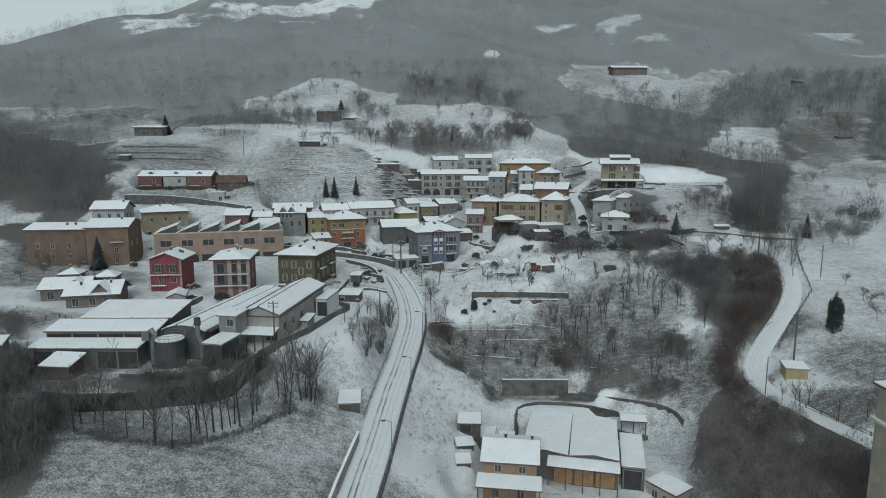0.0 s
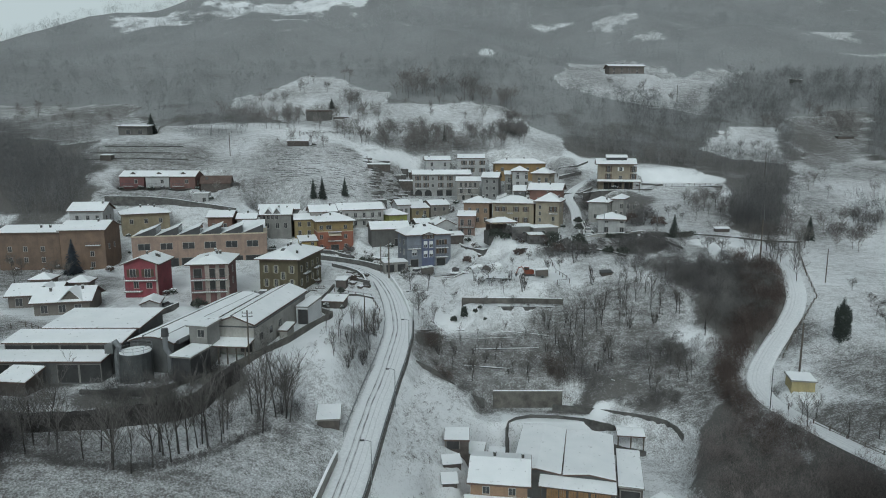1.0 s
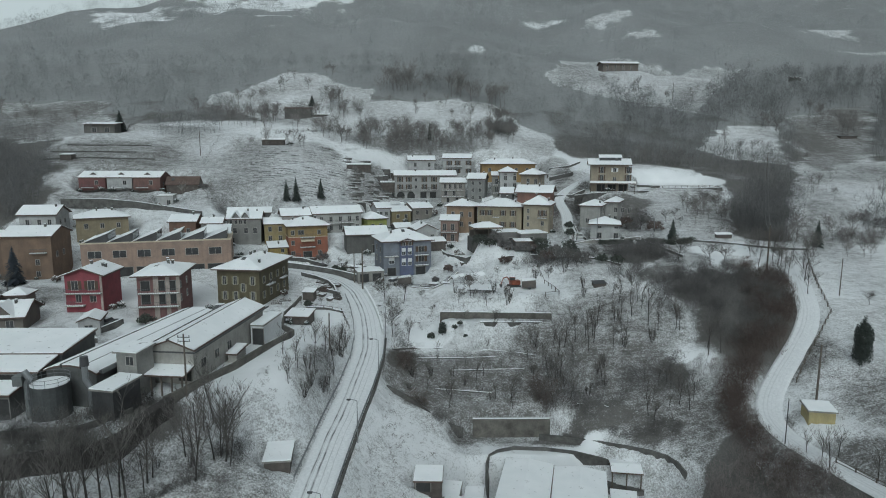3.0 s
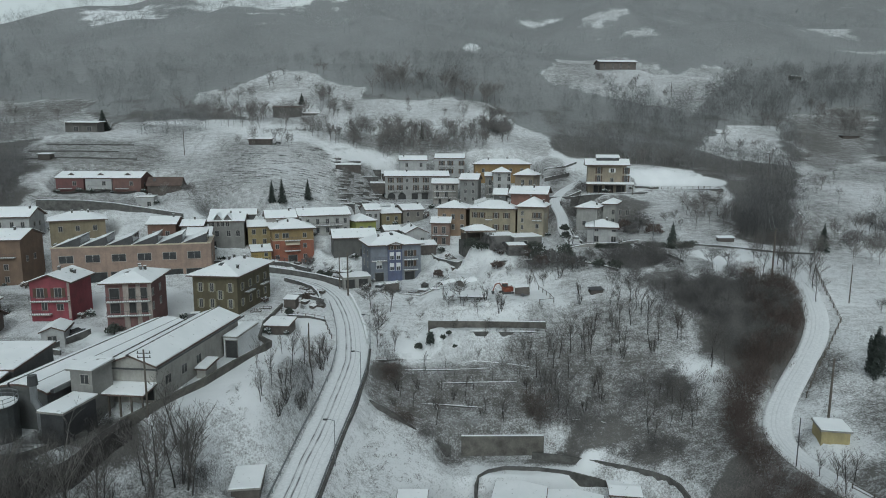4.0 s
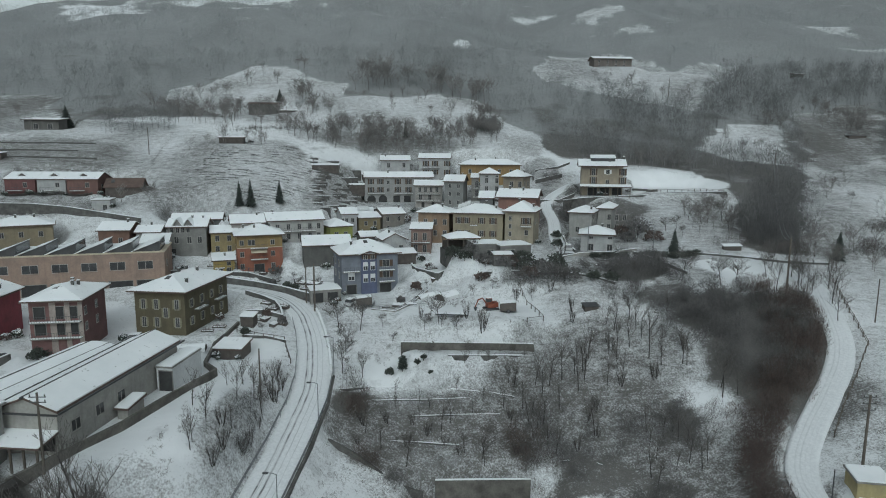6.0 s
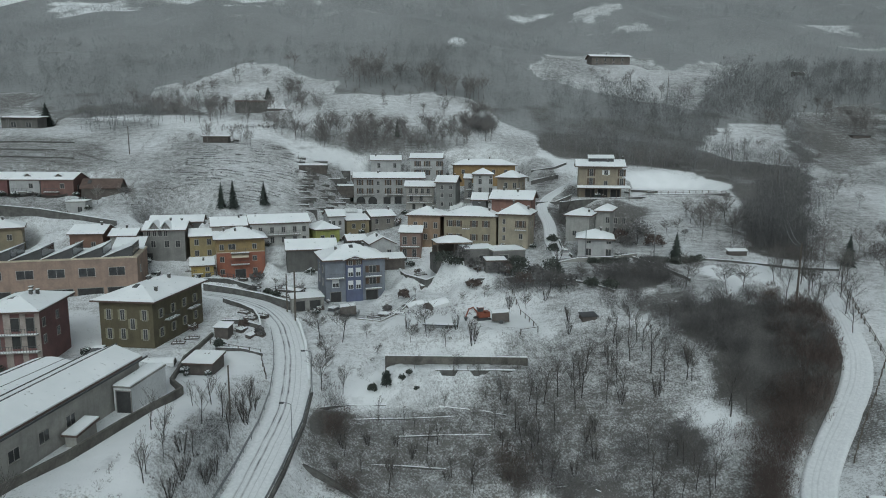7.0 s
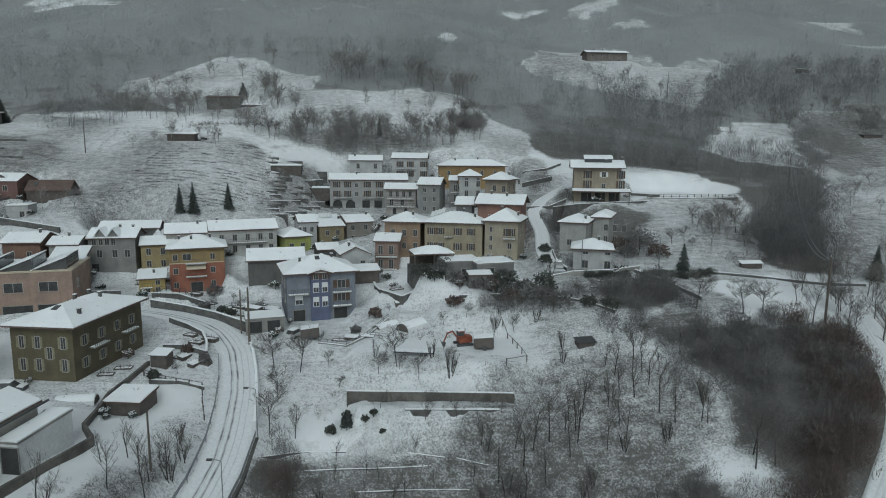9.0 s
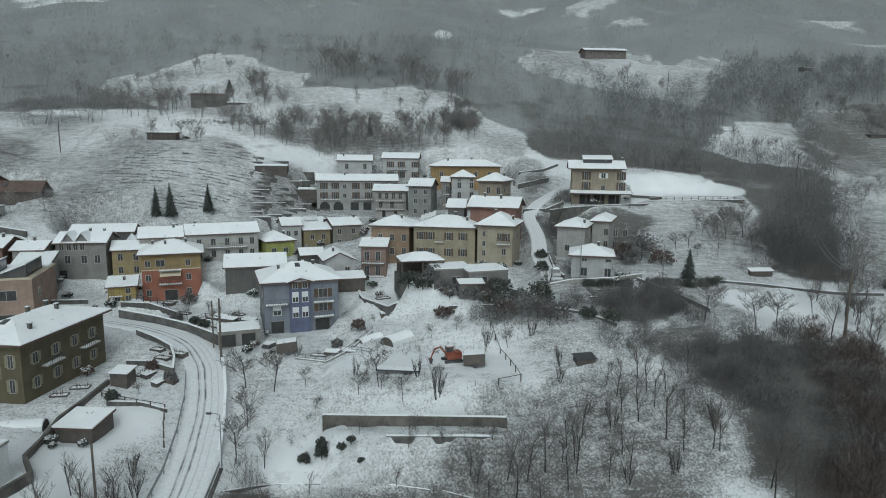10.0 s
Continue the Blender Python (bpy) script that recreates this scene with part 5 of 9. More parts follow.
def build_house(s):
    w, d, h, o, kind, rise = s["w"], s["d"], s["h"], s["over"], s["roof"], s["rise"]
    root = base(s["name"], s["label"], s["name"].replace("_", " "), pose(*s["at"], 0, 0, s["yaw"]), s.get("group", ""))
    bay = s.get("bay")
    z0 = -3.5
    up = s.get("upper")
    top = up[0] if up else h
    geos = [box(0, w, 0, d, z0, top)]
    part("wall", join(*geos), s["wall"], root)
    if up:
        part("upper_wall", box(0, w, 0, d, top, h), up[1], root, "paler upper storey")
        part("string_course", box(-0.06, w + 0.06, -0.06, d + 0.06, top - 0.12, top + 0.08), CREAM, root)
    if kind in ("gable_x", "gable_y", "shed_b"):
        rz = lambda x, y: roof_z(kind, w, d, o, h, rise, x, y) - 0.2
        if kind == "gable_x":
            ring = [(0, h), (d, h), (d, rz(0, d)), (d / 2, rz(0, d / 2)), (0, rz(0, 0))]
            g = [([(x, a, b) for a, b in ring] + [(x + 0.3, a, b) for a, b in ring], [(0, 4, 3, 2, 1), (5, 6, 7, 8, 9)] + [(i, (i + 1) % 5, (i + 1) % 5 + 5, i + 5) for i in range(5)]) for x in (0, w - 0.3)]
        elif kind == "gable_y":
            ring = [(0, h), (w, h), (w, rz(w, 0)), (w / 2, rz(w / 2, 0)), (0, rz(0, 0))]
            g = [([(a, y, b) for a, b in ring] + [(a, y + 0.3, b) for a, b in ring], [(0, 1, 2, 3, 4), (9, 8, 7, 6, 5)] + [((i + 1) % 5, i, i + 5, (i + 1) % 5 + 5) for i in range(5)]) for y in (0, d - 0.3)]
        else:
            g = [([(x, 0, h), (x, d, h), (x, d, rz(0, d)), (x, 0, rz(0, 0)), (x + 0.3, 0, h), (x + 0.3, d, h), (x + 0.3, d, rz(0, d)), (x + 0.3, 0, rz(0, 0))], [(0, 3, 2, 1), (4, 5, 6, 7), (2, 3, 7, 6), (0, 1, 5, 4), (1, 2, 6, 5), (0, 4, 7, 3)]) for x in (0, w - 0.3)]
            g.append(box(0.3, w - 0.3, d - 0.3, d, h, rz(0, d)))
        for piece in g:
            part("gable", piece, up[1] if up else s["wall"], root)
    if kind == "barrel":
        ring = [(w * k / 10, h + rise * math.sin(math.pi * (w * k / 10 + o) / (w + 2 * o)) ** 0.8 - 0.2) for k in range(11)]
        ring = [(0, h - 0.3)] + [(a, max(b, h - 0.2)) for a, b in ring] + [(w, h - 0.3)]
        m = len(ring)
        for y in (0, d - 0.3):
            part("gable", ([(a, y, b) for a, b in ring] + [(a, y + 0.3, b) for a, b in ring], [tuple(range(m))[::-1], tuple(range(m, 2 * m))] + [(i, (i + 1) % m, (i + 1) % m + m, i + m) for i in range(m)]), s["wall"], root)
    v, f = roof_sheet(kind, w, d, o, h, rise)
    roof = part("roof", slab(v, f, -0.24, 0.0), TILE if kind != "flat" else CONCRETE, root)
    if not s.get("bare"):
        part("snow", slab(grown(v, w, d, -0.07), f, 0.004, 0.16), SNOW, roof, "settled snow on the roof")
    for cx, cy in s.get("chimneys", ()):
        z = roof_z(kind, w, d, o, h, rise, cx, cy)
        ch = part("chimney", join(box(cx - 0.22, cx + 0.22, cy - 0.22, cy + 0.22, z - 0.4, z + 0.7), box(cx - 0.3, cx + 0.3, cy - 0.3, cy + 0.3, z + 0.84, z + 0.92),
                                  box(cx - 0.2, cx - 0.13, cy - 0.2, cy - 0.13, z + 0.7, z + 0.84), box(cx + 0.13, cx + 0.2, cy + 0.13, cy + 0.2, z + 0.7, z + 0.84)), STONE, roof)
        part("snow_cap", box(cx - 0.28, cx + 0.28, cy - 0.28, cy + 0.28, z + 0.92, z + 1.0), SNOW, ch)
    for cx, cy in s.get("skylights", ()):
        q = [(cx + a, cy + b, roof_z(kind, w, d, o, h, rise, cx + a, cy + b) + 0.17) for a, b in ((0, 0), (0.9, 0), (0.9, 1.2), (0, 1.2))]
        part("skylight", slab(q, [(0, 1, 2, 3)], -0.12, 0.05), DARKMETAL, roof, "dark roof window")
    if s.get("panels"):
        px0, px1, py = s["panels"]
        n = 4
        for k in range(n):
            a, b = px0 + (px1 - px0) * k / n + 0.04, px0 + (px1 - px0) * (k + 1) / n - 0.04
            z = roof_z(kind, w, d, o, h, rise, a, py) + 0.6
            part("solar_panel", slab([(a, py - 0.8, z), (b, py - 0.8, z), (b, py + 0.5, z + 0.9), (a, py + 0.5, z + 0.9)], [(0, 1, 2, 3)], -0.06, 0.02), WHITEPANEL, roof, "snow-dusted solar panel")
    for gx0, gw in s.get("gablets", ()):
        zr = h + rise
        v2 = [(gx0 - 0.2, -o - 0.1, h + 0.1), (gx0 + gw / 2, -o - 0.1, zr + 0.4), (gx0 + gw + 0.2, -o - 0.1, h + 0.1), (gx0 - 0.2, d * 0.4, h + 0.5), (gx0 + gw / 2, d * 0.45, zr + 0.4), (gx0 + gw + 0.2, d * 0.4, h + 0.5)]
        gb = part("front_gable", ([(gx0, -0.02, h - 0.4), (gx0 + gw, -0.02, h - 0.4), (gx0 + gw, -0.02, h + 0.15), (gx0 + gw / 2, -0.02, zr + 0.2), (gx0, -0.02, h + 0.15), (gx0, 0.4, h - 0.4), (gx0 + gw, 0.4, h - 0.4), (gx0 + gw, 0.4, h + 0.15), (gx0 + gw / 2, 0.4, zr + 0.2), (gx0, 0.4, h + 0.15)],
                              [(0, 1, 2, 3, 4), (9, 8, 7, 6, 5), (1, 0, 5, 6), (2, 1, 6, 7), (3, 2, 7, 8), (4, 3, 8, 9), (0, 4, 9, 5)]), s["wall"], roof)
        part("gable_roof", slab(v2, [(0, 1, 4, 3), (1, 2, 5, 4)], -0.05, 0.12), SNOW, gb, "snowed gablet roof")
    if s.get("dormer"):
        cx, cy = s["dormer"], 1.6
        z = roof_z(kind, w, d, o, h, rise, cx, cy)
        dm = part("dormer", ([(cx - 1.5, cy, z - 0.2), (cx + 1.5, cy, z - 0.2), (cx, cy, z + 0.95), (cx - 1.5, cy + 2.4, z + 0.1), (cx + 1.5, cy + 2.4, z + 0.1), (cx, cy + 2.4, z + 0.95)], [(0, 1, 2), (5, 4, 3), (0, 2, 5, 3), (2, 1, 4, 5), (1, 0, 3, 4)]), DARKWOOD, roof, "dark dormer")
        part("dormer_snow", slab([(cx - 1.8, cy - 0.1, z - 0.1), (cx, cy - 0.1, z + 1.0), (cx + 1.8, cy - 0.1, z - 0.1), (cx - 1.8, cy + 2.4, z + 0.2), (cx, cy + 2.4, z + 1.0), (cx + 1.8, cy + 2.4, z + 0.2)], [(0, 1, 4, 3), (1, 2, 5, 4)], 0, 0.12), SNOW, dm)
    if bay:
        b0, b1, out, bmat = bay
        part("bay", join(box(b0, b1, -out, 0.1, z0, h), ([(b0, -out, h), (b1, -out, h), ((b0 + b1) / 2, -out, h + 0.9), (b0, 2.0, h), (b1, 2.0, h), ((b0 + b1) / 2, 2.0, h + 0.9)], [(0, 1, 2), (5, 4, 3), (0, 2, 5, 3), (2, 1, 4, 5)])), bmat, root, "darker blue projecting bay")
        bm_ = (b0 + b1) / 2
        v2 = [(b0 - 0.7, -out - o, h - 0.05), (bm_, -out - o, h + 0.75), (b1 + 0.7, -out - o, h - 0.05), (b0 - 0.7, 2.0, h + 0.2), (bm_, 3.4, h + 0.75), (b1 + 0.7, 2.0, h + 0.2)]
        br = part("bay_roof", slab(v2, [(0, 1, 4, 3), (1, 2, 5, 4)], -0.2, 0.0), TILE, root)
        part("bay_snow", slab(grown(v2, 2 * bm_, d, -0.05), [(0, 1, 4, 3), (1, 2, 5, 4)], 0.004, 0.16), SNOW, br)
    for pu, pw in s.get("piers", ()):
        part("pier", box(pu, pu + pw, -0.12, 0.02, 0.5, h - 0.1), PALE_PIER, root, "pale rendered pier")
    for face, u, z, ww, wh, style in s.get("windows", ()):
        add_window(root, on_face(face, w, d, u, z, bay), ww, wh, style)
    for face, u0, u1, z, dep in s.get("balconies", ()):
        add_balcony(root, on_face(face, w, d, u0, z), u1 - u0, dep)
    if s.get("awning"):
        a0, a1, az = s["awning"]
        part("awning", slab([(a0, -1.5, az - 0.5), (a1, -1.5, az - 0.5), (a1, 0, az + 0.2), (a0, 0, az + 0.2)], [(0, 1, 2, 3)], -0.05, 0.0), CREAM, root, "pale awning over a balcony")
    if s.get("porch"):
        p0, p1, out, pz = s["porch"]
        pr = part("porch_roof", slab([(p0 - 0.4, -out, pz), (p1 + 0.4, -out, pz), (p1 + 0.4, 0, pz + 0.5), (p0 - 0.4, 0, pz + 0.5)], [(0, 1, 2, 3)], -0.2, 0.0), TILE, root)
        part("porch_snow", slab([(p0 - 0.35, -out + 0.05, pz), (p1 + 0.35, -out + 0.05, pz), (p1 + 0.35, -0.02, pz + 0.5), (p0 - 0.35, -0.02, pz + 0.5)], [(0, 1, 2, 3)], 0.004, 0.14), SNOW, pr)
        for k in range(5):
            u = p0 + (p1 - p0) * k / 4
            part("post", box(u - 0.1, u + 0.1, -out + 0.2, -out + 0.4, -1.5, pz - 0.15), WOOD, root)
    if s.get("roof_light"):
        r0, r1 = s["roof_light"]
        zt = h + rise
        rl = part("roof_light", join(box(r0 + 0.2, r1 - 0.2, d / 2 - 2.2, d / 2 + 1.0, h + 0.6, zt + 0.5)), DARKMETAL, roof, "dark raised roof light")
        part("roof_light_top", slab([(r0, d / 2 - 3.0, zt + 0.45), (r1, d / 2 - 3.0, zt + 0.45), (r1, d / 2 + 1.4, zt + 1.3), (r0, d / 2 + 1.4, zt + 1.3)], [(0, 1, 2, 3)], -0.05, 0.18), SNOW, rl)
    if s.get("stair"):
        su, sz = s["stair"]
        n = 10
        part("outside_stair", join(*[box(su + k * 0.28, su + (k + 1) * 0.28, -1.4, 0, -0.5, sz * (1 - k / n)) for k in range(n)]), CONCRETE, root, "outside stair")
    if s.get("ledge"):
        lz = s["ledge"]
        lg = part("ledge", box(-0.5, w + 0.4, -0.5, d + 0.4, lz - 0.3, lz), CREAM, root)
        part("ledge_snow", box(-0.45, w + 0.35, -0.45, d + 0.35, lz + 0.004, lz + 0.14), SNOW, lg)
    return root


for s in SITES:
    build_house(s)


# ---- factory with a saw-tooth roof ----
def saw_tooth_factory():
    length, depth, wall_h = 35.6, 15.0, 10.2
    root = base("factory", "long peach factory with a saw-tooth snowed roof", "factory", pose(-82.1, 178.0, 26.2, 0, 0, 15.5))
    peach = plaster("peach", (0.47, 0.32, 0.24))
    part("wall", box(0, length, 0, depth, -3, wall_h), peach, root)
    part("cornice", box(-0.15, length + 0.15, -0.15, depth + 0.15, wall_h, wall_h + 0.25), CREAM, root)
    n, deep = 6, 10.5
    step = (length - 1.4) / n
    for k in range(n):
        a, b = 0.7 + k * step, 0.7 + (k + 1) * step - 0.25
        t = wall_h + 2.5
        z = wall_h + 0.25
        tooth = part("roof_tooth", ([(a, 0.8, z), (b, 0.8, z), (b, 0.8, t), (a, deep, z), (b, deep, z), (b, deep, t)], [(0, 1, 2), (5, 4, 3), (0, 2, 5, 3), (2, 1, 4, 5), (1, 0, 3, 4)]), DARKMETAL, root, "dark saw-tooth roof bay")
        part("snow", slab([(a - 0.5, 0.5, z - 0.05), (b + 0.1, 0.5, t + 0.05), (b + 0.1, deep + 0.3, t + 0.05), (a - 0.5, deep + 0.3, z - 0.05)], [(0, 1, 2, 3)], 0.01, 0.17), SNOW, tooth)
        part("glazing", box(b, b + 0.05, 1.4, deep - 0.6, z + 0.5, t - 0.3), GLASS, tooth)
        add_window(root, pose(a + step * 0.42, 0, 6.6), 3.0, 1.7, "plain")
        add_window(root, pose(a + step * 0.5, 0, 0.0), 4.8, 4.0, "garage")
    part("flat_snow", slab([(0.2, deep + 0.6, wall_h + 0.25), (length - 0.2, deep + 0.6, wall_h + 0.25), (length - 0.2, depth - 0.2, wall_h + 0.25), (0.2, depth - 0.2, wall_h + 0.25)], [(0, 1, 2, 3)], 0.004, 0.16), SNOW, root)
    add_window(root, pose(length, 4.0, 6.5, 0, 0, 90), 1.4, 1.5, "plain")
    add_window(root, pose(length, 2.4, 0.0, 0, 0, 90), 1.6, 2.6, "garage")


saw_tooth_factory()


# ---- works plant: tank, stack and duct ----
def works_plant():
    def ring(r, z, n=20):
        return [(r * math.cos(2 * math.pi * k / n), r * math.sin(2 * math.pi * k / n), z) for k in range(n + 1)]

    tank = base("tank", "grey round steel tank with a railed snowy top", "tank", pose(-47.0, 105.2, 22.8))
    part("shell", tube([(0, 0, -1), (0, 0, 5.2)], 2.5, 20), rough_mat("tank_steel", (0.09, 0.094, 0.095), 0.6, 4, 0.5, 0.3, 0.01, 0.2), tank)
    part("snow", tube([(0, 0, 5.21), (0, 0, 5.34)], 2.4, 20), SNOW, tank)
    for z in (5.8, 6.3):
        part("rail", tube(ring(2.5, z), 0.035, 4), METAL, tank)
    for k in range(10):
        a = 2 * math.pi * k / 10
        part("post", tube([(2.5 * math.cos(a), 2.5 * math.sin(a), 5.2), (2.5 * math.cos(a), 2.5 * math.sin(a), 6.3)], 0.03, 4), METAL, tank)
    stack = base("stack", "dark cowled exhaust stack of the works", "chimney", pose(-41.6, 105.4, 22.8))
    part("pipe", tube([(0, 0, -1), (0, 0, 4.5), (-0.6, 0, 5.6), (-0.6, 0, 7.6)], 0.42, 10), METAL, stack)
    part("cowl", tube([(-0.6, 0, 7.6), (-0.6, 0, 8.0), (-0.6, 0, 8.5), (-0.6, 0, 8.9)], 0.62, 10, 0.85), DARKMETAL, stack)
    duct = base("duct", "bent galvanised duct with a collecting hopper", "duct", pose(-49.6, 104.4, 22.8))
    part("pipe", tube([(0, 0, -1), (0, 0, 5.4), (0.4, 0, 6.2), (-0.3, 0, 7.2)], 0.45, 10), METAL, duct)
    part("arm", tube([(0, -0.2, 3.4), (1.6, -0.8, 3.3), (3.4, -0.8, 3.4)], 0.16, 8), METAL, duct)
    part("hopper", box(-1.6, -0.3, -0.6, 0.8, 5.2, 6.6), GALV_ROOF, duct)


works_plant()
gutter = base("valley_gutter", "dark valley gutter between two works roofs", "gutter", pose(-41.1, 107.3, 28.9, 0, 0, -10.1))
part("channel", box(-0.22, 0.22, 0, 33.6, -0.3, 0.12), DARKMETAL, gutter)
part("lip", box(0.3, 0.38, 0, 33.6, -0.3, 0.3), GALV_ROOF, gutter)

trim_root = base("roof_flashing", "dark sheet-metal ridge and gutters of the cream works hall", "flashing", pose(-33.9, 113.1, 30.2, 0, 0, -7.1))
part("ridge_cap", box(-0.09, 0.09, -0.4, 27.9, 1.45, 1.70), DARKMETAL, trim_root)
part("gutter", box(4.42, 4.6, -0.4, 27.9, -0.22, 0.0), DARKMETAL, trim_root)
part("gutter", box(-4.62, -4.5, -0.4, 27.9, -0.2, 0.0), DARKMETAL, trim_root)
part("verge", box(-4.4, 4.4, -0.62, -0.44, -0.32, -0.12), DARKMETAL, trim_root)
arch_root = base("roof_flashing", "dark seams across the snow of the arched works roof", "flashing", pose(-45.8, 107.85, 28.6, 0, 0, -10.1))
for x in (-1.2, 1.9):
    part("seam", box(x - 0.05, x + 0.05, -0.2, 34.0, 0.6, 0.98 + 0.2 * (x < 0)), DARKMETAL, arch_root)


# ---- walls and banks ----
def wall_run(name, label, pts, height_, thick, mat, category="wall", sink=2.0, snow=True):
    """A wall along a line of points; each has its own top."""
    root = base(name, label, category, pose(*pts[0][:2], 0), kind="structure")
    ox, oy = pts[0][:2]
    for (x0, y0, z0), (x1, y1, z1) in zip(pts, pts[1:]):
        d = Vector((x1 - x0, y1 - y0, 0)).normalized()
        n = Vector((-d.y, d.x, 0)) * thick / 2
        a, b = Vector((x0 - ox, y0 - oy, 0)) - d * 0.02, Vector((x1 - ox, y1 - oy, 0)) + d * 0.02
        ring = [a - n, b - n, b + n, a + n]
        tops = [z0, z1, z1, z0]
        vs = [(p.x, p.y, t - height_ - sink) for p, t in zip(ring, tops)] + [(p.x, p.y, t) for p, t in zip(ring, tops)]
        part("section", (vs, [(0, 3, 2, 1), (4, 5, 6, 7), (0, 1, 5, 4), (1, 2, 6, 5), (2, 3, 7, 6), (3, 0, 4, 7)]), mat, root)
        if snow:
            q = [(p.x + s * n.x * 0.15, p.y + s * n.y * 0.15, t) for p, t, s in zip(ring, tops, (-1, -1, 1, 1))]
            part("snow", slab(q, [(0, 1, 2, 3)], 0.004, 0.12), SNOW, root)
    return root


def on_ground(pts, up, even=False):
    """Points laid on the land, up metres above it; even follows a rounded line with an evened-out top."""
    if even:
        p = np.array(pts, float)
        t = np.r_[0, np.cumsum(np.hypot(*np.diff(p, axis=0).T))]
        u = np.linspace(0, t[-1], max(3, int(t[-1] / 1.6)))
        x, y = np.interp(u, t, p[:, 0]), np.interp(u, t, p[:, 1])
        x[1:-1], y[1:-1] = (x[:-2] + 2 * x[1:-1] + x[2:]) / 4, (y[:-2] + 2 * y[1:-1] + y[2:]) / 4
        z = np.convolve(np.pad(shaped(x, y), 3, mode="edge"), np.ones(7) / 7, "valid")
        return [(float(a), float(b), float(c) + up) for a, b, c in zip(x, y, z)]
    return [(x, y, height(x, y) + up) for x, y in pts]


long_wall = wall_run("wall_long", "long stained concrete retaining wall with piers", [(7.2, 154.8, 25.2), (15.0, 154.4, 25.2), (23.0, 154.0, 25.2), (31.0, 153.5, 25.2)], 2.4, 0.3, STAINED)
for k in range(9):
    part("pier", box(k * 2.95, k * 2.95 + 0.35, -0.42 - k * 0.16, -0.1 - k * 0.16, 20.5, 25.1), STAINED, long_wall)
wall_run("wall_lower", "grey concrete wall above the farmyard", [(13.1, 133.0, 10.3), (20.0, 133.0, 10.3), (27.6, 133.2, 10.2)], 4.0, 0.3, STAINED)
wall_run("wall_parapet", "low white roadside parapet under snow", [(-4.9, 150.5, 22.6), (-6.2, 157.0, 23.8), (-8.0, 164.0, 25.0), (-10.2, 171.0, 26.2), (-11.2, 173.4, 26.7)], 0.9, 0.35, WHITEPANEL)
wall_run("wall_roadside", "tall concrete parapet along the lower road", [(-16.6, 76.0, 10.6), (-15.6, 86.0, 12.2), (-14.6, 93.0, 13.6), (-13.9, 98.0, 14.4)], 1.4, 0.35, CONCRETE)
wall_run("wall_village", "grey stone garden wall beside the road bend", [(-36.0, 193.6, 29.4), (-28.3, 190.6, 29.0), (-21.0, 186.4, 28.7), (-14.0, 181.0, 28.3)], 2.4, 0.4, STONE)
wall_run("wall_green", "low stone garden wall by the olive house", on_ground([(-25.5, 172.5), (-21.5, 171.0), (-17.4, 169.6), (-18.6, 173.4), (-20.6, 177.4), (-24.2, 180.4), (-28.6, 183.6)], 0.9), 1.2, 0.28, STONE)
wall_run("wall_ring_inner", "curved stone wall behind the farm barns", [(15.0, 120.0, 5.4), (14.9, 123.4, 6.4), (15.6, 125.6, 6.9), (17.2, 127.0, 7.1), (20.2, 128.0, 7.2), (25.5, 127.6, 7.2), (30.7, 126.4, 7.1), (35.0, 124.4, 6.9), (38.0, 122.6, 6.6)], 2.6, 0.3, STONE, snow=False)
wall_run("wall_ring_outer", "curved stone wall round the farm track", [(25.4, 131.8, 7.8), (31.0, 129.8, 8.1), (35.2, 127.0, 8.7), (39.1, 124.2, 9.2), (42.3, 122.0, 9.5), (44.6, 120.2, 9.5), (46.0, 118.2, 9.2), (46.6, 116.0, 8.5)], 2.4, 0.3, STONE, snow=False)
wall_run("wall_high_terrace", "stone terrace wall below the tan house", [(52.0, 228.0, 45.4), (58.0, 229.6, 46.0), (70.0, 232.4, 46.4), (79.0, 234.4, 46.6)], 4.2, 0.4, STONE)
wall_run("wall_meadow", "low stone edge of the upper meadow", [(79.0, 235.6, 47.2), (90.0, 234.6, 47.4), (104.0, 236.0, 47.6)], 1.6, 0.5, STONE)
wall_run("wall_row_lane", "long retaining wall below the red terrace", [(-112.0, 222.8, 44.6), (-98.0, 223.0, 44.4), (-88.0, 222.4, 43.6), (-76.0, 219.6, 42.2), (-66.0, 217.6, 41.0)], 3.2, 0.4, STONE)
wall_run("wall_garden_terrace", "curved stone wall of a raised garden", [(8.0, 200.6, 31.7), (8.6, 196.4, 31.7), (9.6, 193.0, 31.7), (11.8, 190.2, 31.7), (14.3, 186.7, 31.7), (17.1, 191.0, 31.9), (20.4, 197.4, 32.4)], 2.6, 0.4, STONE)
wall_run("wall_kerb", "low concrete kerb round a fenced garden", on_ground([(0.4, 177.2), (0.4, 172.9), (5.3, 171.5), (8.6, 174.8), (12.0, 180.2)], 0.22), 0.6, 0.2, CONCRETE)
wall_run("wall_slope_garden", "dark stone wall along the garden slope", on_ground([(25.0, 182.0), (34.0, 180.6), (42.0, 180.6), (47.0, 177.0), (51.0, 171.6)], 0.4, True), 0.8, 0.25, STONE)
wall_run("wall_meadow_lane", "low dark wall along the meadow lane", on_ground([(74.8, 186.6), (80.2, 185.2), (86.0, 183.4), (93.3, 183.4), (104.8, 185.4)], 0.45, True), 1.0, 0.25, STONE)
wall_run("wall_villa_road", "low wall along the lane by the white villa", on_ground([(42.0, 189.6), (48.0, 190.0), (56.0, 190.6), (62.0, 191.6)], 0.9), 1.0, 0.3, CONCRETE)
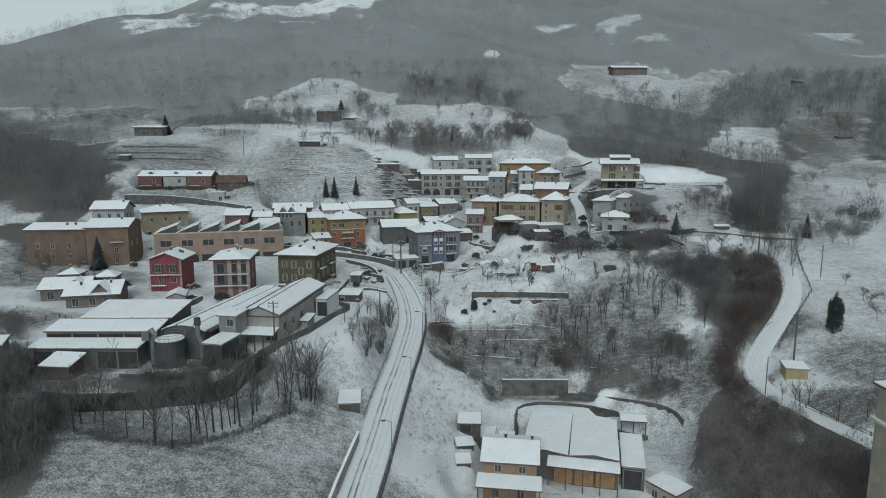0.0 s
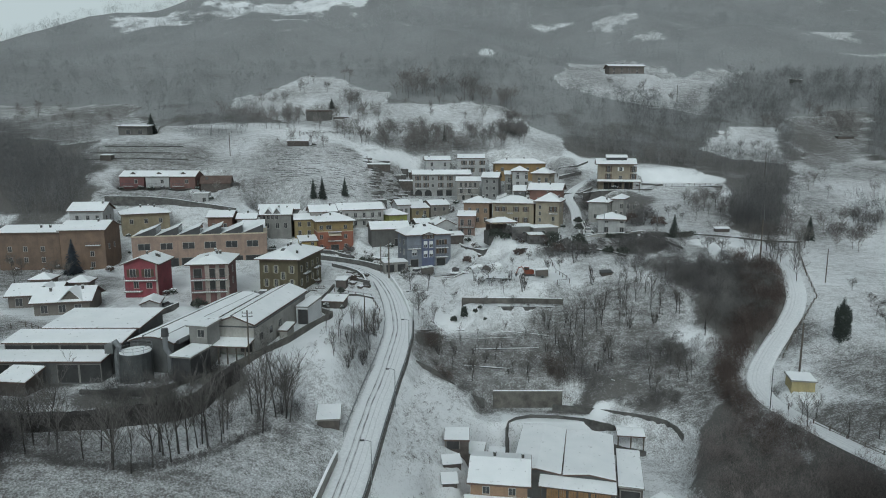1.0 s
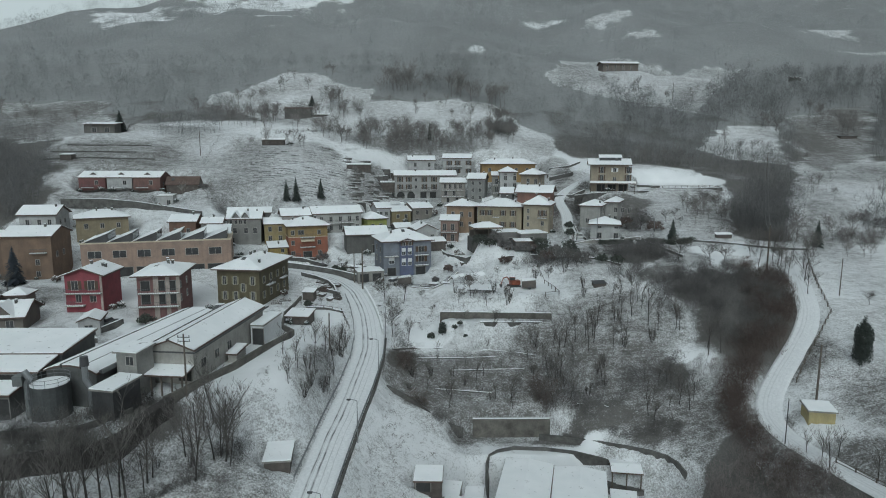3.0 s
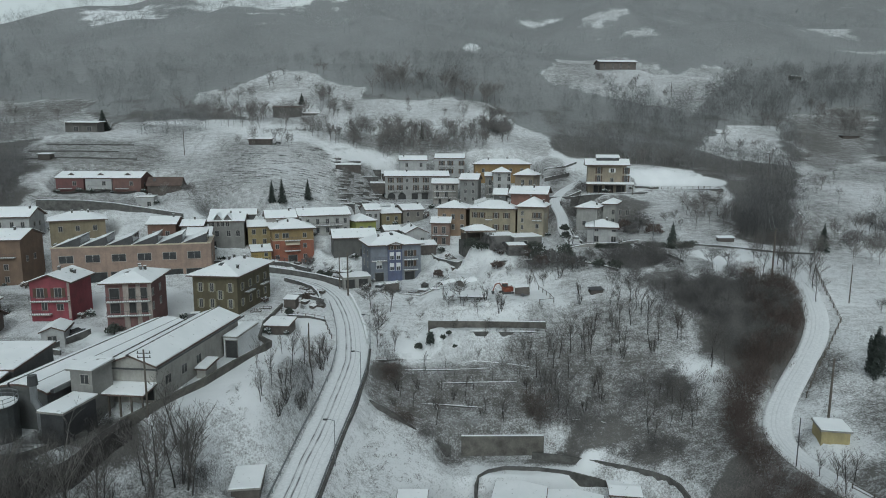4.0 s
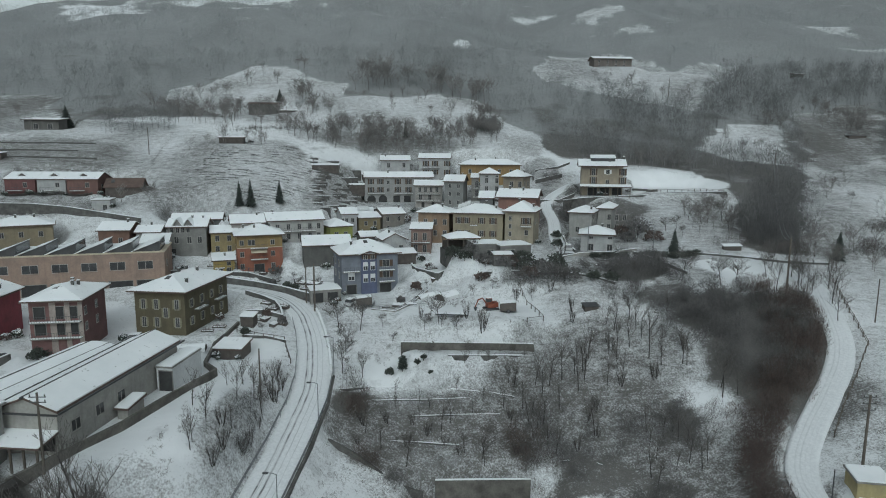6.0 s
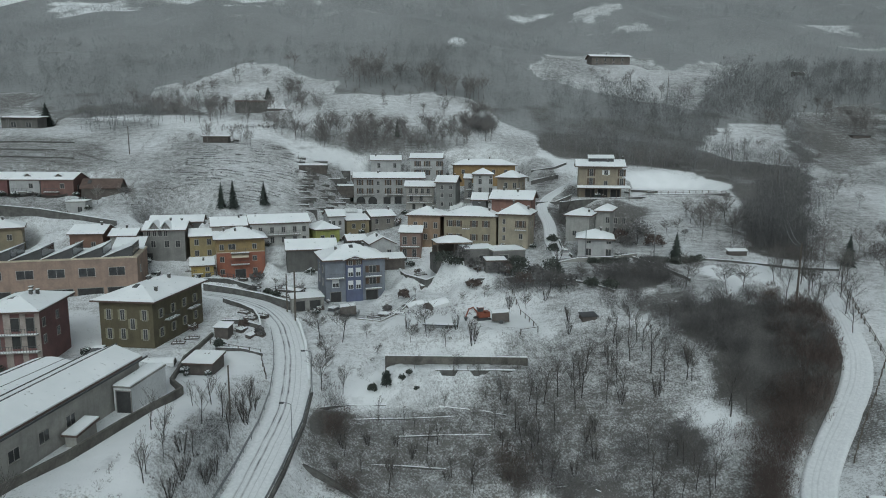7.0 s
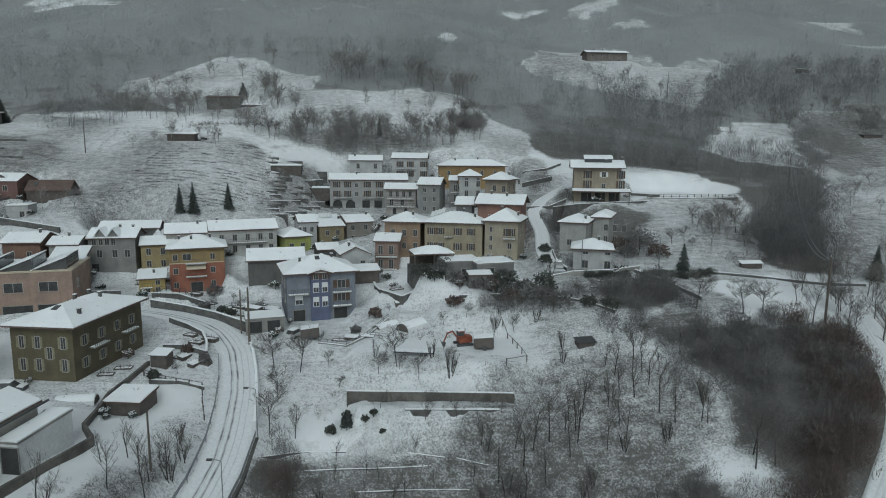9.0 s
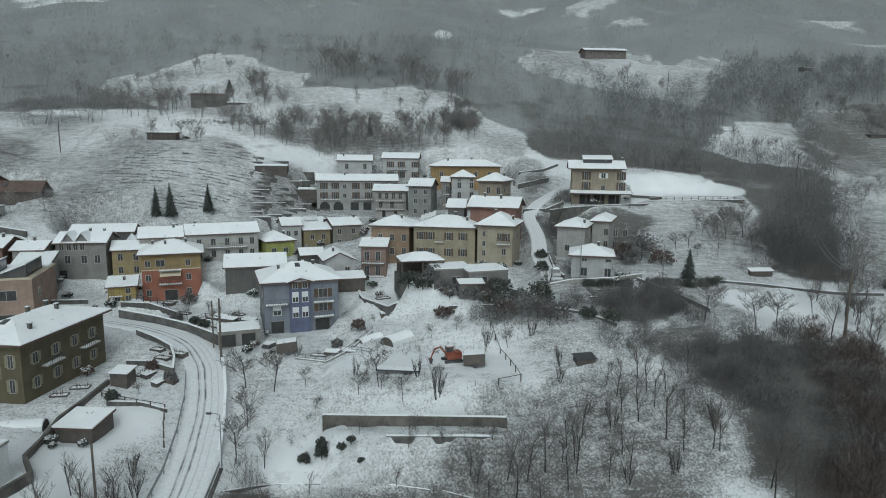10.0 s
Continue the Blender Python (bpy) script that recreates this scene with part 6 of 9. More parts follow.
wall_run("terrace_wall", "low dark timber and stone ledge below the long wall", on_ground([(15.6, 151.0), (22.0, 150.8), (28.6, 150.4)], 0.16, True), 0.8, 0.35, STONE)

for line in ([(-4.1, 145.0), (2.2, 148.7), (9.0, 149.0), (16.0, 148.9), (21.0, 147.6)], [(2.3, 145.6), (8.0, 146.6), (18.7, 146.8)], [(22.5, 147.4), (26.6, 145.6)],
             [(9.4, 143.6), (16.0, 143.9), (24.0, 143.0)], [(5.0, 138.4), (12.0, 139.0), (17.0, 138.6)], [(32.6, 134.3), (36.6, 135.2), (38.4, 132.9)]):
    wall_run("terrace_wall", "low dry-stone terrace wall with snow along its top", on_ground(line, 0.02, True), 0.5, 0.08, STONE)
for line in ([(-134, 252), (-122, 254), (-108, 256), (-96, 256)], [(-136, 260), (-122, 262), (-106, 264)], [(-134, 268), (-120, 271), (-104, 272)]):
    wall_run("terrace_wall", "low stone terrace wall on the hill field", on_ground(line, 0.45, True), 0.8, 0.3, STONE, snow=False)

# dark strip added in place of the shade on the bank's near side
wall_run("wall_bank", "dark strip standing for the field bank's shaded side", on_ground([(-4.2, 134.0), (2.0, 133.0), (8.1, 131.4), (11.2, 132.4)], 0.5, True), 1.0, 0.4, STONE, snow=False)
terrace_rng = random.Random(12)
for k in range(16):
    y = 238.0 + 2.05 * k
    x = -23.4 - 0.48 * k + terrace_rng.uniform(-1, 1)
    while x < -10.4 + 0.12 * k:
        run = terrace_rng.uniform(3.0, 7.5)
        yy = y + terrace_rng.uniform(-0.6, 0.6)
        wall_run("terrace_wall", "old dark stone terrace wall on the steep gardens", [(x, yy + 0.2, height(x + run / 2, yy) + 0.35), (x + run, yy, height(x + run / 2, yy) + 0.4)], 1.6, 0.3, STONE, snow=terrace_rng.random() < 0.4)
        x += run + terrace_rng.uniform(0.4, 2.5)
for line, up, label in (([(-22.9, 160.2), (-18.6, 160.6), (-14.6, 159.4)], 0.5, "low dark wall between two gardens"),
                        ([(-37.0, 196.6), (-31.0, 195.0), (-25.0, 192.6)], 1.0, "low garden wall before the ochre house"), ([(-12.0, 193.0), (-9.0, 187.0), (-8.6, 183.0)], 0.9, "garden wall beside the blue-grey house"),
                        ([(-62.0, 196.0), (-52.0, 197.4), (-44.0, 198.2)], 0.8, "low wall along the village yard"), ([(46.8, 203.0), (46.4, 197.0), (47.4, 192.4)], 0.8, "low wall along the steep lane"),
                        ([(60.6, 190.0), (64.0, 182.0), (67.0, 174.0)], 0.6, "tumbled wall down the meadow edge"), ([(-74.0, 139.0), (-66.0, 138.4), (-58.0, 138.0)], 0.9, "low wall behind the works"),
                        ([(-57.0, 146.4), (-60.6, 140.6), (-62.0, 137.6)], 0.9, "sloping ramp wall below the brick-red house"), ([(-45.4, 147.6), (-50.0, 141.0), (-54.0, 137.0)], 0.9, "sloping ramp wall behind the works hall"),
                        ([(78.0, 246.0), (84.0, 240.0), (80.0, 237.0)], 0.7, "stone edge of the terrace beside the tan house"), ([(46.0, 232.0), (52.0, 234.0), (57.0, 235.6)], 0.9, "garden wall before the tan house"), ([(47.6, 250.5), (51.4, 251.8), (56.8, 254.0)], 1.3, "retaining wall beside the tan house"), ([(49.4, 261.5), (57.0, 262.1), (62.0, 266.0)], 0.7, "low wall along the wood edge")):
    wall_run("garden_wall", label, on_ground(line, up), 0.9, 0.24, STONE)


# ---- hedges and fences ----
def guard_rail(pts, label):
    root = base("guard_rail", label, "guard rail", pose(*pts[0][:2], 0))
    ox, oy = pts[0][:2]
    for dz in (0.45, 0.75):
        part("beam", tube([(x - ox, y - oy, z + dz) for x, y, z in pts], 0.07, 4), METAL, root)
    for (x0, y0, z0), (x1, y1, z1) in zip(pts, pts[1:]):
        n = max(1, int(math.hypot(x1 - x0, y1 - y0) / 3))
        for k in range(n):
            t = k / n
            x, y, z = x0 + t * (x1 - x0) - ox, y0 + t * (y1 - y0) - oy, z0 + t * (z1 - z0)
            part("post", fitting(("rail_post",), lambda: box(-0.05, 0.05, -0.05, 0.05, -0.6, 0.85), METAL), None, root, "", pose(x, y, z))
    return root


def beside(line, off, y0, y1):
    out = []
    for (xa, ya, za), (xb, yb, _) in zip(line, line[1:]):
        d = Vector((xb - xa, yb - ya)).normalized()
        if y0 <= ya <= y1:
            out.append((xa + d.y * off, ya - d.x * off, za + 0.1))
    return out


guard_rail(beside(MAIN_ROAD, 3.15, 60, 150), "galvanised guard rail along the snowed road")
guard_rail(beside(MAIN_ROAD, -3.2, 103, 176), "galvanised guard rail on the uphill road edge")
wall_run("wall_road_bank", "dark retaining wall under the road edge", [(x, y, z - 0.06) for x, y, z in beside(MAIN_ROAD, 3.3, 60, 150)], 2.2, 0.4, STONE, snow=False)


def fence(pts, label, high=1.1, gap=2.2, rails=(0.5, 0.95), mat=WOOD):
    root = base("fence", label, "fence", pose(*pts[0], 0))
    ox, oy = pts[0]
    posts = []
    for (x0, y0), (x1, y1) in zip(pts, pts[1:]):
        n = max(1, int(math.hypot(x1 - x0, y1 - y0) / gap))
        posts += [(x0 + (x1 - x0) * k / n, y0 + (y1 - y0) * k / n) for k in range(n)]
    posts.append(pts[-1])
    tops = [(x - ox, y - oy, height(x, y)) for x, y in posts]
    for x, y, z in tops:
        part("post", fitting(("fence_post", high, mat.name), lambda: box(-0.07, 0.07, -0.07, 0.07, -0.5, high), mat), None, root, "", pose(x, y, z))
    for r in rails:
        part("rail", tube([(x, y, z + r) for x, y, z in tops], 0.05, 4), mat, root)
    return root


fence([(0.4, 172.9), (5.3, 171.5), (8.6, 174.8), (12.0, 180.2)], "low garden fence on a concrete kerb", 0.9, 1.4, (0.4, 0.85), METAL)
fence([(9.1, 174.4), (12.3, 172.8), (14.0, 175.8)], "low garden fence on a concrete kerb", 0.9, 1.4, (0.4, 0.85), METAL)
fence([(0.4, 172.9), (0.6, 177.4)], "low garden fence on a concrete kerb", 0.9, 1.4, (0.4, 0.85), METAL)
fence([(64.6, 107.0), (68.0, 99.0), (72.0, 92.0), (77.0, 84.0)], "wooden rail fence along the lower lane")
fence([(70.4, 128.0), (74.0, 132.0), (80.0, 138.0), (86.4, 145.0), (89.6, 155.0), (96.0, 170.0)], "thin post fence along the lane")
fence([(79.4, 236.4), (90.0, 235.6), (104.0, 237.0)], "pale wooden fence on the meadow edge", 1.0, 2.0)
fence([(-92.0, 133.0), (-84.0, 134.6), (-78.0, 131.4)], "dark wooden fence below the bungalow")
fence([(30.6, 158.0), (34.0, 160.0), (33.0, 168.0), (31.6, 176.0)], "old post fence across the slope", 1.0, 2.4, (0.9,), DARKWOOD)
fence([(-24.4, 162.0), (-19.0, 160.4), (-14.9, 159.6), (-13.6, 155.6), (-12.2, 152.0)], "garden fence by the sheds", 1.0, 1.8, (0.5, 0.95), DARKWOOD)


# ---- poles, lamps and wires ----
def utility_pole(x, y, high, label, mat=WOOD, arms=(0.6,), r=0.16, z=None):
    root = base("utility_pole", label, "utility pole", pose(x, y, height(x, y) if z is None else z))
    part("shaft", tube([(0, 0, -1), (0, 0, high)], r, 8, 0.7), mat, root)
    for a in arms:
        part("crossarm", tube([(-0.9, 0, high - a), (0.9, 0, high - a)], 0.06, 5), DARKMETAL, root)
        for u in (-0.8, 0, 0.8):
            part("insulator", tube([(u, 0, high - a), (u, 0, high - a + 0.3)], 0.06, 6), STONE, root)
    return root


utility_pole(-11.8, 175.0, 10.4, "tall brown wooden utility pole by the road bend", arms=(), r=0.22)
utility_pole(-14.4, 179.6, 8.2, "thin wooden pole beside the garages", arms=())
utility_pole(-30.3, 110.0, 9.4, "wooden power pole with a crossarm at the works", arms=(0.5, 1.1))
utility_pole(69.9, 121.2, 10.2, "wooden power pole with three crossarms by the lane", arms=(0.3, 1.2, 2.1), r=0.2)
utility_pole(60.4, 113.0, 7.6, "slim lamp pole at the lane bend", DARKMETAL, (), 0.09)
utility_pole(-82.0, 263.4, 9.0, "lone wooden pole on the hill field", arms=())
utility_pole(64.7, 188.3, 7.0, "thin grey pole below the villa", METAL, (), 0.1)
utility_pole(92.4, 152.0, 8.0, "thin wooden pole by the lane", arms=(), r=0.12)
utility_pole(132.0, 362.0, 9.0, "far wooden pole on the high meadow", arms=())
utility_pole(126.9, 251.3, 9.4, "wooden power pole on the slope behind the copse", arms=(0.4,))
utility_pole(82.7, 163.8, 10.6, "tall wooden power pole above the thicket", arms=(0.4,), r=0.22)
utility_pole(50.6, 193.0, 7.5, "grey service pole in front of the white villa", METAL, (), 0.12)
utility_pole(-14.2, 139.0, 7.5, "dark wooden pole on the road bank", arms=())


def wires(a, b, sag, n=24):
    for off in (-0.5, 0.5):
        pts = []
        for k in range(n + 1):
            t = k / n
            p = Vector(a).lerp(Vector(b), t)
            pts.append((p.x + off, p.y, p.z - sag * 4 * t * (1 - t)))
        w = tagged(new("power_wire", mesh_of("power_wire", tube(pts, 0.045, 4), METAL)), "sagging power wire between two poles", "wire", "power wires")
    return w


wires((82.7, 163.8, height(82.7, 163.8) + 10.2), (126.9, 251.3, height(126.9, 251.3) + 9.0), 7.0)


def street_lamp(x, y, z):
    root = base("street_lamp", "slim grey street lamp with a short arm", "street lamp", pose(x, y, z), "lamps along the road")
    part("post", tube([(0, 0, -0.5), (0, 0, 6.4)], 0.085, 8, 0.6), METAL, root)
    part("arm", tube([(0, 0, 6.35), (-0.5, 0, 6.55), (-1.0, 0, 6.6)], 0.05, 6), METAL, root)
    part("lantern", join(box(-1.6, -0.95, -0.14, 0.14, 6.52, 6.66), box(-1.5, -1.0, -0.1, 0.1, 6.46, 6.52)), DARKMETAL, root)
    return root


lamp = street_lamp(-8.0, 93.0, 12.0)
for x, y, z in ((-6.0, 114.0, 15.3), (-4.5, 134.5, 18.7), (-4.2, 149.0, 21.4)):
    copy_thing(lamp, pose(x, y, z))


# ---- yard things ----
def half_tunnel(x, y, z, yaw, length, r, label):
    root = base("polytunnel", label, "polytunnel", pose(x, y, z, 0, 0, yaw))
    n = 12
    arc = [(r * math.cos(math.pi * k / n), r * 0.95 * math.sin(math.pi * k / n)) for k in range(n + 1)]
    vs = [(a, 0, b) for a, b in arc] + [(a, length, b) for a, b in arc]
    m = n + 1
    part("cover", slab(vs, [(k, k + m, k + m + 1, k + 1) for k in range(n)], -0.03, 0.0), WHITEPANEL, root)
    part("end_wall", (vs[:m], [tuple(range(m))[::-1]]), DARKWOOD, root)
    part("end_wall", (vs[m:], [tuple(range(m))]), DARKWOOD, root)
    top = [(a * 0.99, t, b + 0.02) for t in (0.1, length - 0.1) for a, b in arc[2:-2]]
    q = len(arc) - 4
    part("snow", slab(top, [(k, k + q, k + q + 1, k + 1) for k in range(q - 1)], 0.0, 0.14), SNOW, root)
    return root


half_tunnel(14.6, 176.0, 27.75, -41, 5.4, 1.5, "arched polytunnel with snow along its back")
half_tunnel(9.9, 177.2, 27.5, -42, 5.0, 1.1, "low arched tunnel covered by snow")
half_tunnel(-27.6, 154.0, 24.1, 99, 5.2, 1.15, "snowed round tank shelter by the shed")


def excavator(x, y, z, yaw):
    root = base("excavator", "small orange excavator parked in the snow", "excavator", pose(x, y, z, 0, 0, yaw))
    red = rough_mat("orange_paint", (0.27, 0.085, 0.05), 0.5, 5, 0.8, 0.3)
    for s in (-0.85, 0.85):
        part("track", join(box(-1.2, 1.2, s - 0.2, s + 0.2, 0.08, 0.5), tube([(-1.2, s - 0.2, 0.29), (-1.2, s + 0.2, 0.29)], 0.24, 10), tube([(1.2, s - 0.2, 0.29), (1.2, s + 0.2, 0.29)], 0.24, 10)), DARKMETAL, root)
    part("body", join(box(-1.3, 0.9, -0.8, 0.8, 0.6, 1.35), box(-1.3, -0.4, -0.75, 0.75, 1.35, 1.6)), red, root)
    cab = part("cab", box(-0.2, 0.85, -0.75, 0.1, 1.35, 2.4), red, root)
    part("pane", box(-0.1, 0.88, -0.78, 0.13, 1.6, 2.25), GLASS, cab)
    part("snow", box(-0.22, 0.87, -0.77, 0.12, 2.41, 2.5), SNOW, cab)
    arm = part("boom", tube([(0.8, 0.35, 1.1), (2.0, 0.35, 2.6), (3.0, 0.35, 2.3)], 0.16, 6), red, root)
    part("stick", tube([(2.9, 0.35, 2.3), (3.5, 0.35, 0.9)], 0.12, 6), red, arm)
    part("bucket", ([(3.2, 0.0, 0.9), (3.8, 0.0, 0.9), (3.5, 0.0, 0.1), (3.2, 0.7, 0.9), (3.8, 0.7, 0.9), (3.5, 0.7, 0.1)], [(0, 1, 2), (5, 4, 3), (0, 2, 5, 3), (2, 1, 4, 5), (1, 0, 3, 4)]), DARKMETAL, arm)


excavator(24.8, 167.6, 27.9, 196)


def covered_cart(x, y, z, yaw, label):
    root = base("covered_trailer", label, "trailer", pose(x, y, z, 0, 0, yaw))
    part("body", ([(-1.6, -1.0, 0.4), (1.6, -1.0, 0.4), (1.6, 1.0, 0.4), (-1.6, 1.0, 0.4), (-1.7, -1.1, 1.9), (1.5, -1.1, 2.2), (1.5, 1.1, 2.2), (-1.7, 1.1, 1.9)], [(0, 3, 2, 1), (4, 5, 6, 7), (0, 1, 5, 4), (1, 2, 6, 5), (2, 3, 7, 6), (3, 0, 4, 7)]), DARKWOOD, root)
    part("snow", slab([(-1.65, -1.05, 1.9), (1.45, -1.05, 2.2), (1.45, 1.05, 2.2), (-1.65, 1.05, 1.9)], [(0, 1, 2, 3)], 0.004, 0.16), SNOW, root)
    for s in (-1.05, 1.05):
        part("wheel", tube([(0.1, s - 0.12, 0.38), (0.1, s + 0.12, 0.38)], 0.38, 14), DARKMETAL, root)
    part("drawbar", tube([(-1.6, 0, 0.5), (-2.9, 0, 0.35)], 0.06, 5), DARKMETAL, root)


covered_cart(28.0, 165.4, 28.0, -6, "dark covered trailer with snow on top")
covered_cart(-1.4, 175.6, 26.7, 10, "dark open trailer loaded beside the blue house")


def parked_car(x, y, z, yaw, paint, label):
    root = base("car", label, "car", pose(x, y, z, 0, 0, yaw), "parked cars")
    body = part("body", ([(-2.0, -0.82, 0.28), (2.0, -0.82, 0.28), (2.0, 0.82, 0.28), (-2.0, 0.82, 0.28), (-2.05, -0.82, 0.8), (2.0, -0.8, 0.72), (2.0, 0.8, 0.72), (-2.05, 0.82, 0.8), (-1.0, -0.8, 0.9), (1.2, -0.8, 0.9), (1.2, 0.8, 0.9), (-1.0, 0.8, 0.9)],
                         [(0, 3, 2, 1), (0, 1, 5, 9, 8, 4), (2, 3, 7, 11, 10, 6), (1, 2, 6, 5), (3, 0, 4, 7), (4, 8, 11, 7), (5, 6, 10, 9), (8, 9, 10, 11)]), paint, root)
    part("cabin", ([(-1.7, -0.76, 0.88), (0.95, -0.76, 0.88), (0.95, 0.76, 0.88), (-1.7, 0.76, 0.88), (-1.4, -0.62, 1.45), (0.3, -0.62, 1.45), (0.3, 0.62, 1.45), (-1.4, 0.62, 1.45)], [(4, 5, 6, 7), (0, 1, 5, 4), (1, 2, 6, 5), (2, 3, 7, 6), (3, 0, 4, 7)]), GLASS, body, "dark cabin windows")
    part("snow", join(slab([(-1.4, -0.6, 1.46), (0.3, -0.6, 1.46), (0.3, 0.6, 1.46), (-1.4, 0.6, 1.46)], [(0, 1, 2, 3)], 0, 0.14), slab([(1.1, -0.7, 0.86), (1.95, -0.7, 0.76), (1.95, 0.7, 0.76), (1.1, 0.7, 0.86)], [(0, 1, 2, 3)], 0, 0.1)), SNOW, body, "snow on roof and bonnet")
    for wx in (-1.25, 1.25):
        for s in (-0.8, 0.8):
            wheel = part("wheel", fitting(("wheel",), lambda: tube([(0, -0.1, 0), (0, 0.1, 0)], 0.31, 14), DARKMETAL), None, root, "", pose(wx, s, 0.31))
            part("rim", fitting(("rim",), lambda: tube([(0, -0.11, 0), (0, 0.11, 0)], 0.17, 10), METAL), None, wheel)
    return root


PAINT_W = rough_mat("white_car_paint", (0.62, 0.62, 0.62), 0.35, 4, 0.5, 0.1, 0.002)
PAINT_G = rough_mat("grey_car_paint", (0.10, 0.105, 0.11), 0.35, 4, 0.5, 0.1, 0.002)
parked_car(-4.2, 176.8, 26.7, 66, PAINT_W, "white car with snow on its roof")
parked_car(-54.6, 205.6, 31.8, 20, PAINT_G, "grey car under snow in front of the old house")
parked_car(-39.6, 154.6, 25.5, 4, PAINT_G, "dark car under snow beside the olive house")

# flat bed trailer
bed = base("flat_trailer", "long dark flat trailer lying in the snow", "trailer", pose(16.8, 164.0, 27.35, 0, 0, -8))
part("deck", box(-3.2, 3.2, -0.7, 0.7, 0.55, 0.75), DARKMETAL, bed)
part("snow", box(-3.15, 3.15, -0.65, 0.65, 0.754, 0.85), SNOW, bed)
for s in (-0.6, 0.6):
    part("wheel", tube([(1.2, s - 0.1, 0.3), (1.2, s + 0.1, 0.3)], 0.3, 12), DARKMETAL, bed)
    part("wheel", tube([(1.9, s - 0.1, 0.3), (1.9, s + 0.1, 0.3)], 0.3, 12), DARKMETAL, bed)


def open_shelter(name, label, left, right, depth, ground_z, eave, rise):
    (x0, y0), (x1, y1) = left, right
    yaw = math.degrees(math.atan2(y1 - y0, x1 - x0))
    w = math.hypot(x1 - x0, y1 - y0)
    root = base(name, label, name.replace("_", " "), pose(x0, y0, ground_z, 0, 0, yaw))
    h = eave - ground_z
    v, f = roof_sheet("hip" if rise > 0.5 else "gable_x", w, depth, 0.0, h, rise)
    roof = part("roof", slab(v, f, -0.2, 0), TILE, root)
    part("snow", slab(grown(v, w, depth, -0.06), f, 0.004, 0.16), SNOW, roof)
    for a in (0.3, w / 2, w - 0.3):
        for b in (0.3, depth - 0.3):
            part("post", box(a - 0.11, a + 0.11, b - 0.11, b + 0.11, -0.1, h - 0.1), WOOD, root)
    part("plinth", box(-0.2, w + 0.2, -0.2, depth + 0.2, -4.0, -0.02), STONE, root, "dark stone plinth")
    part("back_panel", box(0.3, w - 0.3, depth - 0.36, depth - 0.28, 0, h * 0.6), DARKWOOD, root)
    return root


open_shelter("gazebo", "open garden shelter with a snowed hip roof", (16.6, 190.0), (24.8, 191.6), 6.0, 36.4, 39.2, 1.2)
open_shelter("gazebo", "open farm shelter with a snowed roof", (35.4, 119.4), (40.6, 118.6), 4.6, 3.8, 6.8, 0.4)


def hut(x, y, w, d, h, yaw, label, snow=True):
    z = height(x, y)
    root = base("hut", label, "hut", pose(x, y, z, 0, 0, yaw))
    part("wall", box(0, w, 0, d, -2.2, h), DARKWOOD, root)
    roof = part("roof", slab([(-0.2, -0.2, h), (w + 0.2, -0.2, h), (w + 0.2, d + 0.2, h + 0.4), (-0.2, d + 0.2, h + 0.4)], [(0, 1, 2, 3)], -0.1, 0), DARKMETAL, root)
    if snow:
        part("snow", slab([(-0.18, -0.18, h), (w + 0.18, -0.18, h), (w + 0.18, d + 0.18, h + 0.4), (-0.18, d + 0.18, h + 0.4)], [(0, 1, 2, 3)], 0.004, 0.13), SNOW, roof)
    return root


hut(83.0, 191.4, 4.4, 1.0, 0.9, 4, "low dark shed at the foot of the copse")
hut(193.0, 314.0, 8.0, 3.0, 1.3, 4, "dark barn among the trees of the high slope", False)
hut(42.8, 163.2, 2.8, 1.6, 1.1, 10, "tiny dark hut among the slope trees", False)
hut(-14.0, 258.0, 5.4, 2.0, 1.6, 6, "low dark shed on the old terraces")
hut(-27.0, 262.0, 9.0, 2.2, 1.5, 4, "long low shed on the old terraces")
hut(-11.0, 271.0, 3.2, 2.0, 1.6, 6, "tiny shed with a snowed roof below the wood")
hut(-128.0, 252.0, 4.0, 3.0, 2.0, 0, "small dark hut on the western slope")
hut(-24.6, 165.0, 2.6, 2.2, 1.9, -8, "small dark garden shed by the olive house")
hut(2.6, 106.6, 3.0, 2.4, 0.7, 8, "small dark animal hut below the road bank")
hut(2.4, 102.0, 2.4, 2.6, 0.6, 4, "low dark hut beside the farmhouse")
hut(-33.6, 141.6, 4.2, 3.0, 1.8, 0, "low grey hut beside the garden wall")


def cold_frame(x, y, z, yaw, w, d):
    root = base("cold_frame", "low timber cold frame covered by snow", "cold frame", pose(x, y, z, 0, 0, yaw), "garden cold frames")
    part("box", join(box(0, w, 0, 0.08, -0.3, 0.5), box(0, w, d - 0.08, d, -0.3, 0.7), box(0, 0.08, 0.08, d - 0.08, -0.3, 0.55), box(w - 0.08, w, 0.08, d - 0.08, -0.3, 0.55)), DARKWOOD, root)
    lid = part("lid", slab([(-0.05, -0.05, 0.5), (w + 0.05, -0.05, 0.5), (w + 0.05, d + 0.05, 0.72), (-0.05, d + 0.05, 0.72)], [(0, 1, 2, 3)], 0, 0.05), GLASS, root, "glazed lid")
    part("snow", slab([(0, 0, 0.56), (w, 0, 0.56), (w, d, 0.78), (0, d, 0.78)], [(0, 1, 2, 3)], 0, 0.1), SNOW, lid)
    return root


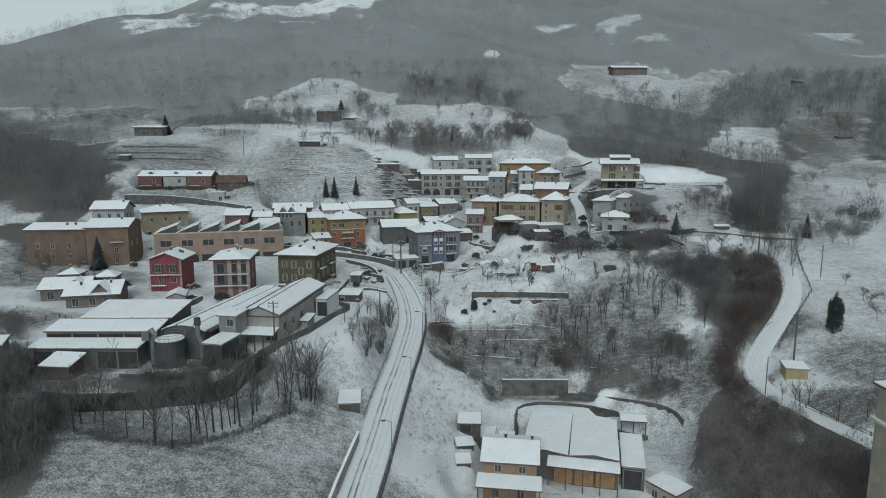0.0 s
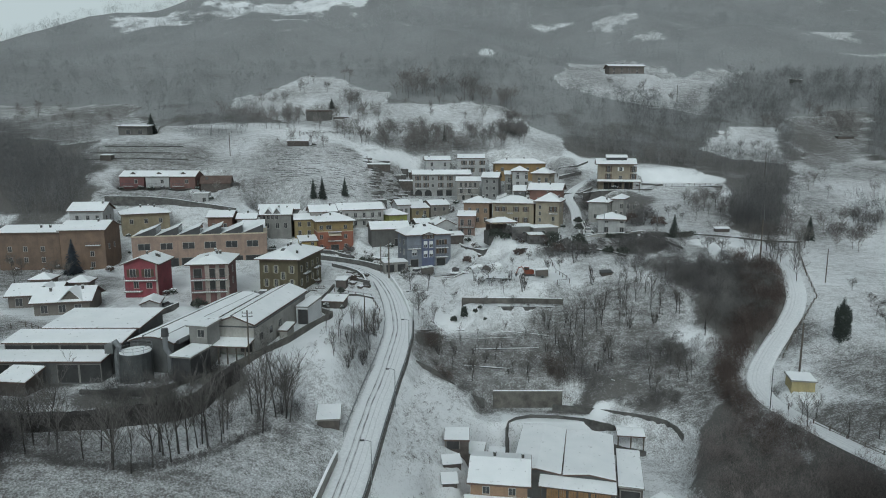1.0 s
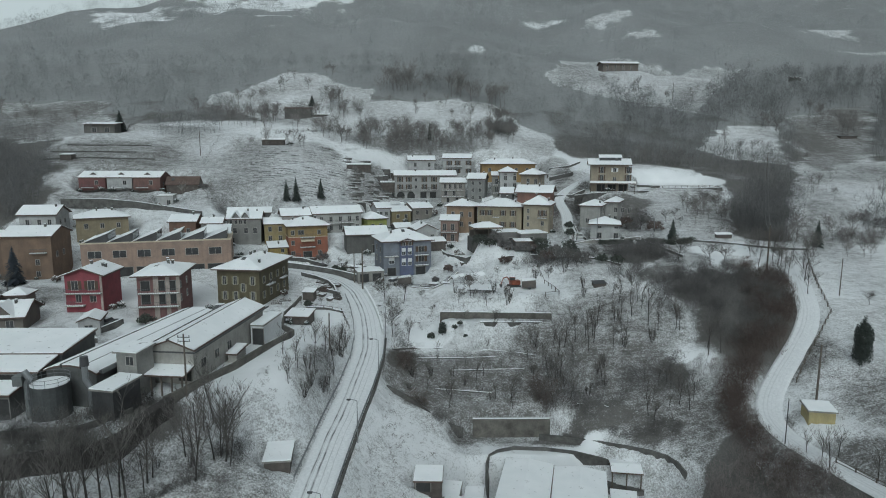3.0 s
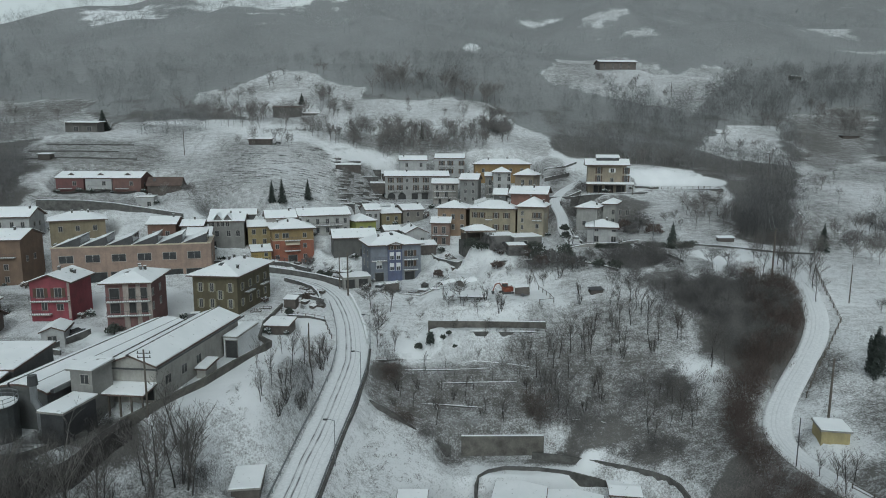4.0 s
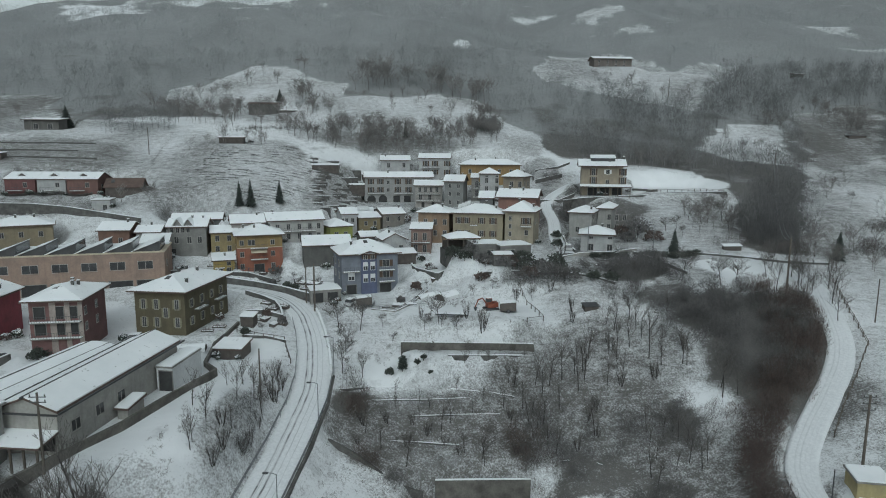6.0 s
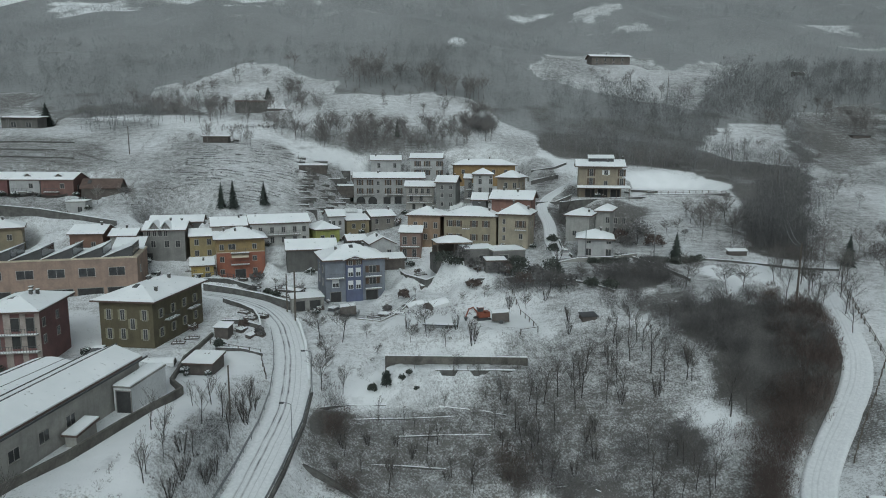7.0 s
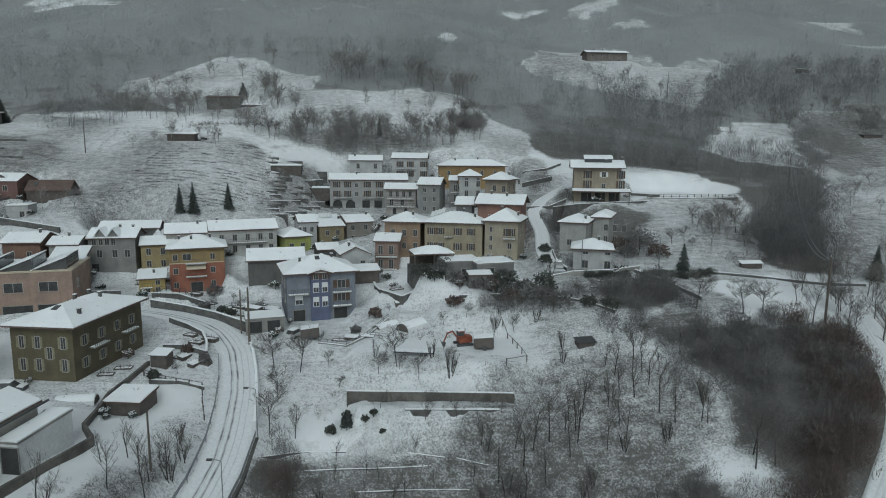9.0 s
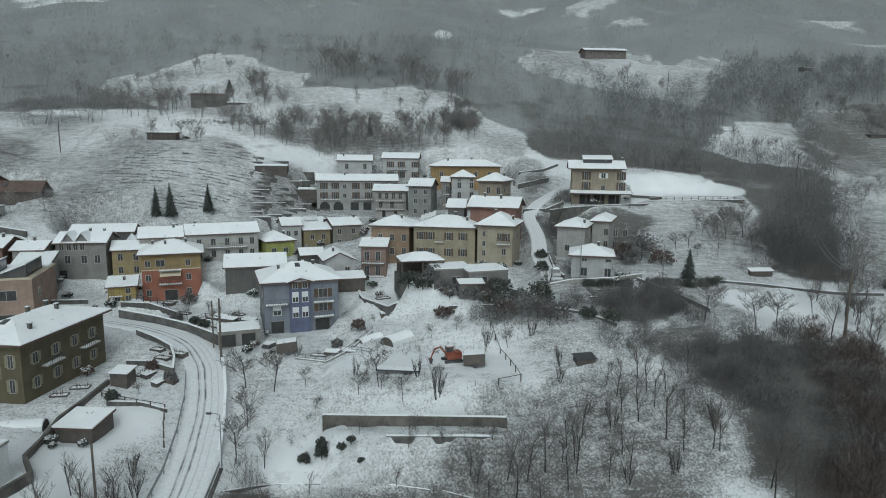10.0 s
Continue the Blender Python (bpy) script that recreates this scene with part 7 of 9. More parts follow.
for x, y, yaw, w, d in ((-16.4, 189.6, -26, 3.2, 1.4), (-18.6, 192.6, -26, 2.6, 1.3), (-13.0, 190.2, -20, 3.0, 1.5), (4.6, 174.6, -10, 2.4, 1.2), (7.4, 174.2, -10, 2.4, 1.2), (-20.4, 167.2, 70, 2.2, 1.1), (-18.2, 165.4, 70, 2.2, 1.1), (13.2, 186.6, 20, 2.0, 1.1)):
    cold_frame(x, y, height(x, y), yaw, w, d)
def vegetable_bed(x, y, yaw, w, d, rng):
    """A dug bed edged with boards, with dead stalks and snow lying between them."""
    root = base("vegetable_bed", "board-edged vegetable bed with dead stalks in snow", "vegetable bed", pose(x, y, height(x, y), 0, 0, yaw), "vegetable beds")
    part("edging", join(box(0, w, 0, 0.07, -0.4, 0.22), box(0, w, d - 0.07, d, -0.4, 0.22), box(0, 0.07, 0.07, d - 0.07, -0.4, 0.22), box(w - 0.07, w, 0.07, d - 0.07, -0.4, 0.22)), DARKWOOD, root)
    part("soil", box(0.07, w - 0.07, 0.07, d - 0.07, -0.4, 0.08), EAVE, root, "dark dug soil")
    part("snow", join(*[box(0.12, w - 0.12, 0.12 + k * (d - 0.2) / 3, 0.12 + (k + 0.62) * (d - 0.2) / 3, 0.08, 0.17) for k in range(3)]), SNOW, root)
    stalks = []
    for k in range(int(w * 5)):
        a, b = rng.uniform(0.2, w - 0.2), rng.uniform(0.2, d - 0.2)
        stalks.append(tube([(a, b, 0), (a + rng.uniform(-0.15, 0.15), b + rng.uniform(-0.15, 0.15), rng.uniform(0.35, 0.9))], 0.03, 3))
    tagged(part("stalks", join(*stalks), WOOD, root), "dead brown stalks", kind="stuff")


bed_rng = random.Random(17)
for x, y, yaw in ((-20.6, 188.6, -24), (-17.2, 187.0, -24), (-19.4, 191.2, -24), (-15.6, 189.2, -24), (-18.0, 194.4, -24), (-14.2, 192.6, -22), (-12.6, 187.0, -22), (-16.4, 197.0, -20), (-21.8, 173.4, -20), (-23.6, 176.2, -20), (-20.2, 175.4, -20),
                   (-22.4, 168.0, -12), (-19.0, 167.0, -12), (-30.8, 160.6, 8), (-29.6, 163.4, 8), (2.4, 174.2, -10), (5.6, 175.6, -10), (12.2, 193.4, 30), (-45.0, 207.0, 10), (-30.6, 197.4, -16), (-27.0, 196.6, -20), (52.0, 186.2, 4), (56.4, 185.4, 4), (50.0, 183.0, 4)):
    vegetable_bed(x, y, yaw, bed_rng.uniform(2.2, 3.2), bed_rng.uniform(1.1, 1.5), bed_rng)
fence([(-21.0, 189.6), (-17.6, 192.6), (-14.6, 196.0)], "thin wire garden fence with iron posts", 1.0, 1.6, (0.5, 0.95), DARKMETAL)
fence([(-12.4, 184.0), (-13.4, 188.0), (-12.0, 192.0)], "thin wire garden fence with iron posts", 1.0, 1.6, (0.5, 0.95), DARKMETAL)
fence([(48.6, 191.4), (54.0, 191.8), (60.0, 192.6)], "low iron fence before the white villa", 1.0, 1.5, (0.4, 0.95), DARKMETAL)
fence([(-37.0, 197.6), (-30.0, 196.2), (-24.6, 194.0)], "iron railing on the garden wall", 1.0, 1.4, (0.4, 0.95), DARKMETAL)
parked_car(-60.2, 146.8, 24.7, 80, PAINT_G, "dark car under snow below the crimson house")
parked_car(46.2, 194.6, 35.8, 84, PAINT_W, "pale car under snow on the steep lane")


# ---- trees and brush ----
def grow(rng, height_, spread, levels, kids, upright, lean=0.0, stems=1, reach=1.0):
    """A bare tree as tapering limbs: (level, start, end, radius at each end)."""
    out = []

    def limb(p, d, length, r, level):
        n = 3 if level == 0 else 2
        q, k = p, d
        pts = [p]
        for i in range(n):
            k = (k + Vector((rng.uniform(-1, 1), rng.uniform(-1, 1), rng.uniform(-0.3, 0.6))) * (0.10 if level == 0 else 0.22)).normalized()
            q = q + k * length / n
            pts.append(q)
        for i in range(n):
            out.append((level, pts[i], pts[i + 1], r * (1 - 0.6 * i / n), r * (1 - 0.6 * (i + 1) / n)))
        if level >= levels:
            return
        m = kids[level]
        for i in range(m):
            t = rng.uniform(0.35, 1.0) if level == 0 else rng.uniform(0.25, 1.0)
            s = t * n
            j = min(n - 1, int(s))
            a = pts[j].lerp(pts[j + 1], s - j)
            turn = rng.uniform(0, 2 * math.pi)
            side = Vector((math.cos(turn), math.sin(turn), 0))
            nd = (side * spread * rng.uniform(0.6, 1.2) + Vector((0, 0, upright * rng.uniform(0.6, 1.2))) + k * 0.4).normalized()
            limb(a, nd, length * rng.uniform(0.38, 0.62) * (1.15 - 0.35 * t) * (reach if level == 0 else 1.0), r * 0.42 * (1.1 - 0.4 * t), level + 1)

    for s in range(stems):
        a = rng.uniform(0, 2 * math.pi)
        off = 0.25 * (stems > 1)
        limb(Vector((off * math.cos(a), off * math.sin(a), -0.4)), Vector((math.cos(a) * lean, math.sin(a) * lean, 1)).normalized(), height_ * rng.uniform(0.6, 0.72) * (1 if stems == 1 else rng.uniform(0.7, 1.1)), height_ * 0.0125 / (stems ** 0.35), 0)
    return out


def limbs_geo(limbs, thick, sides):
    vs, fs = [], []
    for _, a, b, r0, r1 in limbs:
        d = (b - a).normalized()
        u = d.orthogonal().normalized()
        v = d.cross(u)
        n = len(vs)
        if sides == 2:
            w0, w1 = max(r0, thick), max(r1, thick * 0.6)
            vs += [tuple(a - u * w0), tuple(a + u * w0), tuple(b + u * w1), tuple(b - u * w1)]
            fs.append((n, n + 1, n + 2, n + 3))
            continue
        for p, r in ((a, max(r0, thick)), (b, max(r1, thick * 0.6))):
            vs += [tuple(p + r * (math.cos(2 * math.pi * i / sides) * u + math.sin(2 * math.pi * i / sides) * v)) for i in range(sides)]
        fs += [(n + i, n + (i + 1) % sides, n + sides + (i + 1) % sides, n + sides + i) for i in range(sides)]
    return vs, fs


KINDS = {
    "spread": dict(h=4.8, spread=1.0, levels=3, kids=(11, 7, 4), upright=0.5, reach=1.5),
    "tall": dict(h=10.5, spread=0.72, levels=3, kids=(11, 5, 3), upright=0.85, reach=1.15),
    "big": dict(h=11.5, spread=0.85, levels=3, kids=(12, 6, 4), upright=0.6, reach=1.3),
    "multi": dict(h=5.5, spread=0.45, levels=2, kids=(6, 4), upright=1.0, lean=0.28, stems=7),
    "sapling": dict(h=7.0, spread=0.6, levels=2, kids=(13, 5), upright=0.8, reach=1.1),
}
TREE_MESHES = {}
for kind, k in KINDS.items():
    for n in range(4):
        rng = random.Random(f"{kind}{n}")
        limbs = grow(rng, k["h"], k["spread"], k["levels"], k["kids"], k["upright"], k.get("lean", 0.04), k.get("stems", 1), k.get("reach", 1.0))
        trunk = mesh_of("trunk", limbs_geo([l for l in limbs if l[0] == 0], 0.07, 5), BARK)
        crown = mesh_of("crown", limbs_geo([l for l in limbs if l[0] > 0], 0.017, 3), TWIGS)
        TREE_MESHES[kind, n] = (trunk, crown)
TREE_LABEL = {"spread": "bare fruit tree with a spreading crown in snow", "tall": "tall bare tree with slender upright branches", "big": "large bare deciduous tree with a wide crown",
              "multi": "many-stemmed bare shrub standing in snow", "sapling": "slim bare young tree on the snowy slope"}
tree_rng = random.Random(5)


def tree(kind, x, y, size=1.0, group=""):
    n = tree_rng.randrange(4)
    z = height(x, y)
    root = base("tree" if kind != "multi" else "shrub", TREE_LABEL[kind], "tree" if kind != "multi" else "shrub", pose(x, y, z, 0, 0, tree_rng.uniform(0, 360)) @ Matrix.Scale(size * tree_rng.uniform(0.85, 1.15), 4), group)
    trunk, crown = TREE_MESHES[kind, n]
    part("trunk", trunk, None, root)
    part("crown", crown, None, root)
    return root


def scatter(kind, area, count, size, group, seed, gap=1.2):
    """Trees strewn over a four-sided stretch of land, given by its corners."""
    rng = random.Random(seed)
    (ax, ay), (bx, by), (cx, cy), (dx, dy) = area
    done = []
    for _ in range(count * 6):
        u, v = rng.random(), rng.random()
        x = (ax * (1 - u) + bx * u) * (1 - v) + (dx * (1 - u) + cx * u) * v
        y = (ay * (1 - u) + by * u) * (1 - v) + (dy * (1 - u) + cy * u) * v
        if all(math.hypot(x - a, y - b) > gap for a, b in done):
            done.append((x, y))
            tree(kind, x, y, size * rng.uniform(0.75, 1.25), group)
        if len(done) == count:
            break


# lower field edge and works bank
scatter("tall", [(-54, 86), (-37, 84.6), (-36, 88), (-54, 89)], 10, 1.0, "trees along the lower field", 1, 0.8)
scatter("tall", [(-37, 86.4), (-28, 94.6), (-30, 98), (-38, 90)], 11, 1.05, "trees along the lower field", 2, 0.8)
scatter("tall", [(-27, 97), (-21, 101), (-22.5, 106), (-28, 103)], 8, 1.1, "trees along the lower field", 3, 0.9)
tree("big", -21.9, 102.2, 0.85, "trees along the lower field")
tree("big", -23.6, 103.6, 0.8, "trees along the lower field")
tree("big", -30.1, 94.6, 0.75, "trees along the lower field")
scatter("multi", [(-56, 88), (-24, 99), (-24, 102), (-57, 91)], 6, 0.5, "shrubs along the lower field", 4)
# bank of the road
scatter("sapling", [(-22, 116), (-14, 120), (-11, 146), (-19, 140)], 12, 0.8, "trees on the road bank", 5, 1.6)
scatter("multi", [(-16, 118), (-12, 120), (-11, 148), (-14, 146)], 10, 0.6, "shrubs on the road bank", 6, 1.5)
# slope below the wall
scatter("sapling", [(36, 142), (56, 148), (58, 162), (38, 158)], 24, 0.95, "slim trees on the slope", 7, 1.3)
scatter("multi", [(34, 140), (58, 146), (56, 168), (36, 164)], 6, 0.8, "shrubs on the slope", 8, 2.0)
scatter("tall", [(25, 134), (33, 136), (33, 144), (26, 142)], 5, 0.75, "slim trees on the slope", 9, 1.2)
scatter("multi", [(0, 136), (26, 136), (26, 142), (0, 143)], 10, 0.55, "shrubs on the slope", 10, 2.5)
scatter("sapling", [(0, 137), (30, 134), (30, 146), (2, 146)], 10, 0.7, "slim trees on the slope", 11, 2.5)
scatter("sapling", [(44, 128), (54, 130), (58, 138), (46, 138)], 12, 0.8, "slim trees on the slope", 12, 1.2)
scatter("sapling", [(4, 140), (30, 138), (32, 151), (4, 150)], 16, 0.6, "slim trees on the slope", 24, 1.8)
scatter("tall", [(28, 138), (46, 140), (44, 150), (30, 148)], 5, 0.7, "slim trees on the slope", 25, 1.6)
scatter("multi", [(22, 134), (44, 136), (46, 146), (24, 146)], 4, 0.7, "shrubs on the slope", 26, 2.0)
scatter("tall", [(59.5, 140), (63, 140), (63, 144), (60, 144)], 3, 0.7, "slim trees on the slope", 13, 1.0)
for x, y, k, z in ((0.5, 150.6, "tall", 0.62), (8.7, 134.3, "tall", 0.62), (20.5, 136.2, "spread", 1.2), (27.8, 143.3, "tall", 0.75), (30.8, 140.6, "tall", 0.72), (38.5, 137.9, "tall", 0.8), (52.0, 129.0, "tall", 0.6), (56.3, 148.5, "sapling", 0.95), (57.0, 148.0, "sapling", 0.85), (26.8, 147.6, "tall", 0.6),
                   (-25.7, 107.7, "tall", 1.0), (-26.7, 106.2, "tall", 0.95), (-15.6, 131.5, "tall", 0.55), (-17.3, 117.7, "tall", 0.55), (-13.6, 137.0, "tall", 0.5)):
    tree(k, x, y, z, "single trees on the slope")
# by the eastern lane
scatter("sapling", [(60, 106), (80, 92), (82, 97), (62, 112)], 12, 0.85, "trees along the eastern lane", 14, 1.5)
for x, y, k, s in ((65.0, 171.3, "spread", 1.3), (74.6, 167.9, "spread", 1.35), (82.9, 172.0, "spread", 1.1), (80.6, 163.7, "big", 0.6), (82.6, 158.1, "big", 0.55), (87.3, 177.9, "big", 0.65), (89.4, 170.0, "big", 0.6), (71.2, 167.2, "spread", 1.1)):
    tree(k, x, y, s, "trees in the eastern meadow")
scatter("spread", [(84, 160), (90, 166), (92, 174), (86, 172)], 4, 1.2, "trees in the eastern meadow", 16, 2.0)
scatter("spread", [(82, 204), (96, 206), (96, 218), (82, 216)], 7, 1.0, "trees in the eastern meadow", 17, 2.5)
scatter("spread", [(86, 124), (104, 130), (112, 150), (96, 148)], 8, 0.9, "trees in the eastern meadow", 18, 3.0)
scatter("big", [(94, 172), (110, 176), (112, 190), (98, 190)], 5, 0.55, "trees in the eastern meadow", 19, 3.0)
scatter("spread", [(-114, 160), (-90, 158), (-88, 170), (-112, 172)], 8, 0.9, "trees below the orange block", 27, 2.5)
scatter("spread", [(-24, 190), (-14, 188), (-12, 197), (-22, 199)], 5, 0.45, "garden trees", 28, 2.0)
scatter("spread", [(47, 196), (48, 206), (46.8, 208), (46.4, 197)], 3, 0.5, "garden trees", 29, 2.0)
# gardens round the houses
for x, y, k, s in ((-5.6, 165.8, "spread", 1.25), (-1.2, 164.2, "spread", 1.3), (3.1, 165.8, "spread", 0.6), (-3.2, 157.1, "spread", 1.3), (14.2, 159.8, "spread", 1.1), (11.4, 160.0, "spread", 0.7), (17.5, 158.1, "spread", 0.8), (22.2, 158.2, "multi", 0.95), (-3.0, 150.5, "spread", 1.2), (10.6, 163.4, "multi", 0.65), (19.6, 162.0, "multi", 0.6), (22.0, 160.0, "spread", 0.6), (14.6, 159.4, "spread", 0.5),
                   (5.4, 160.6, "spread", 0.45), (12.2, 151.6, "spread", 0.5), (19.4, 151.4, "spread", 0.6), (30.6, 173.0, "multi", 0.8), (33.8, 171.4, "spread", 0.8), (37.6, 172.0, "multi", 0.7), (41.0, 174.6, "spread", 0.7), (26.0, 176.4, "spread", 0.6),
                   (13.0, 195.0, "spread", 0.35), (22.0, 177.0, "spread", 0.6), (46.0, 178.0, "spread", 0.7), (50.0, 181.0, "spread", 0.6), (39.4, 176.0, "big", 0.45), (44.0, 190.6, "multi", 0.7), (-22.4, 156.0, "spread", 0.5), (-20.0, 163.6, "spread", 0.45), (12.0, 186.4, "spread", 0.4), (56.0, 176.0, "spread", 0.7)):
    tree(k, x, y, s, "garden trees")

scatter("big", [(84, 150), (92, 160), (96, 174), (88, 172)], 6, 0.6, "trees along the eastern lane", 21, 2.2)
scatter("multi", [(47, 216), (55, 220), (54, 233), (48, 228)], 7, 0.7, "shrubs beside the steep lane", 22, 1.6)
scatter("spread", [(72, 198), (80, 200), (84, 214), (74, 210)], 4, 0.8, "trees in the eastern meadow", 23, 2.5)

# ---- conifers and evergreens ----
def conifer_geo(rng, h, r, tiers, droop, blades):
    vs, fs = [], []
    for k in range(tiers):
        t = k / tiers
        z = h * (0.08 + 0.92 * t)
        rad = r * (1 - t) ** 0.85 * rng.uniform(0.85, 1.1) + 0.05
        for i in range(blades):
            a = 2 * math.pi * (i + rng.random()) / blades
            l = rad * rng.uniform(0.7, 1.1)
            c, s = math.cos(a), math.sin(a)
            w = 0.16 * rad + 0.10
            n = len(vs)
            tip = (c * l, s * l, z - droop * l)
            vs += [(0, 0, z + 0.15), (c * l * 0.6 - s * w, s * l * 0.6 + c * w, z - droop * l * 0.5), tip, (c * l * 0.6 + s * w, s * l * 0.6 - c * w, z - droop * l * 0.5)]
            fs.append((n, n + 1, n + 2, n + 3))
    return vs, fs


def conifer(x, y, h, r, label, droop=0.45, mat=None, skirt=0.0, snow=False):
    rng = random.Random(int(x * 10 + y))
    root = base("conifer", label, "conifer", pose(x, y, height(x, y)))
    part("trunk", tube([(0, 0, -0.5), (0, 0, h * 0.9)], 0.02 * h, 6, 0.2), BARK, root)
    geo = conifer_geo(rng, h - skirt, r, int(10 + h * 2.2), droop, 11)
    part("crown", ([(a, b, c + skirt) for a, b, c in geo[0]], geo[1]), mat or NEEDLES, root)
    if snow:
        part("snow", conifer_geo(random.Random(3), h * 0.96, r * 0.9, 10, droop * 0.8, 6), SNOW, root)


FIR = "dark fir with drooping branches in the snow"
for x, y, h, r in ((-42.3, 228.8, 7.2, 1.9), (-39.4, 230.0, 8.0, 2.1), (-32.4, 236.2, 7.0, 2.0), (70.7, 190.9, 5.8, 1.9), (109.9, 189.7, 7.4, 2.2), (-131.0, 304.0, 10.5, 4.4), (-51.4, 326.6, 5.0, 2.4), (4.0, 292.0, 7.0, 1.5), (57.0, 200.0, 3.6, 1.6)):
    conifer(x, y, h, r, FIR)
conifer(-95.4, 172.6, 9.4, 3.2, "large blue-grey spruce before the orange block", 0.35, twig_mat("blue_needles", (0.045, 0.055, 0.07)))


def leafy(x, y, r, h, label, name="bush", mat=None, count=420, seed=1, lift=0.0, leaf=0.16, low=-0.6):
    """An evergreen shrub: a crown of many small leaf clumps with an uneven outline."""
    rng = random.Random(seed)
    root = base(name, label, name, pose(x, y, height(x, y)))
    part("stem", tube([(0, 0, -0.3), (0, 0, h * 0.6 + lift)], 0.07, 5), BARK, root)
    vs, fs = [], []
    for _ in range(count):
        a, b = rng.uniform(0, 2 * math.pi), math.acos(rng.uniform(low, 1))
        k = rng.uniform(0.55, 1.05) * (1 + 0.18 * math.sin(3 * a + seed) + 0.14 * math.sin(5 * b + seed))
        wide = r * k * math.sin(b) * (1.0 if low > -0.9 else 0.9 - 0.32 * math.cos(b))
        p = Vector((wide * math.cos(a), wide * math.sin(a), h * 0.5 + h * 0.5 * k * math.cos(b) + lift))
        d = Vector((rng.uniform(-1, 1), rng.uniform(-1, 1), rng.uniform(-1, 1))).normalized()
        u = d.orthogonal() * rng.uniform(0.6, 1.4) * leaf
        v = d.cross(u).normalized() * rng.uniform(0.6, 1.4) * leaf
        n = len(vs)
        vs += [tuple(p - u), tuple(p - v), tuple(p + u), tuple(p + v)]
        fs.append((n, n + 1, n + 2, n + 3))
    part("crown", (vs, fs), mat or EVERGREEN, root)


leafy(81.7, 128.1, 1.6, 7.8, "dense dark evergreen tree with an egg-shaped crown", "evergreen_tree", NEEDLES, 6000, 2, 0.1, 0.11, -1.0)
leafy(7.6, 150.6, 0.85, 2.5, "dark clipped cypress bush in the snow", "bush", NEEDLES, 900, 3, 0.1, 0.12, -1.0)
leafy(5.3, 151.6, 0.75, 1.2, "round dark bush in the snow", "bush", EVERGREEN, 420, 4, 0, 0.12)
leafy(10.2, 149.8, 0.55, 0.8, "round dark bush in the snow", "bush", EVERGREEN, 300, 5, 0, 0.1)
leafy(11.3, 150.3, 0.5, 0.8, "round dark bush in the snow", "bush", EVERGREEN, 260, 6, 0, 0.1)
leafy(12.4, 150.3, 0.5, 0.7, "round dark bush in the snow", "bush", EVERGREEN, 260, 7, 0, 0.1)
for n, (x, y, r, h) in enumerate(((32.9, 182.5, 1.8, 2.6), (41.4, 181.2, 1.6, 2.4), (38.4, 178.4, 2.4, 3.6), (42.6, 176.2, 2.2, 3.2), (34.6, 179.0, 2.0, 2.6), (47.4, 174.6, 1.4, 2.0), (50.6, 172.8, 1.4, 2.2), (66.4, 204.0, 2.8, 3.6), (62.6, 200.6, 2.2, 2.6), (68.6, 199.0, 2.4, 3.0), (44.0, 196.4, 1.3, 2.0), (45.2, 203.4, 1.2, 1.8), (-26.6, 203.4, 1.8, 2.6), (65.4, 201.6, 3.4, 6.4), (61.8, 203.4, 2.0, 3.6), (33.7, 184.4, 2.6, 3.2), (41.6, 186.0, 2.2, 3.0), (37.4, 184.2, 1.8, 2.4), (29.4, 181.6, 2.4, 2.4), (24.0, 181.0, 1.6, 2.0), (20.6, 187.4, 1.6, 2.0), (18.0, 188.6, 2.0, 3.0), (22.4, 188.0, 2.0, 3.2), (25.0, 185.6, 1.8, 2.4), (31.0, 183.4, 1.8, 2.4),
                                  (-20.6, 188.8, 0.9, 1.5), (-18.4, 187.4, 0.9, 1.4), (-24.4, 190.6, 1.1, 1.8), (-17.0, 167.4, 0.9, 1.4), (-20.6, 170.0, 0.9, 1.5), (-22.6, 161.0, 0.8, 1.6), (-52.6, 146.6, 1.6, 2.2), (-71.6, 236.0, 1.4, 1.6), (6.2, 178.6, 0.9, 1.5), (9.6, 181.4, 1.2, 1.8))):
    leafy(x, y, r, h, "dark evergreen shrub in a garden", "bush", (EVERGREEN, DARKBRUSH, RUSSET)[n % 5 // 2], int(260 + 140 * r), 20 + n)


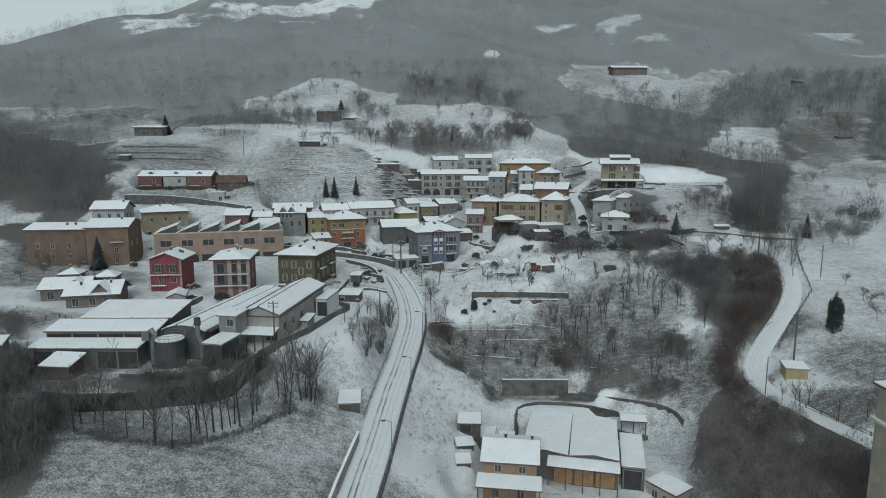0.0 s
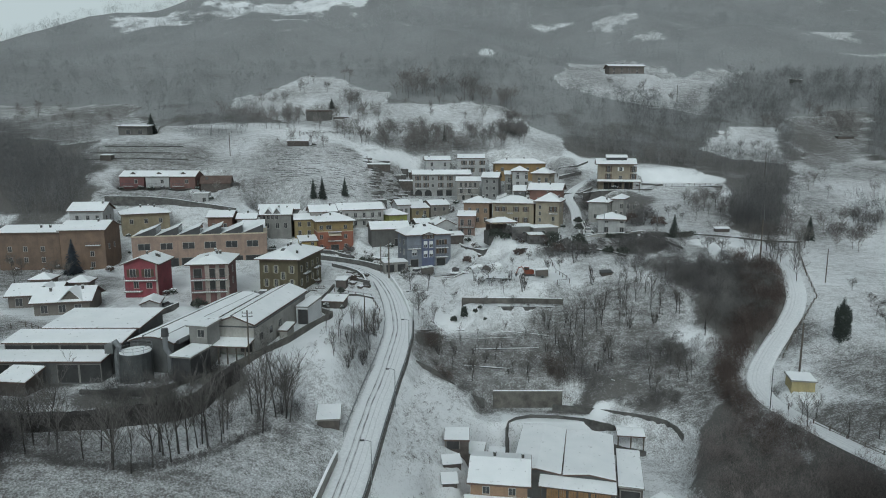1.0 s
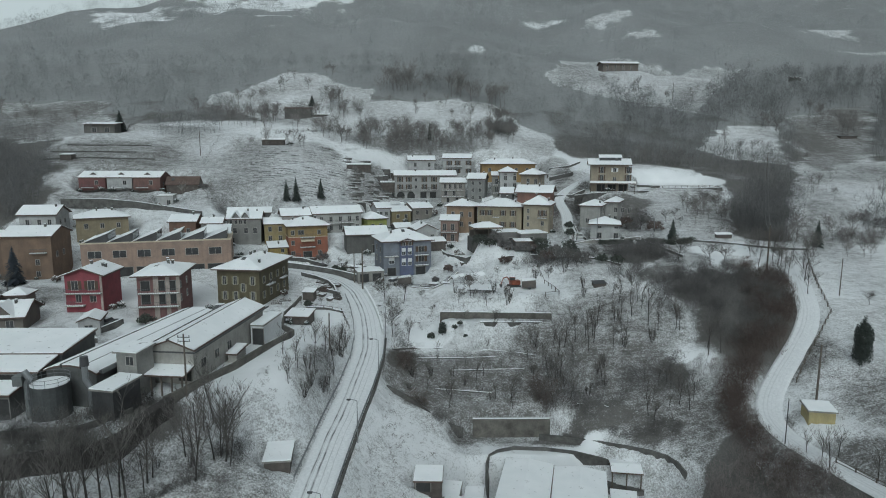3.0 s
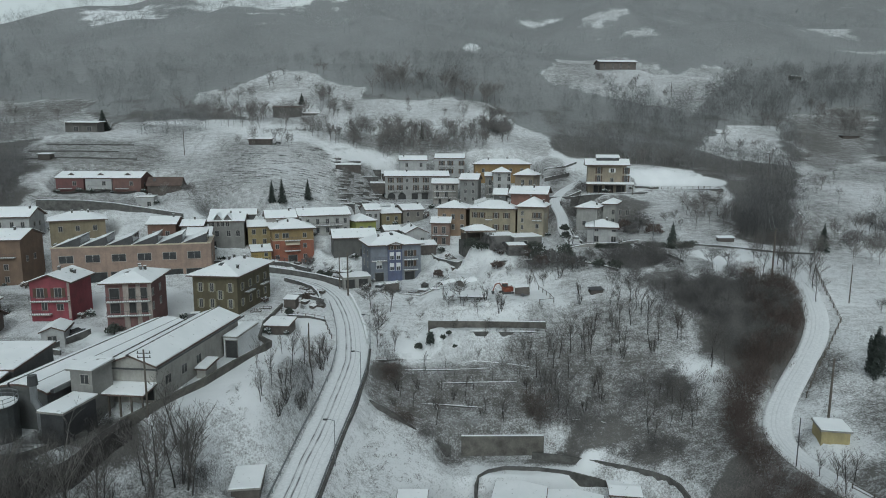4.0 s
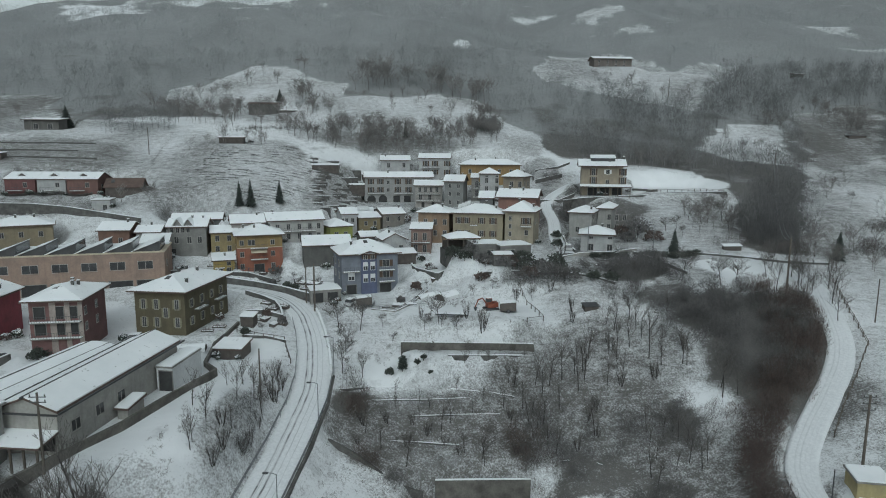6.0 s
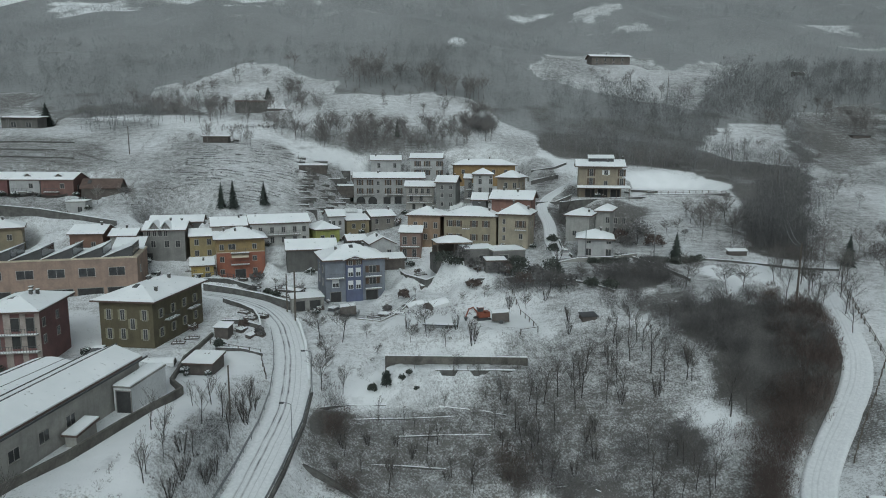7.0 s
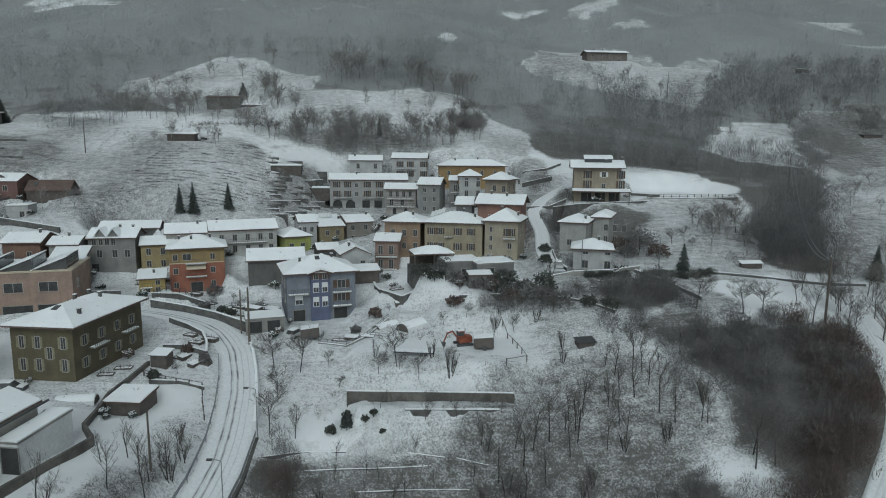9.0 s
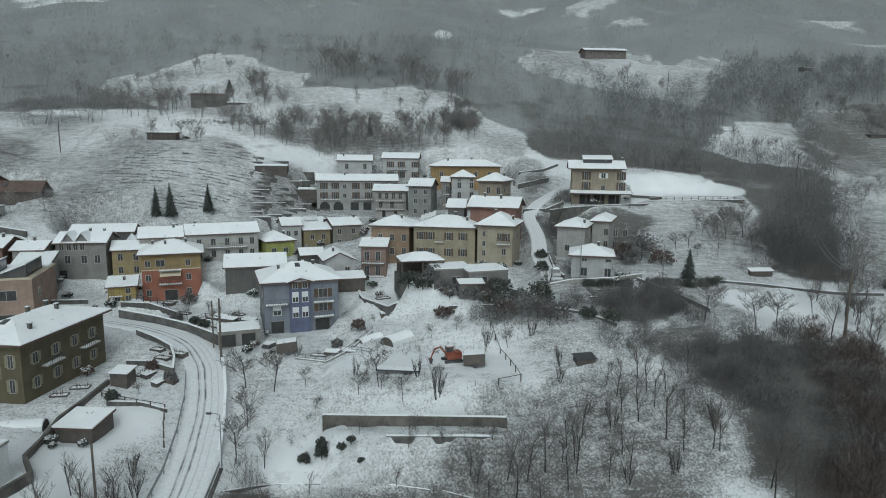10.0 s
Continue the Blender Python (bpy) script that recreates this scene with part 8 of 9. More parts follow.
# ---- brush and woods too dense to count ----
def merged_mesh(name, templates, places, mat, seed):
    """Many copies of a few small shapes, joined into one sheet of growth."""
    rng = np.random.default_rng(seed)
    vs, fs, n = [], [], 0
    pick = rng.integers(0, len(templates), len(places))
    turn = rng.uniform(0, 2 * np.pi, len(places))
    for k, (tv, tf) in enumerate(templates):
        sel = np.where(pick == k)[0]
        if not len(sel):
            continue
        p = places[sel]
        c, s = np.cos(turn[sel])[:, None], np.sin(turn[sel])[:, None]
        x = (tv[None, :, 0] * c - tv[None, :, 1] * s) * p[:, 3:4] + p[:, 0:1]
        y = (tv[None, :, 0] * s + tv[None, :, 1] * c) * p[:, 3:4] + p[:, 1:2]
        z = tv[None, :, 2] * p[:, 3:4] * p[:, 4:5] + p[:, 2:3]
        vs.append(np.stack([x, y, z], -1).reshape(-1, 3))
        fs.append((tf[None] + (n + np.arange(len(sel)) * len(tv))[:, None, None]).reshape(-1, 3))
        n += len(sel) * len(tv)
    vs, fs = np.concatenate(vs).astype(np.float32), np.concatenate(fs).astype(np.int32)
    me = bpy.data.meshes.new(name)
    me.vertices.add(len(vs))
    me.vertices.foreach_set("co", vs.ravel())
    me.loops.add(fs.size)
    me.loops.foreach_set("vertex_index", fs.ravel())
    me.polygons.add(len(fs))
    me.polygons.foreach_set("loop_start", (np.arange(len(fs)) * 3).astype(np.int32))
    me.update()
    me.materials.append(mat)
    return me


def merged(name, label, category, templates, places, mat, seed):
    return tagged(new(name, merged_mesh(name, templates, places, mat, seed)), label, category, kind="stuff")


def wood_tree(rng, twigs, high, wide, length, thin):
    """A far bare tree: stems and a rounded haze of short twigs."""
    vs, fs = [], []

    def sliver(p, q, w):
        b = rng.uniform(0, np.pi)
        n = len(vs)
        vs.extend([(p[0] - w * np.cos(b), p[1] - w * np.sin(b), p[2]), (p[0] + w * np.cos(b), p[1] + w * np.sin(b), p[2]), tuple(q)])
        fs.append((n, n + 1, n + 2))

    for _ in range(3):
        sliver((rng.normal(0, 0.2), rng.normal(0, 0.2), -0.5), (rng.normal(0, 0.7), rng.normal(0, 0.7), high * rng.uniform(0.55, 0.85)), 0.045)
    for _ in range(twigs):
        v = rng.normal(0, 1, 3)
        v = v / np.linalg.norm(v) * rng.uniform(0.25, 1.0) ** 0.6
        p = np.array([v[0] * wide * 0.5, v[1] * wide * 0.5, high * 0.6 + v[2] * high * 0.36])
        d = v * (0.8, 0.8, 0.5) + rng.normal(0, 0.35, 3) + (0, 0, 0.55)
        sliver(p, p + d / np.linalg.norm(d) * length * rng.uniform(0.6, 1.3), thin * rng.uniform(0.7, 1.4))
    return np.array(vs), np.array(fs)


def clump(rng, count, high, wide, length, thin):
    """A rounded tangle of short twigs."""
    vs, fs = [], []
    for k in range(count):
        a, r, t = rng.uniform(0, 2 * np.pi), np.sqrt(rng.uniform(0, 1)), rng.uniform(0, 1)
        rad = 0.5 * wide * r * np.sqrt(max(0.05, 1 - (t * 0.95) ** 2))
        p = np.array([rad * np.cos(a), rad * np.sin(a), high * t * 0.8 - 0.1])
        d = rng.normal(0, 1, 3) * (0.7, 0.7, 0.5) + (0.3 * np.cos(a), 0.3 * np.sin(a), 0.9)
        d = d / np.linalg.norm(d) * length * rng.uniform(0.5, 1.3)
        b = rng.uniform(0, np.pi)
        w = thin * rng.uniform(0.6, 1.4) * np.array([np.cos(b), np.sin(b), 0])
        vs += [p - w, p + w, p + d]
        fs.append((3 * k, 3 * k + 1, 3 * k + 2))
    return np.array(vs), np.array(fs)


wrng = np.random.default_rng(7)
TUFTS = [clump(wrng, 26, 1.0, 1.3, 0.55, 0.03) for _ in range(6)]
VINES = [clump(wrng, 22, 0.7, 1.7, 0.5, 0.10) for _ in range(5)]
THICK = [clump(wrng, 250, 2.8, 2.9, 0.55, 0.021) for _ in range(6)]
HEDGE = [clump(wrng, 80, 1.7, 1.3, 0.35, 0.05) for _ in range(5)]
WOODS = [wood_tree(wrng, 130, 8.5, 5.4, 1.2, 0.045) for _ in range(8)]
DENSE_TREES = [wood_tree(wrng, 300, 8.5, 5.6, 0.8, 0.028) for _ in range(6)]
FARWOODS = [wood_tree(wrng, 64, 9.0, 7.0, 1.5, 0.065) for _ in range(8)]


def strewn(boxes, step, seed, size, tall=(0.7, 1.3)):
    """Places inside soft-edged patches: x, y, half sizes, density."""
    rng = np.random.default_rng(seed)
    out = []
    for cx, cy, rx, ry, dens in boxes:
        n = int(4 * rx * ry / step**2 * dens)
        x, y = cx + rx * rng.uniform(-1, 1, n), cy + ry * rng.uniform(-1, 1, n)
        r = np.hypot((x - cx) / rx, (y - cy) / ry) + 0.22 * value_noise(x / 4, y / 4, 31)
        keep = r < 1
        out.append(np.stack([x[keep], y[keep]], -1))
    xy = np.concatenate(out)
    road_gap = np.ones(len(xy), bool)
    for line, half, _ in ROADS:
        for (x0, y0, _z), (x1, y1, _w) in zip(line, line[1:]):
            dx, dy = x1 - x0, y1 - y0
            t = np.clip(((xy[:, 0] - x0) * dx + (xy[:, 1] - y0) * dy) / (dx * dx + dy * dy), 0, 1)
            road_gap &= np.hypot(xy[:, 0] - x0 - t * dx, xy[:, 1] - y0 - t * dy) > half + 0.8
    xy = xy[road_gap]
    z = shaped(xy[:, 0], xy[:, 1])
    return np.column_stack([xy, z, rng.uniform(size[0], size[1], len(xy)), rng.uniform(tall[0], tall[1], len(xy))])


merged("brush", "dead bracken and brambles poking through snow", "brush", TUFTS, strewn([(16, 141, 20, 8, 0.8), (36, 147, 18, 12, 0.7), (50, 152, 12, 14, 0.5), (50, 128, 10, 8, 0.9), (2, 128, 7, 10, 0.25), (-2, 108, 4, 18, 0.4), (10, 158, 14, 5, 0.4), (-16, 122, 6, 14, 0.35), (-13, 142, 3, 12, 0.4), (-45, 89, 28, 5, 0.35), (70, 104, 14, 8, 0.6), (30, 176, 18, 5, 0.5), (-15, 90, 4, 8, 0.5), (20, 124, 4, 3, 0.3), (-16, 252, 12, 14, 0.5), (66, 128.6, 5, 4, 0.5), (60, 113, 2.4, 9, 0.5), (74, 134, 4, 5, 0.5), (76, 120, 8, 8, 0.3), (3, 122, 6, 10, 0.12)], 0.9, 41, (0.35, 0.9)), TWIGS, 51)
merged("thicket", "dense dark thicket on the slope", "thicket", THICK, strewn([(70, 164.8, 6, 2.0, 0.9), (56.5, 180.2, 5.0, 2.2, 0.9), (70, 151, 9, 11, 1.0), (62, 158, 8, 8, 0.9), (57, 176, 8, 4, 0.8), (55, 169, 7, 5, 0.5), (66, 159, 8, 4, 0.7), (79, 153, 6, 7, 0.9), (34, 134, 9, 2.2, 0.8), (9, 130.6, 3.4, 1.8, 0.6), (60, 180, 6, 3.4, 0.9), (62, 174, 4, 4, 0.8), (57, 181, 7, 3, 0.7), (50, 181, 6, 3, 0.5), (50, 222, 3, 8, 0.6), (55, 246, 5, 9, 0.6), (46.6, 212, 1.2, 6, 0.5), (53, 136, 5, 4, 0.6), (46, 138, 5, 4, 0.5), (-84, 98, 16, 14, 0.7), (-100, 120, 16, 16, 0.8), (-74, 99, 7, 5, 0.6), (-45, 87, 16, 1.6, 0.5), (-27, 97, 6, 5, 0.4), (-46, 99, 8, 2.4, 0.4), (31, 140, 4, 4, 0.6), (0, 146, 2.5, 2.5, 0.8), (36, 178, 8, 3, 0.7)], 1.5, 42, (0.8, 1.5)), DARKBRUSH, 52)
merged("thicket", "dark round clump of scrub below the slope trees", "thicket", THICK, strewn([(51.0, 140.2, 3.0, 1.8, 0.7), (54.4, 136.0, 2.4, 1.8, 0.7), (38.0, 138.0, 1.6, 1.6, 0.8), (26.4, 148.6, 1.8, 1.2, 0.9), (33.0, 131.6, 4.4, 1.2, 0.8), (41.0, 127.2, 5.0, 1.4, 0.7), (46.4, 125.4, 3.0, 1.6, 0.8)], 0.95, 44, (0.45, 0.8)), twig_mat("dark_scrub", (0.16, 0.152, 0.148)), 71)
merged("thicket", "brown bushes standing on the terraced slope", "thicket", THICK, strewn([(-0.3, 143.0, 2.2, 1.8, 1.0), (26.5, 137.4, 2.6, 2.4, 1.0), (2.8, 133.8, 2.0, 1.4, 0.9), (29.0, 134.4, 2.0, 1.4, 0.7)], 1.0, 45, (0.6, 1.1)), twig_mat("brown_scrub", (0.15, 0.125, 0.112)), 72)
merged("thicket", "dark tangled brush round the works yard", "thicket", THICK, strewn([(-37.4, 108.6, 3.0, 2.6, 0.9), (-41.0, 103.6, 4.6, 2.6, 0.9), (-43.0, 98.6, 7.0, 2.4, 0.8), (-22.1, 104.0, 2.4, 2.0, 1.0), (-13.9, 128.0, 1.4, 9.0, 0.5), (-13.2, 139.0, 1.2, 4.0, 0.5), (-36.0, 99.0, 3.0, 3.0, 0.7)], 1.05, 46, (0.55, 1.0)), twig_mat("yard_scrub", (0.10, 0.095, 0.092)), 73)
merged("thicket", "low brown brush at the foot of the copse", "thicket", THICK, strewn([(86.0, 194.6, 5.0, 1.6, 0.9), (94.0, 191.0, 7.0, 1.6, 0.9), (103.0, 193.0, 5.0, 2.4, 1.0), (126.0, 197.0, 7.0, 4.0, 0.9), (138.0, 208.0, 7.0, 5.0, 0.7)], 1.5, 47, (0.8, 1.4)), twig_mat("copse_scrub", (0.14, 0.125, 0.118)), 74)
merged("thicket", "tall dark thicket at the edge of the lower field", "thicket", THICK, strewn([(-72, 86, 15, 9, 0.9), (-80, 96, 14, 9, 0.8), (-63, 80, 8, 6, 0.8), (-61, 88, 6.5, 6, 0.8), (-58, 80, 6, 5, 0.6)], 1.7, 48, (1.3, 2.6)), twig_mat("dark_thicket", (0.15, 0.142, 0.138)), 58)
merged("thicket", "grey-brown thicket on the slope below the lane", "thicket", THICK, strewn([(56, 98, 11, 18, 0.9), (66, 92, 6, 8, 0.8), (47, 96, 5, 14, 0.5)], 1.5, 49, (0.8, 1.5)), twig_mat("grey_brown_brush", (0.25, 0.222, 0.21)), 69)
merged("thicket", "round dense clump of bare scrub on the knoll slope", "thicket", THICK, strewn([(36, 300, 4.6, 4.6, 1.0), (39, 304, 3, 3, 0.8)], 1.6, 50, (1.6, 2.6)), DARKBRUSH, 70)
merged("thicket", "tall russet bushes beside the eastern lane", "thicket", THICK, strewn([(75.6, 146.4, 2.6, 4.0, 0.9), (70.0, 138.8, 2.6, 3.4, 1.0), (63.8, 133.4, 2.4, 3.0, 1.0), (60.2, 128.6, 2.2, 4.0, 1.0), (58.6, 120.0, 2.2, 5.0, 0.8), (76.0, 162.6, 3.0, 2.6, 1.0), (81.0, 157.0, 3.0, 3.6, 0.8)], 1.2, 40, (1.0, 1.6)), RUSSET, 75)
merged("thicket", "russet brown thicket along the lane bank", "thicket", THICK, strewn([(76, 148, 5, 9, 1.0), (69, 139, 5, 6, 1.0), (62, 132, 4, 7, 0.9), (58.5, 120, 3.4, 8, 0.9), (58, 108, 4, 8, 0.8), (27, 137, 4, 3, 0.6), (0, 143, 2.4, 2.4, 0.8), (82, 155, 4, 5, 0.9), (80.5, 146, 3.6, 6, 1.0)], 1.25, 43, (0.7, 1.3)), RUSSET, 53)


def hedge_line(pts, high, wide, label, mat, seed):
    rng = np.random.default_rng(seed)
    out = []
    for (x0, y0), (x1, y1) in zip(pts, pts[1:]):
        n = int(math.hypot(x1 - x0, y1 - y0) * 11)
        t = rng.uniform(0, 1, n)
        out.append(np.stack([x0 + t * (x1 - x0) + rng.normal(0, wide / 2.4, n), y0 + t * (y1 - y0) + rng.normal(0, wide / 2.4, n)], -1))
    xy = np.concatenate(out)
    z = shaped(xy[:, 0], xy[:, 1])
    pl = np.column_stack([xy, z, np.full(len(xy), high / 1.7), rng.uniform(0.75, 1.1, len(xy))])
    return merged("hedge", label, "hedge", HEDGE, pl, mat, seed)


def clipped_hedge(pts, high, wide, label, mat, core_mat, seed, lift=0.0):
    """A trimmed hedge: a dense core of square section with short twigs standing out of it."""
    rng = np.random.default_rng(seed)
    line = []
    for (x0, y0), (x1, y1) in zip(pts, pts[1:]):
        n = max(1, int(math.hypot(x1 - x0, y1 - y0) / 0.5))
        line += [(x0 + (x1 - x0) * k / n, y0 + (y1 - y0) * k / n) for k in range(n)]
    line = np.array(line + [pts[-1]])
    k = np.ones(7) / 7
    line = np.stack([np.convolve(np.pad(line[:, c], 3, mode="edge"), k, "valid") for c in (0, 1)], -1)
    d = np.gradient(line, axis=0)
    d /= np.linalg.norm(d, axis=1, keepdims=True)
    side = np.stack([-d[:, 1], d[:, 0]], -1)
    z = np.convolve(np.pad(shaped(line[:, 0], line[:, 1]), 5, mode="edge"), np.ones(11) / 11, "valid") + lift
    root = base("hedge", label, "hedge", pose(line[0][0], line[0][1], 0))
    prof = [(-0.5, -0.4), (-0.5, 0.45), (-0.48, 0.92), (-0.34, 1.0), (0.0, 1.02), (0.34, 1.0), (0.48, 0.92), (0.5, 0.45), (0.5, -0.4)]
    vs, fs, m = [], [], len(prof)
    for i, (x, y) in enumerate(line - line[0]):
        for a, b in prof:
            j = rng.normal(0, 0.05, 3)
            vs.append((x + side[i, 0] * a * wide + j[0], y + side[i, 1] * a * wide + j[1], z[i] + b * high + j[2]))
    for i in range(len(line) - 1):
        fs += [(i * m + q, i * m + q + 1, (i + 1) * m + q + 1, (i + 1) * m + q) for q in range(m - 1)]
    fs += [tuple(range(m)), tuple((len(line) - 1) * m + q for q in range(m))[::-1]]
    part("core", (vs, fs), core_mat, root)
    count = len(line) * 14
    i = rng.integers(0, len(line), count)
    a = rng.uniform(-0.5, 0.5, count)
    face = rng.random(count) < 0.5
    a = np.where(face, np.sign(a) * 0.5, a)
    b = np.where(face, rng.uniform(0.05, 0.95, count), 0.97)
    pl = np.column_stack([(line - line[0])[i] + side[i] * (a * wide)[:, None], z[i] + b * high - 0.12, rng.uniform(0.28, 0.42, count), rng.uniform(0.5, 0.9, count)])
    part("twigs", merged_mesh("twigs", TUFTS, pl, mat, seed), None, root)


BROWN_HEDGE = twig_mat("brown_hedge", (0.105, 0.095, 0.088))
HEDGE_CORE = rough_mat("hedge_core", (0.055, 0.05, 0.048), 0.95, 3.5, 0.4, 0.35, 0.15)
clipped_hedge([(-62.0, 92.0), (-57.8, 91.9), (-48.1, 92.6), (-39.5, 96.2), (-35.2, 99.4), (-33.4, 103.4), (-31.2, 107.0)], 2.3, 1.5, "long brown clipped hedge round the works", BROWN_HEDGE, HEDGE_CORE, 61)
hedge_line([(-58.0, 88.6), (-55.6, 87.2), (-46.9, 85.2), (-40.8, 85.0), (-36.1, 87.2), (-32.2, 89.9), (-28.7, 94.9), (-24.7, 100.0)], 0.7, 1.0, "tangle of dark brush along the field bank", DARKBRUSH, 67)
wall_run("wall_works_front", "dark stone wall of the works terrace", on_ground([(-53.0, 99.4), (-47.0, 98.8), (-42.7, 99.4), (-39.1, 101.8), (-36.4, 106.0)], 0.7), 1.2, 0.4, STONE, snow=False)
wall_run("wall_works_side", "long dark concrete wall beside the works hall", [(-32.4, 107.0, 25.2), (-29.6, 112.0, 25.7), (-26.2, 119.4, 26.0), (-24.2, 127.6, 26.0), (-22.0, 137.0, 25.6), (-21.4, 140.4, 25.4), (-24.6, 144.6, 25.2), (-25.7, 150.2, 24.8), (-26.4, 155.0, 25.2), (-25.6, 160.0, 25.7), (-25.1, 165.5, 26.2)], 2.0, 0.4, STAINED, snow=False)
hedge_line([(50.6, 188.8), (54.6, 188.2), (58.4, 187.8)], 1.6, 1.2, "clipped dark hedge beside the lane", EVERGREEN, 62)
hedge_line([(61.8, 186.6), (68, 186.4), (75, 186.6)], 1.6, 1.2, "clipped dark hedge beside the meadow", EVERGREEN, 63)
hedge_line([(-60, 288), (-44, 290), (-30, 292)], 0.6, 3.0, "scrubby hedge across the hill field", TWIGS, 65)

hedge_line([(-124.5, 252.1), (-119.5, 252.5), (-111.9, 256.3), (-104, 253.0), (-97.4, 251.8), (-88, 249.6), (-77, 249.4)], 0.32, 0.8, "line of dead grass along a bank in the hill field", TWIGS, 68)
hedge_line([(-112, 262), (-104, 263.0), (-96, 261), (-88, 257.5), (-80, 255.5)], 0.26, 0.8, "line of dead grass along a bank in the hill field", TWIGS, 80)
hedge_line([(-77.5, 250), (-77.2, 255), (-78.9, 260), (-79.0, 266), (-81.2, 272), (-80.9, 279), (-82.8, 288)], 0.2, 0.9, "line of dead grass along the edge of the vine field", TWIGS, 81)
hedge_line([(-112.5, 232.6), (-100, 233.2), (-87, 233.4)], 1.1, 0.7, "low brown hedge before the red terrace", TWIGS, 82)


def woods(x0, x1, y0, y1, count, seed, size):
    rng = np.random.default_rng(seed)
    x, y = rng.uniform(x0, x1, count), rng.uniform(y0, y1, count)
    w = wooded(x, y)
    keep = (rng.uniform(0, 1, count) < w * (0.65 + 0.35 * value_noise(x / 16, y / 16, 33))) & (np.abs(x - 9) < 0.78 * y + 40) & (rng.uniform(0, 1, count) > np.clip((y - 350) / 90, 0, 0.9) * (y < 440))
    x, y = x[keep], y[keep]
    return np.column_stack([x, y, shaped(x, y), rng.uniform(size[0], size[1], len(x)), rng.uniform(0.8, 1.3, len(x))])


near_woods = woods(-260, 330, 180, 300, 5200, 71, (0.65, 1.2))
merged("woods", "dark bare copses and woods above the village", "woods", WOODS, near_woods[(near_woods[:, 0] > 60) | (near_woods[:, 0] < -100)], twig_mat("dark_wood_twigs", (0.22, 0.216, 0.213)), 59)
merged("woods", "dark bare woods beside the high meadow", "woods", WOODS, woods(95, 330, 300, 420, 2400, 79, (0.8, 1.3)), twig_mat("far_wood_twigs", (0.19, 0.19, 0.19), 0.15), 61)
merged("woods", "bare winter woods along the foot of the mountain", "woods", WOODS, np.concatenate([woods(-260, 330, 262, 440, 6500, 74, (0.6, 1.15)), strewn([(24, 288, 18, 4, 0.4)], 3.5, 73, (0.6, 1.0))]), HAZED_TWIGS, 54)
merged("woods", "bare woods on the lower mountainside", "woods", FARWOODS, woods(-560, 620, 440, 620, 3000, 72, (0.8, 1.5)), FAR_HAZED_TWIGS, 55)
# highest woods are painted palest for haze, less so towards the east
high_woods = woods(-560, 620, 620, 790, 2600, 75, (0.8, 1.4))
palest = high_woods[:, 0] < 120 + 60 * value_noise(high_woods[:, 1] / 50, high_woods[:, 0] / 50, 35)
merged("woods", "bare high woods on the eastern flank, toned for thinner haze", "woods", FARWOODS, high_woods[~palest], FAR_HAZED_TWIGS, 64)
merged("woods", "bare woods high on the mountainside, paled for thick haze", "woods", FARWOODS, high_woods[palest], twig_mat("deep_haze_twigs", (0.52, 0.53, 0.53), 0.08), 60)
west_copse = strewn([(-146, 236, 22, 17, 0.9), (-130, 220, 10, 13, 0.8), (-170, 246, 16, 14, 0.8), (-104, 292, 9, 6, 0.9), (-92, 294, 8, 5, 0.8)], 2.5, 78, (0.75, 1.15))
merged("copse", "dense dark copse beside the hill field", "copse", WOODS, west_copse, twig_mat("west_copse_twigs", (0.21, 0.21, 0.21)), 66)
copse = strewn([(99, 199, 10, 8, 0.75), (105, 208, 8, 9, 0.7), (112, 219, 7, 9, 0.55), (119, 226, 8, 6, 0.35), (92, 196, 4, 4, 0.5), (134, 201, 6, 3.4, 0.8)], 2.0, 76, (0.55, 1.35))
merged("copse", "dense dark copse of tall bare trees", "copse", DENSE_TREES, copse, twig_mat("dark_copse_twigs", (0.15, 0.148, 0.147), 0.2), 62)


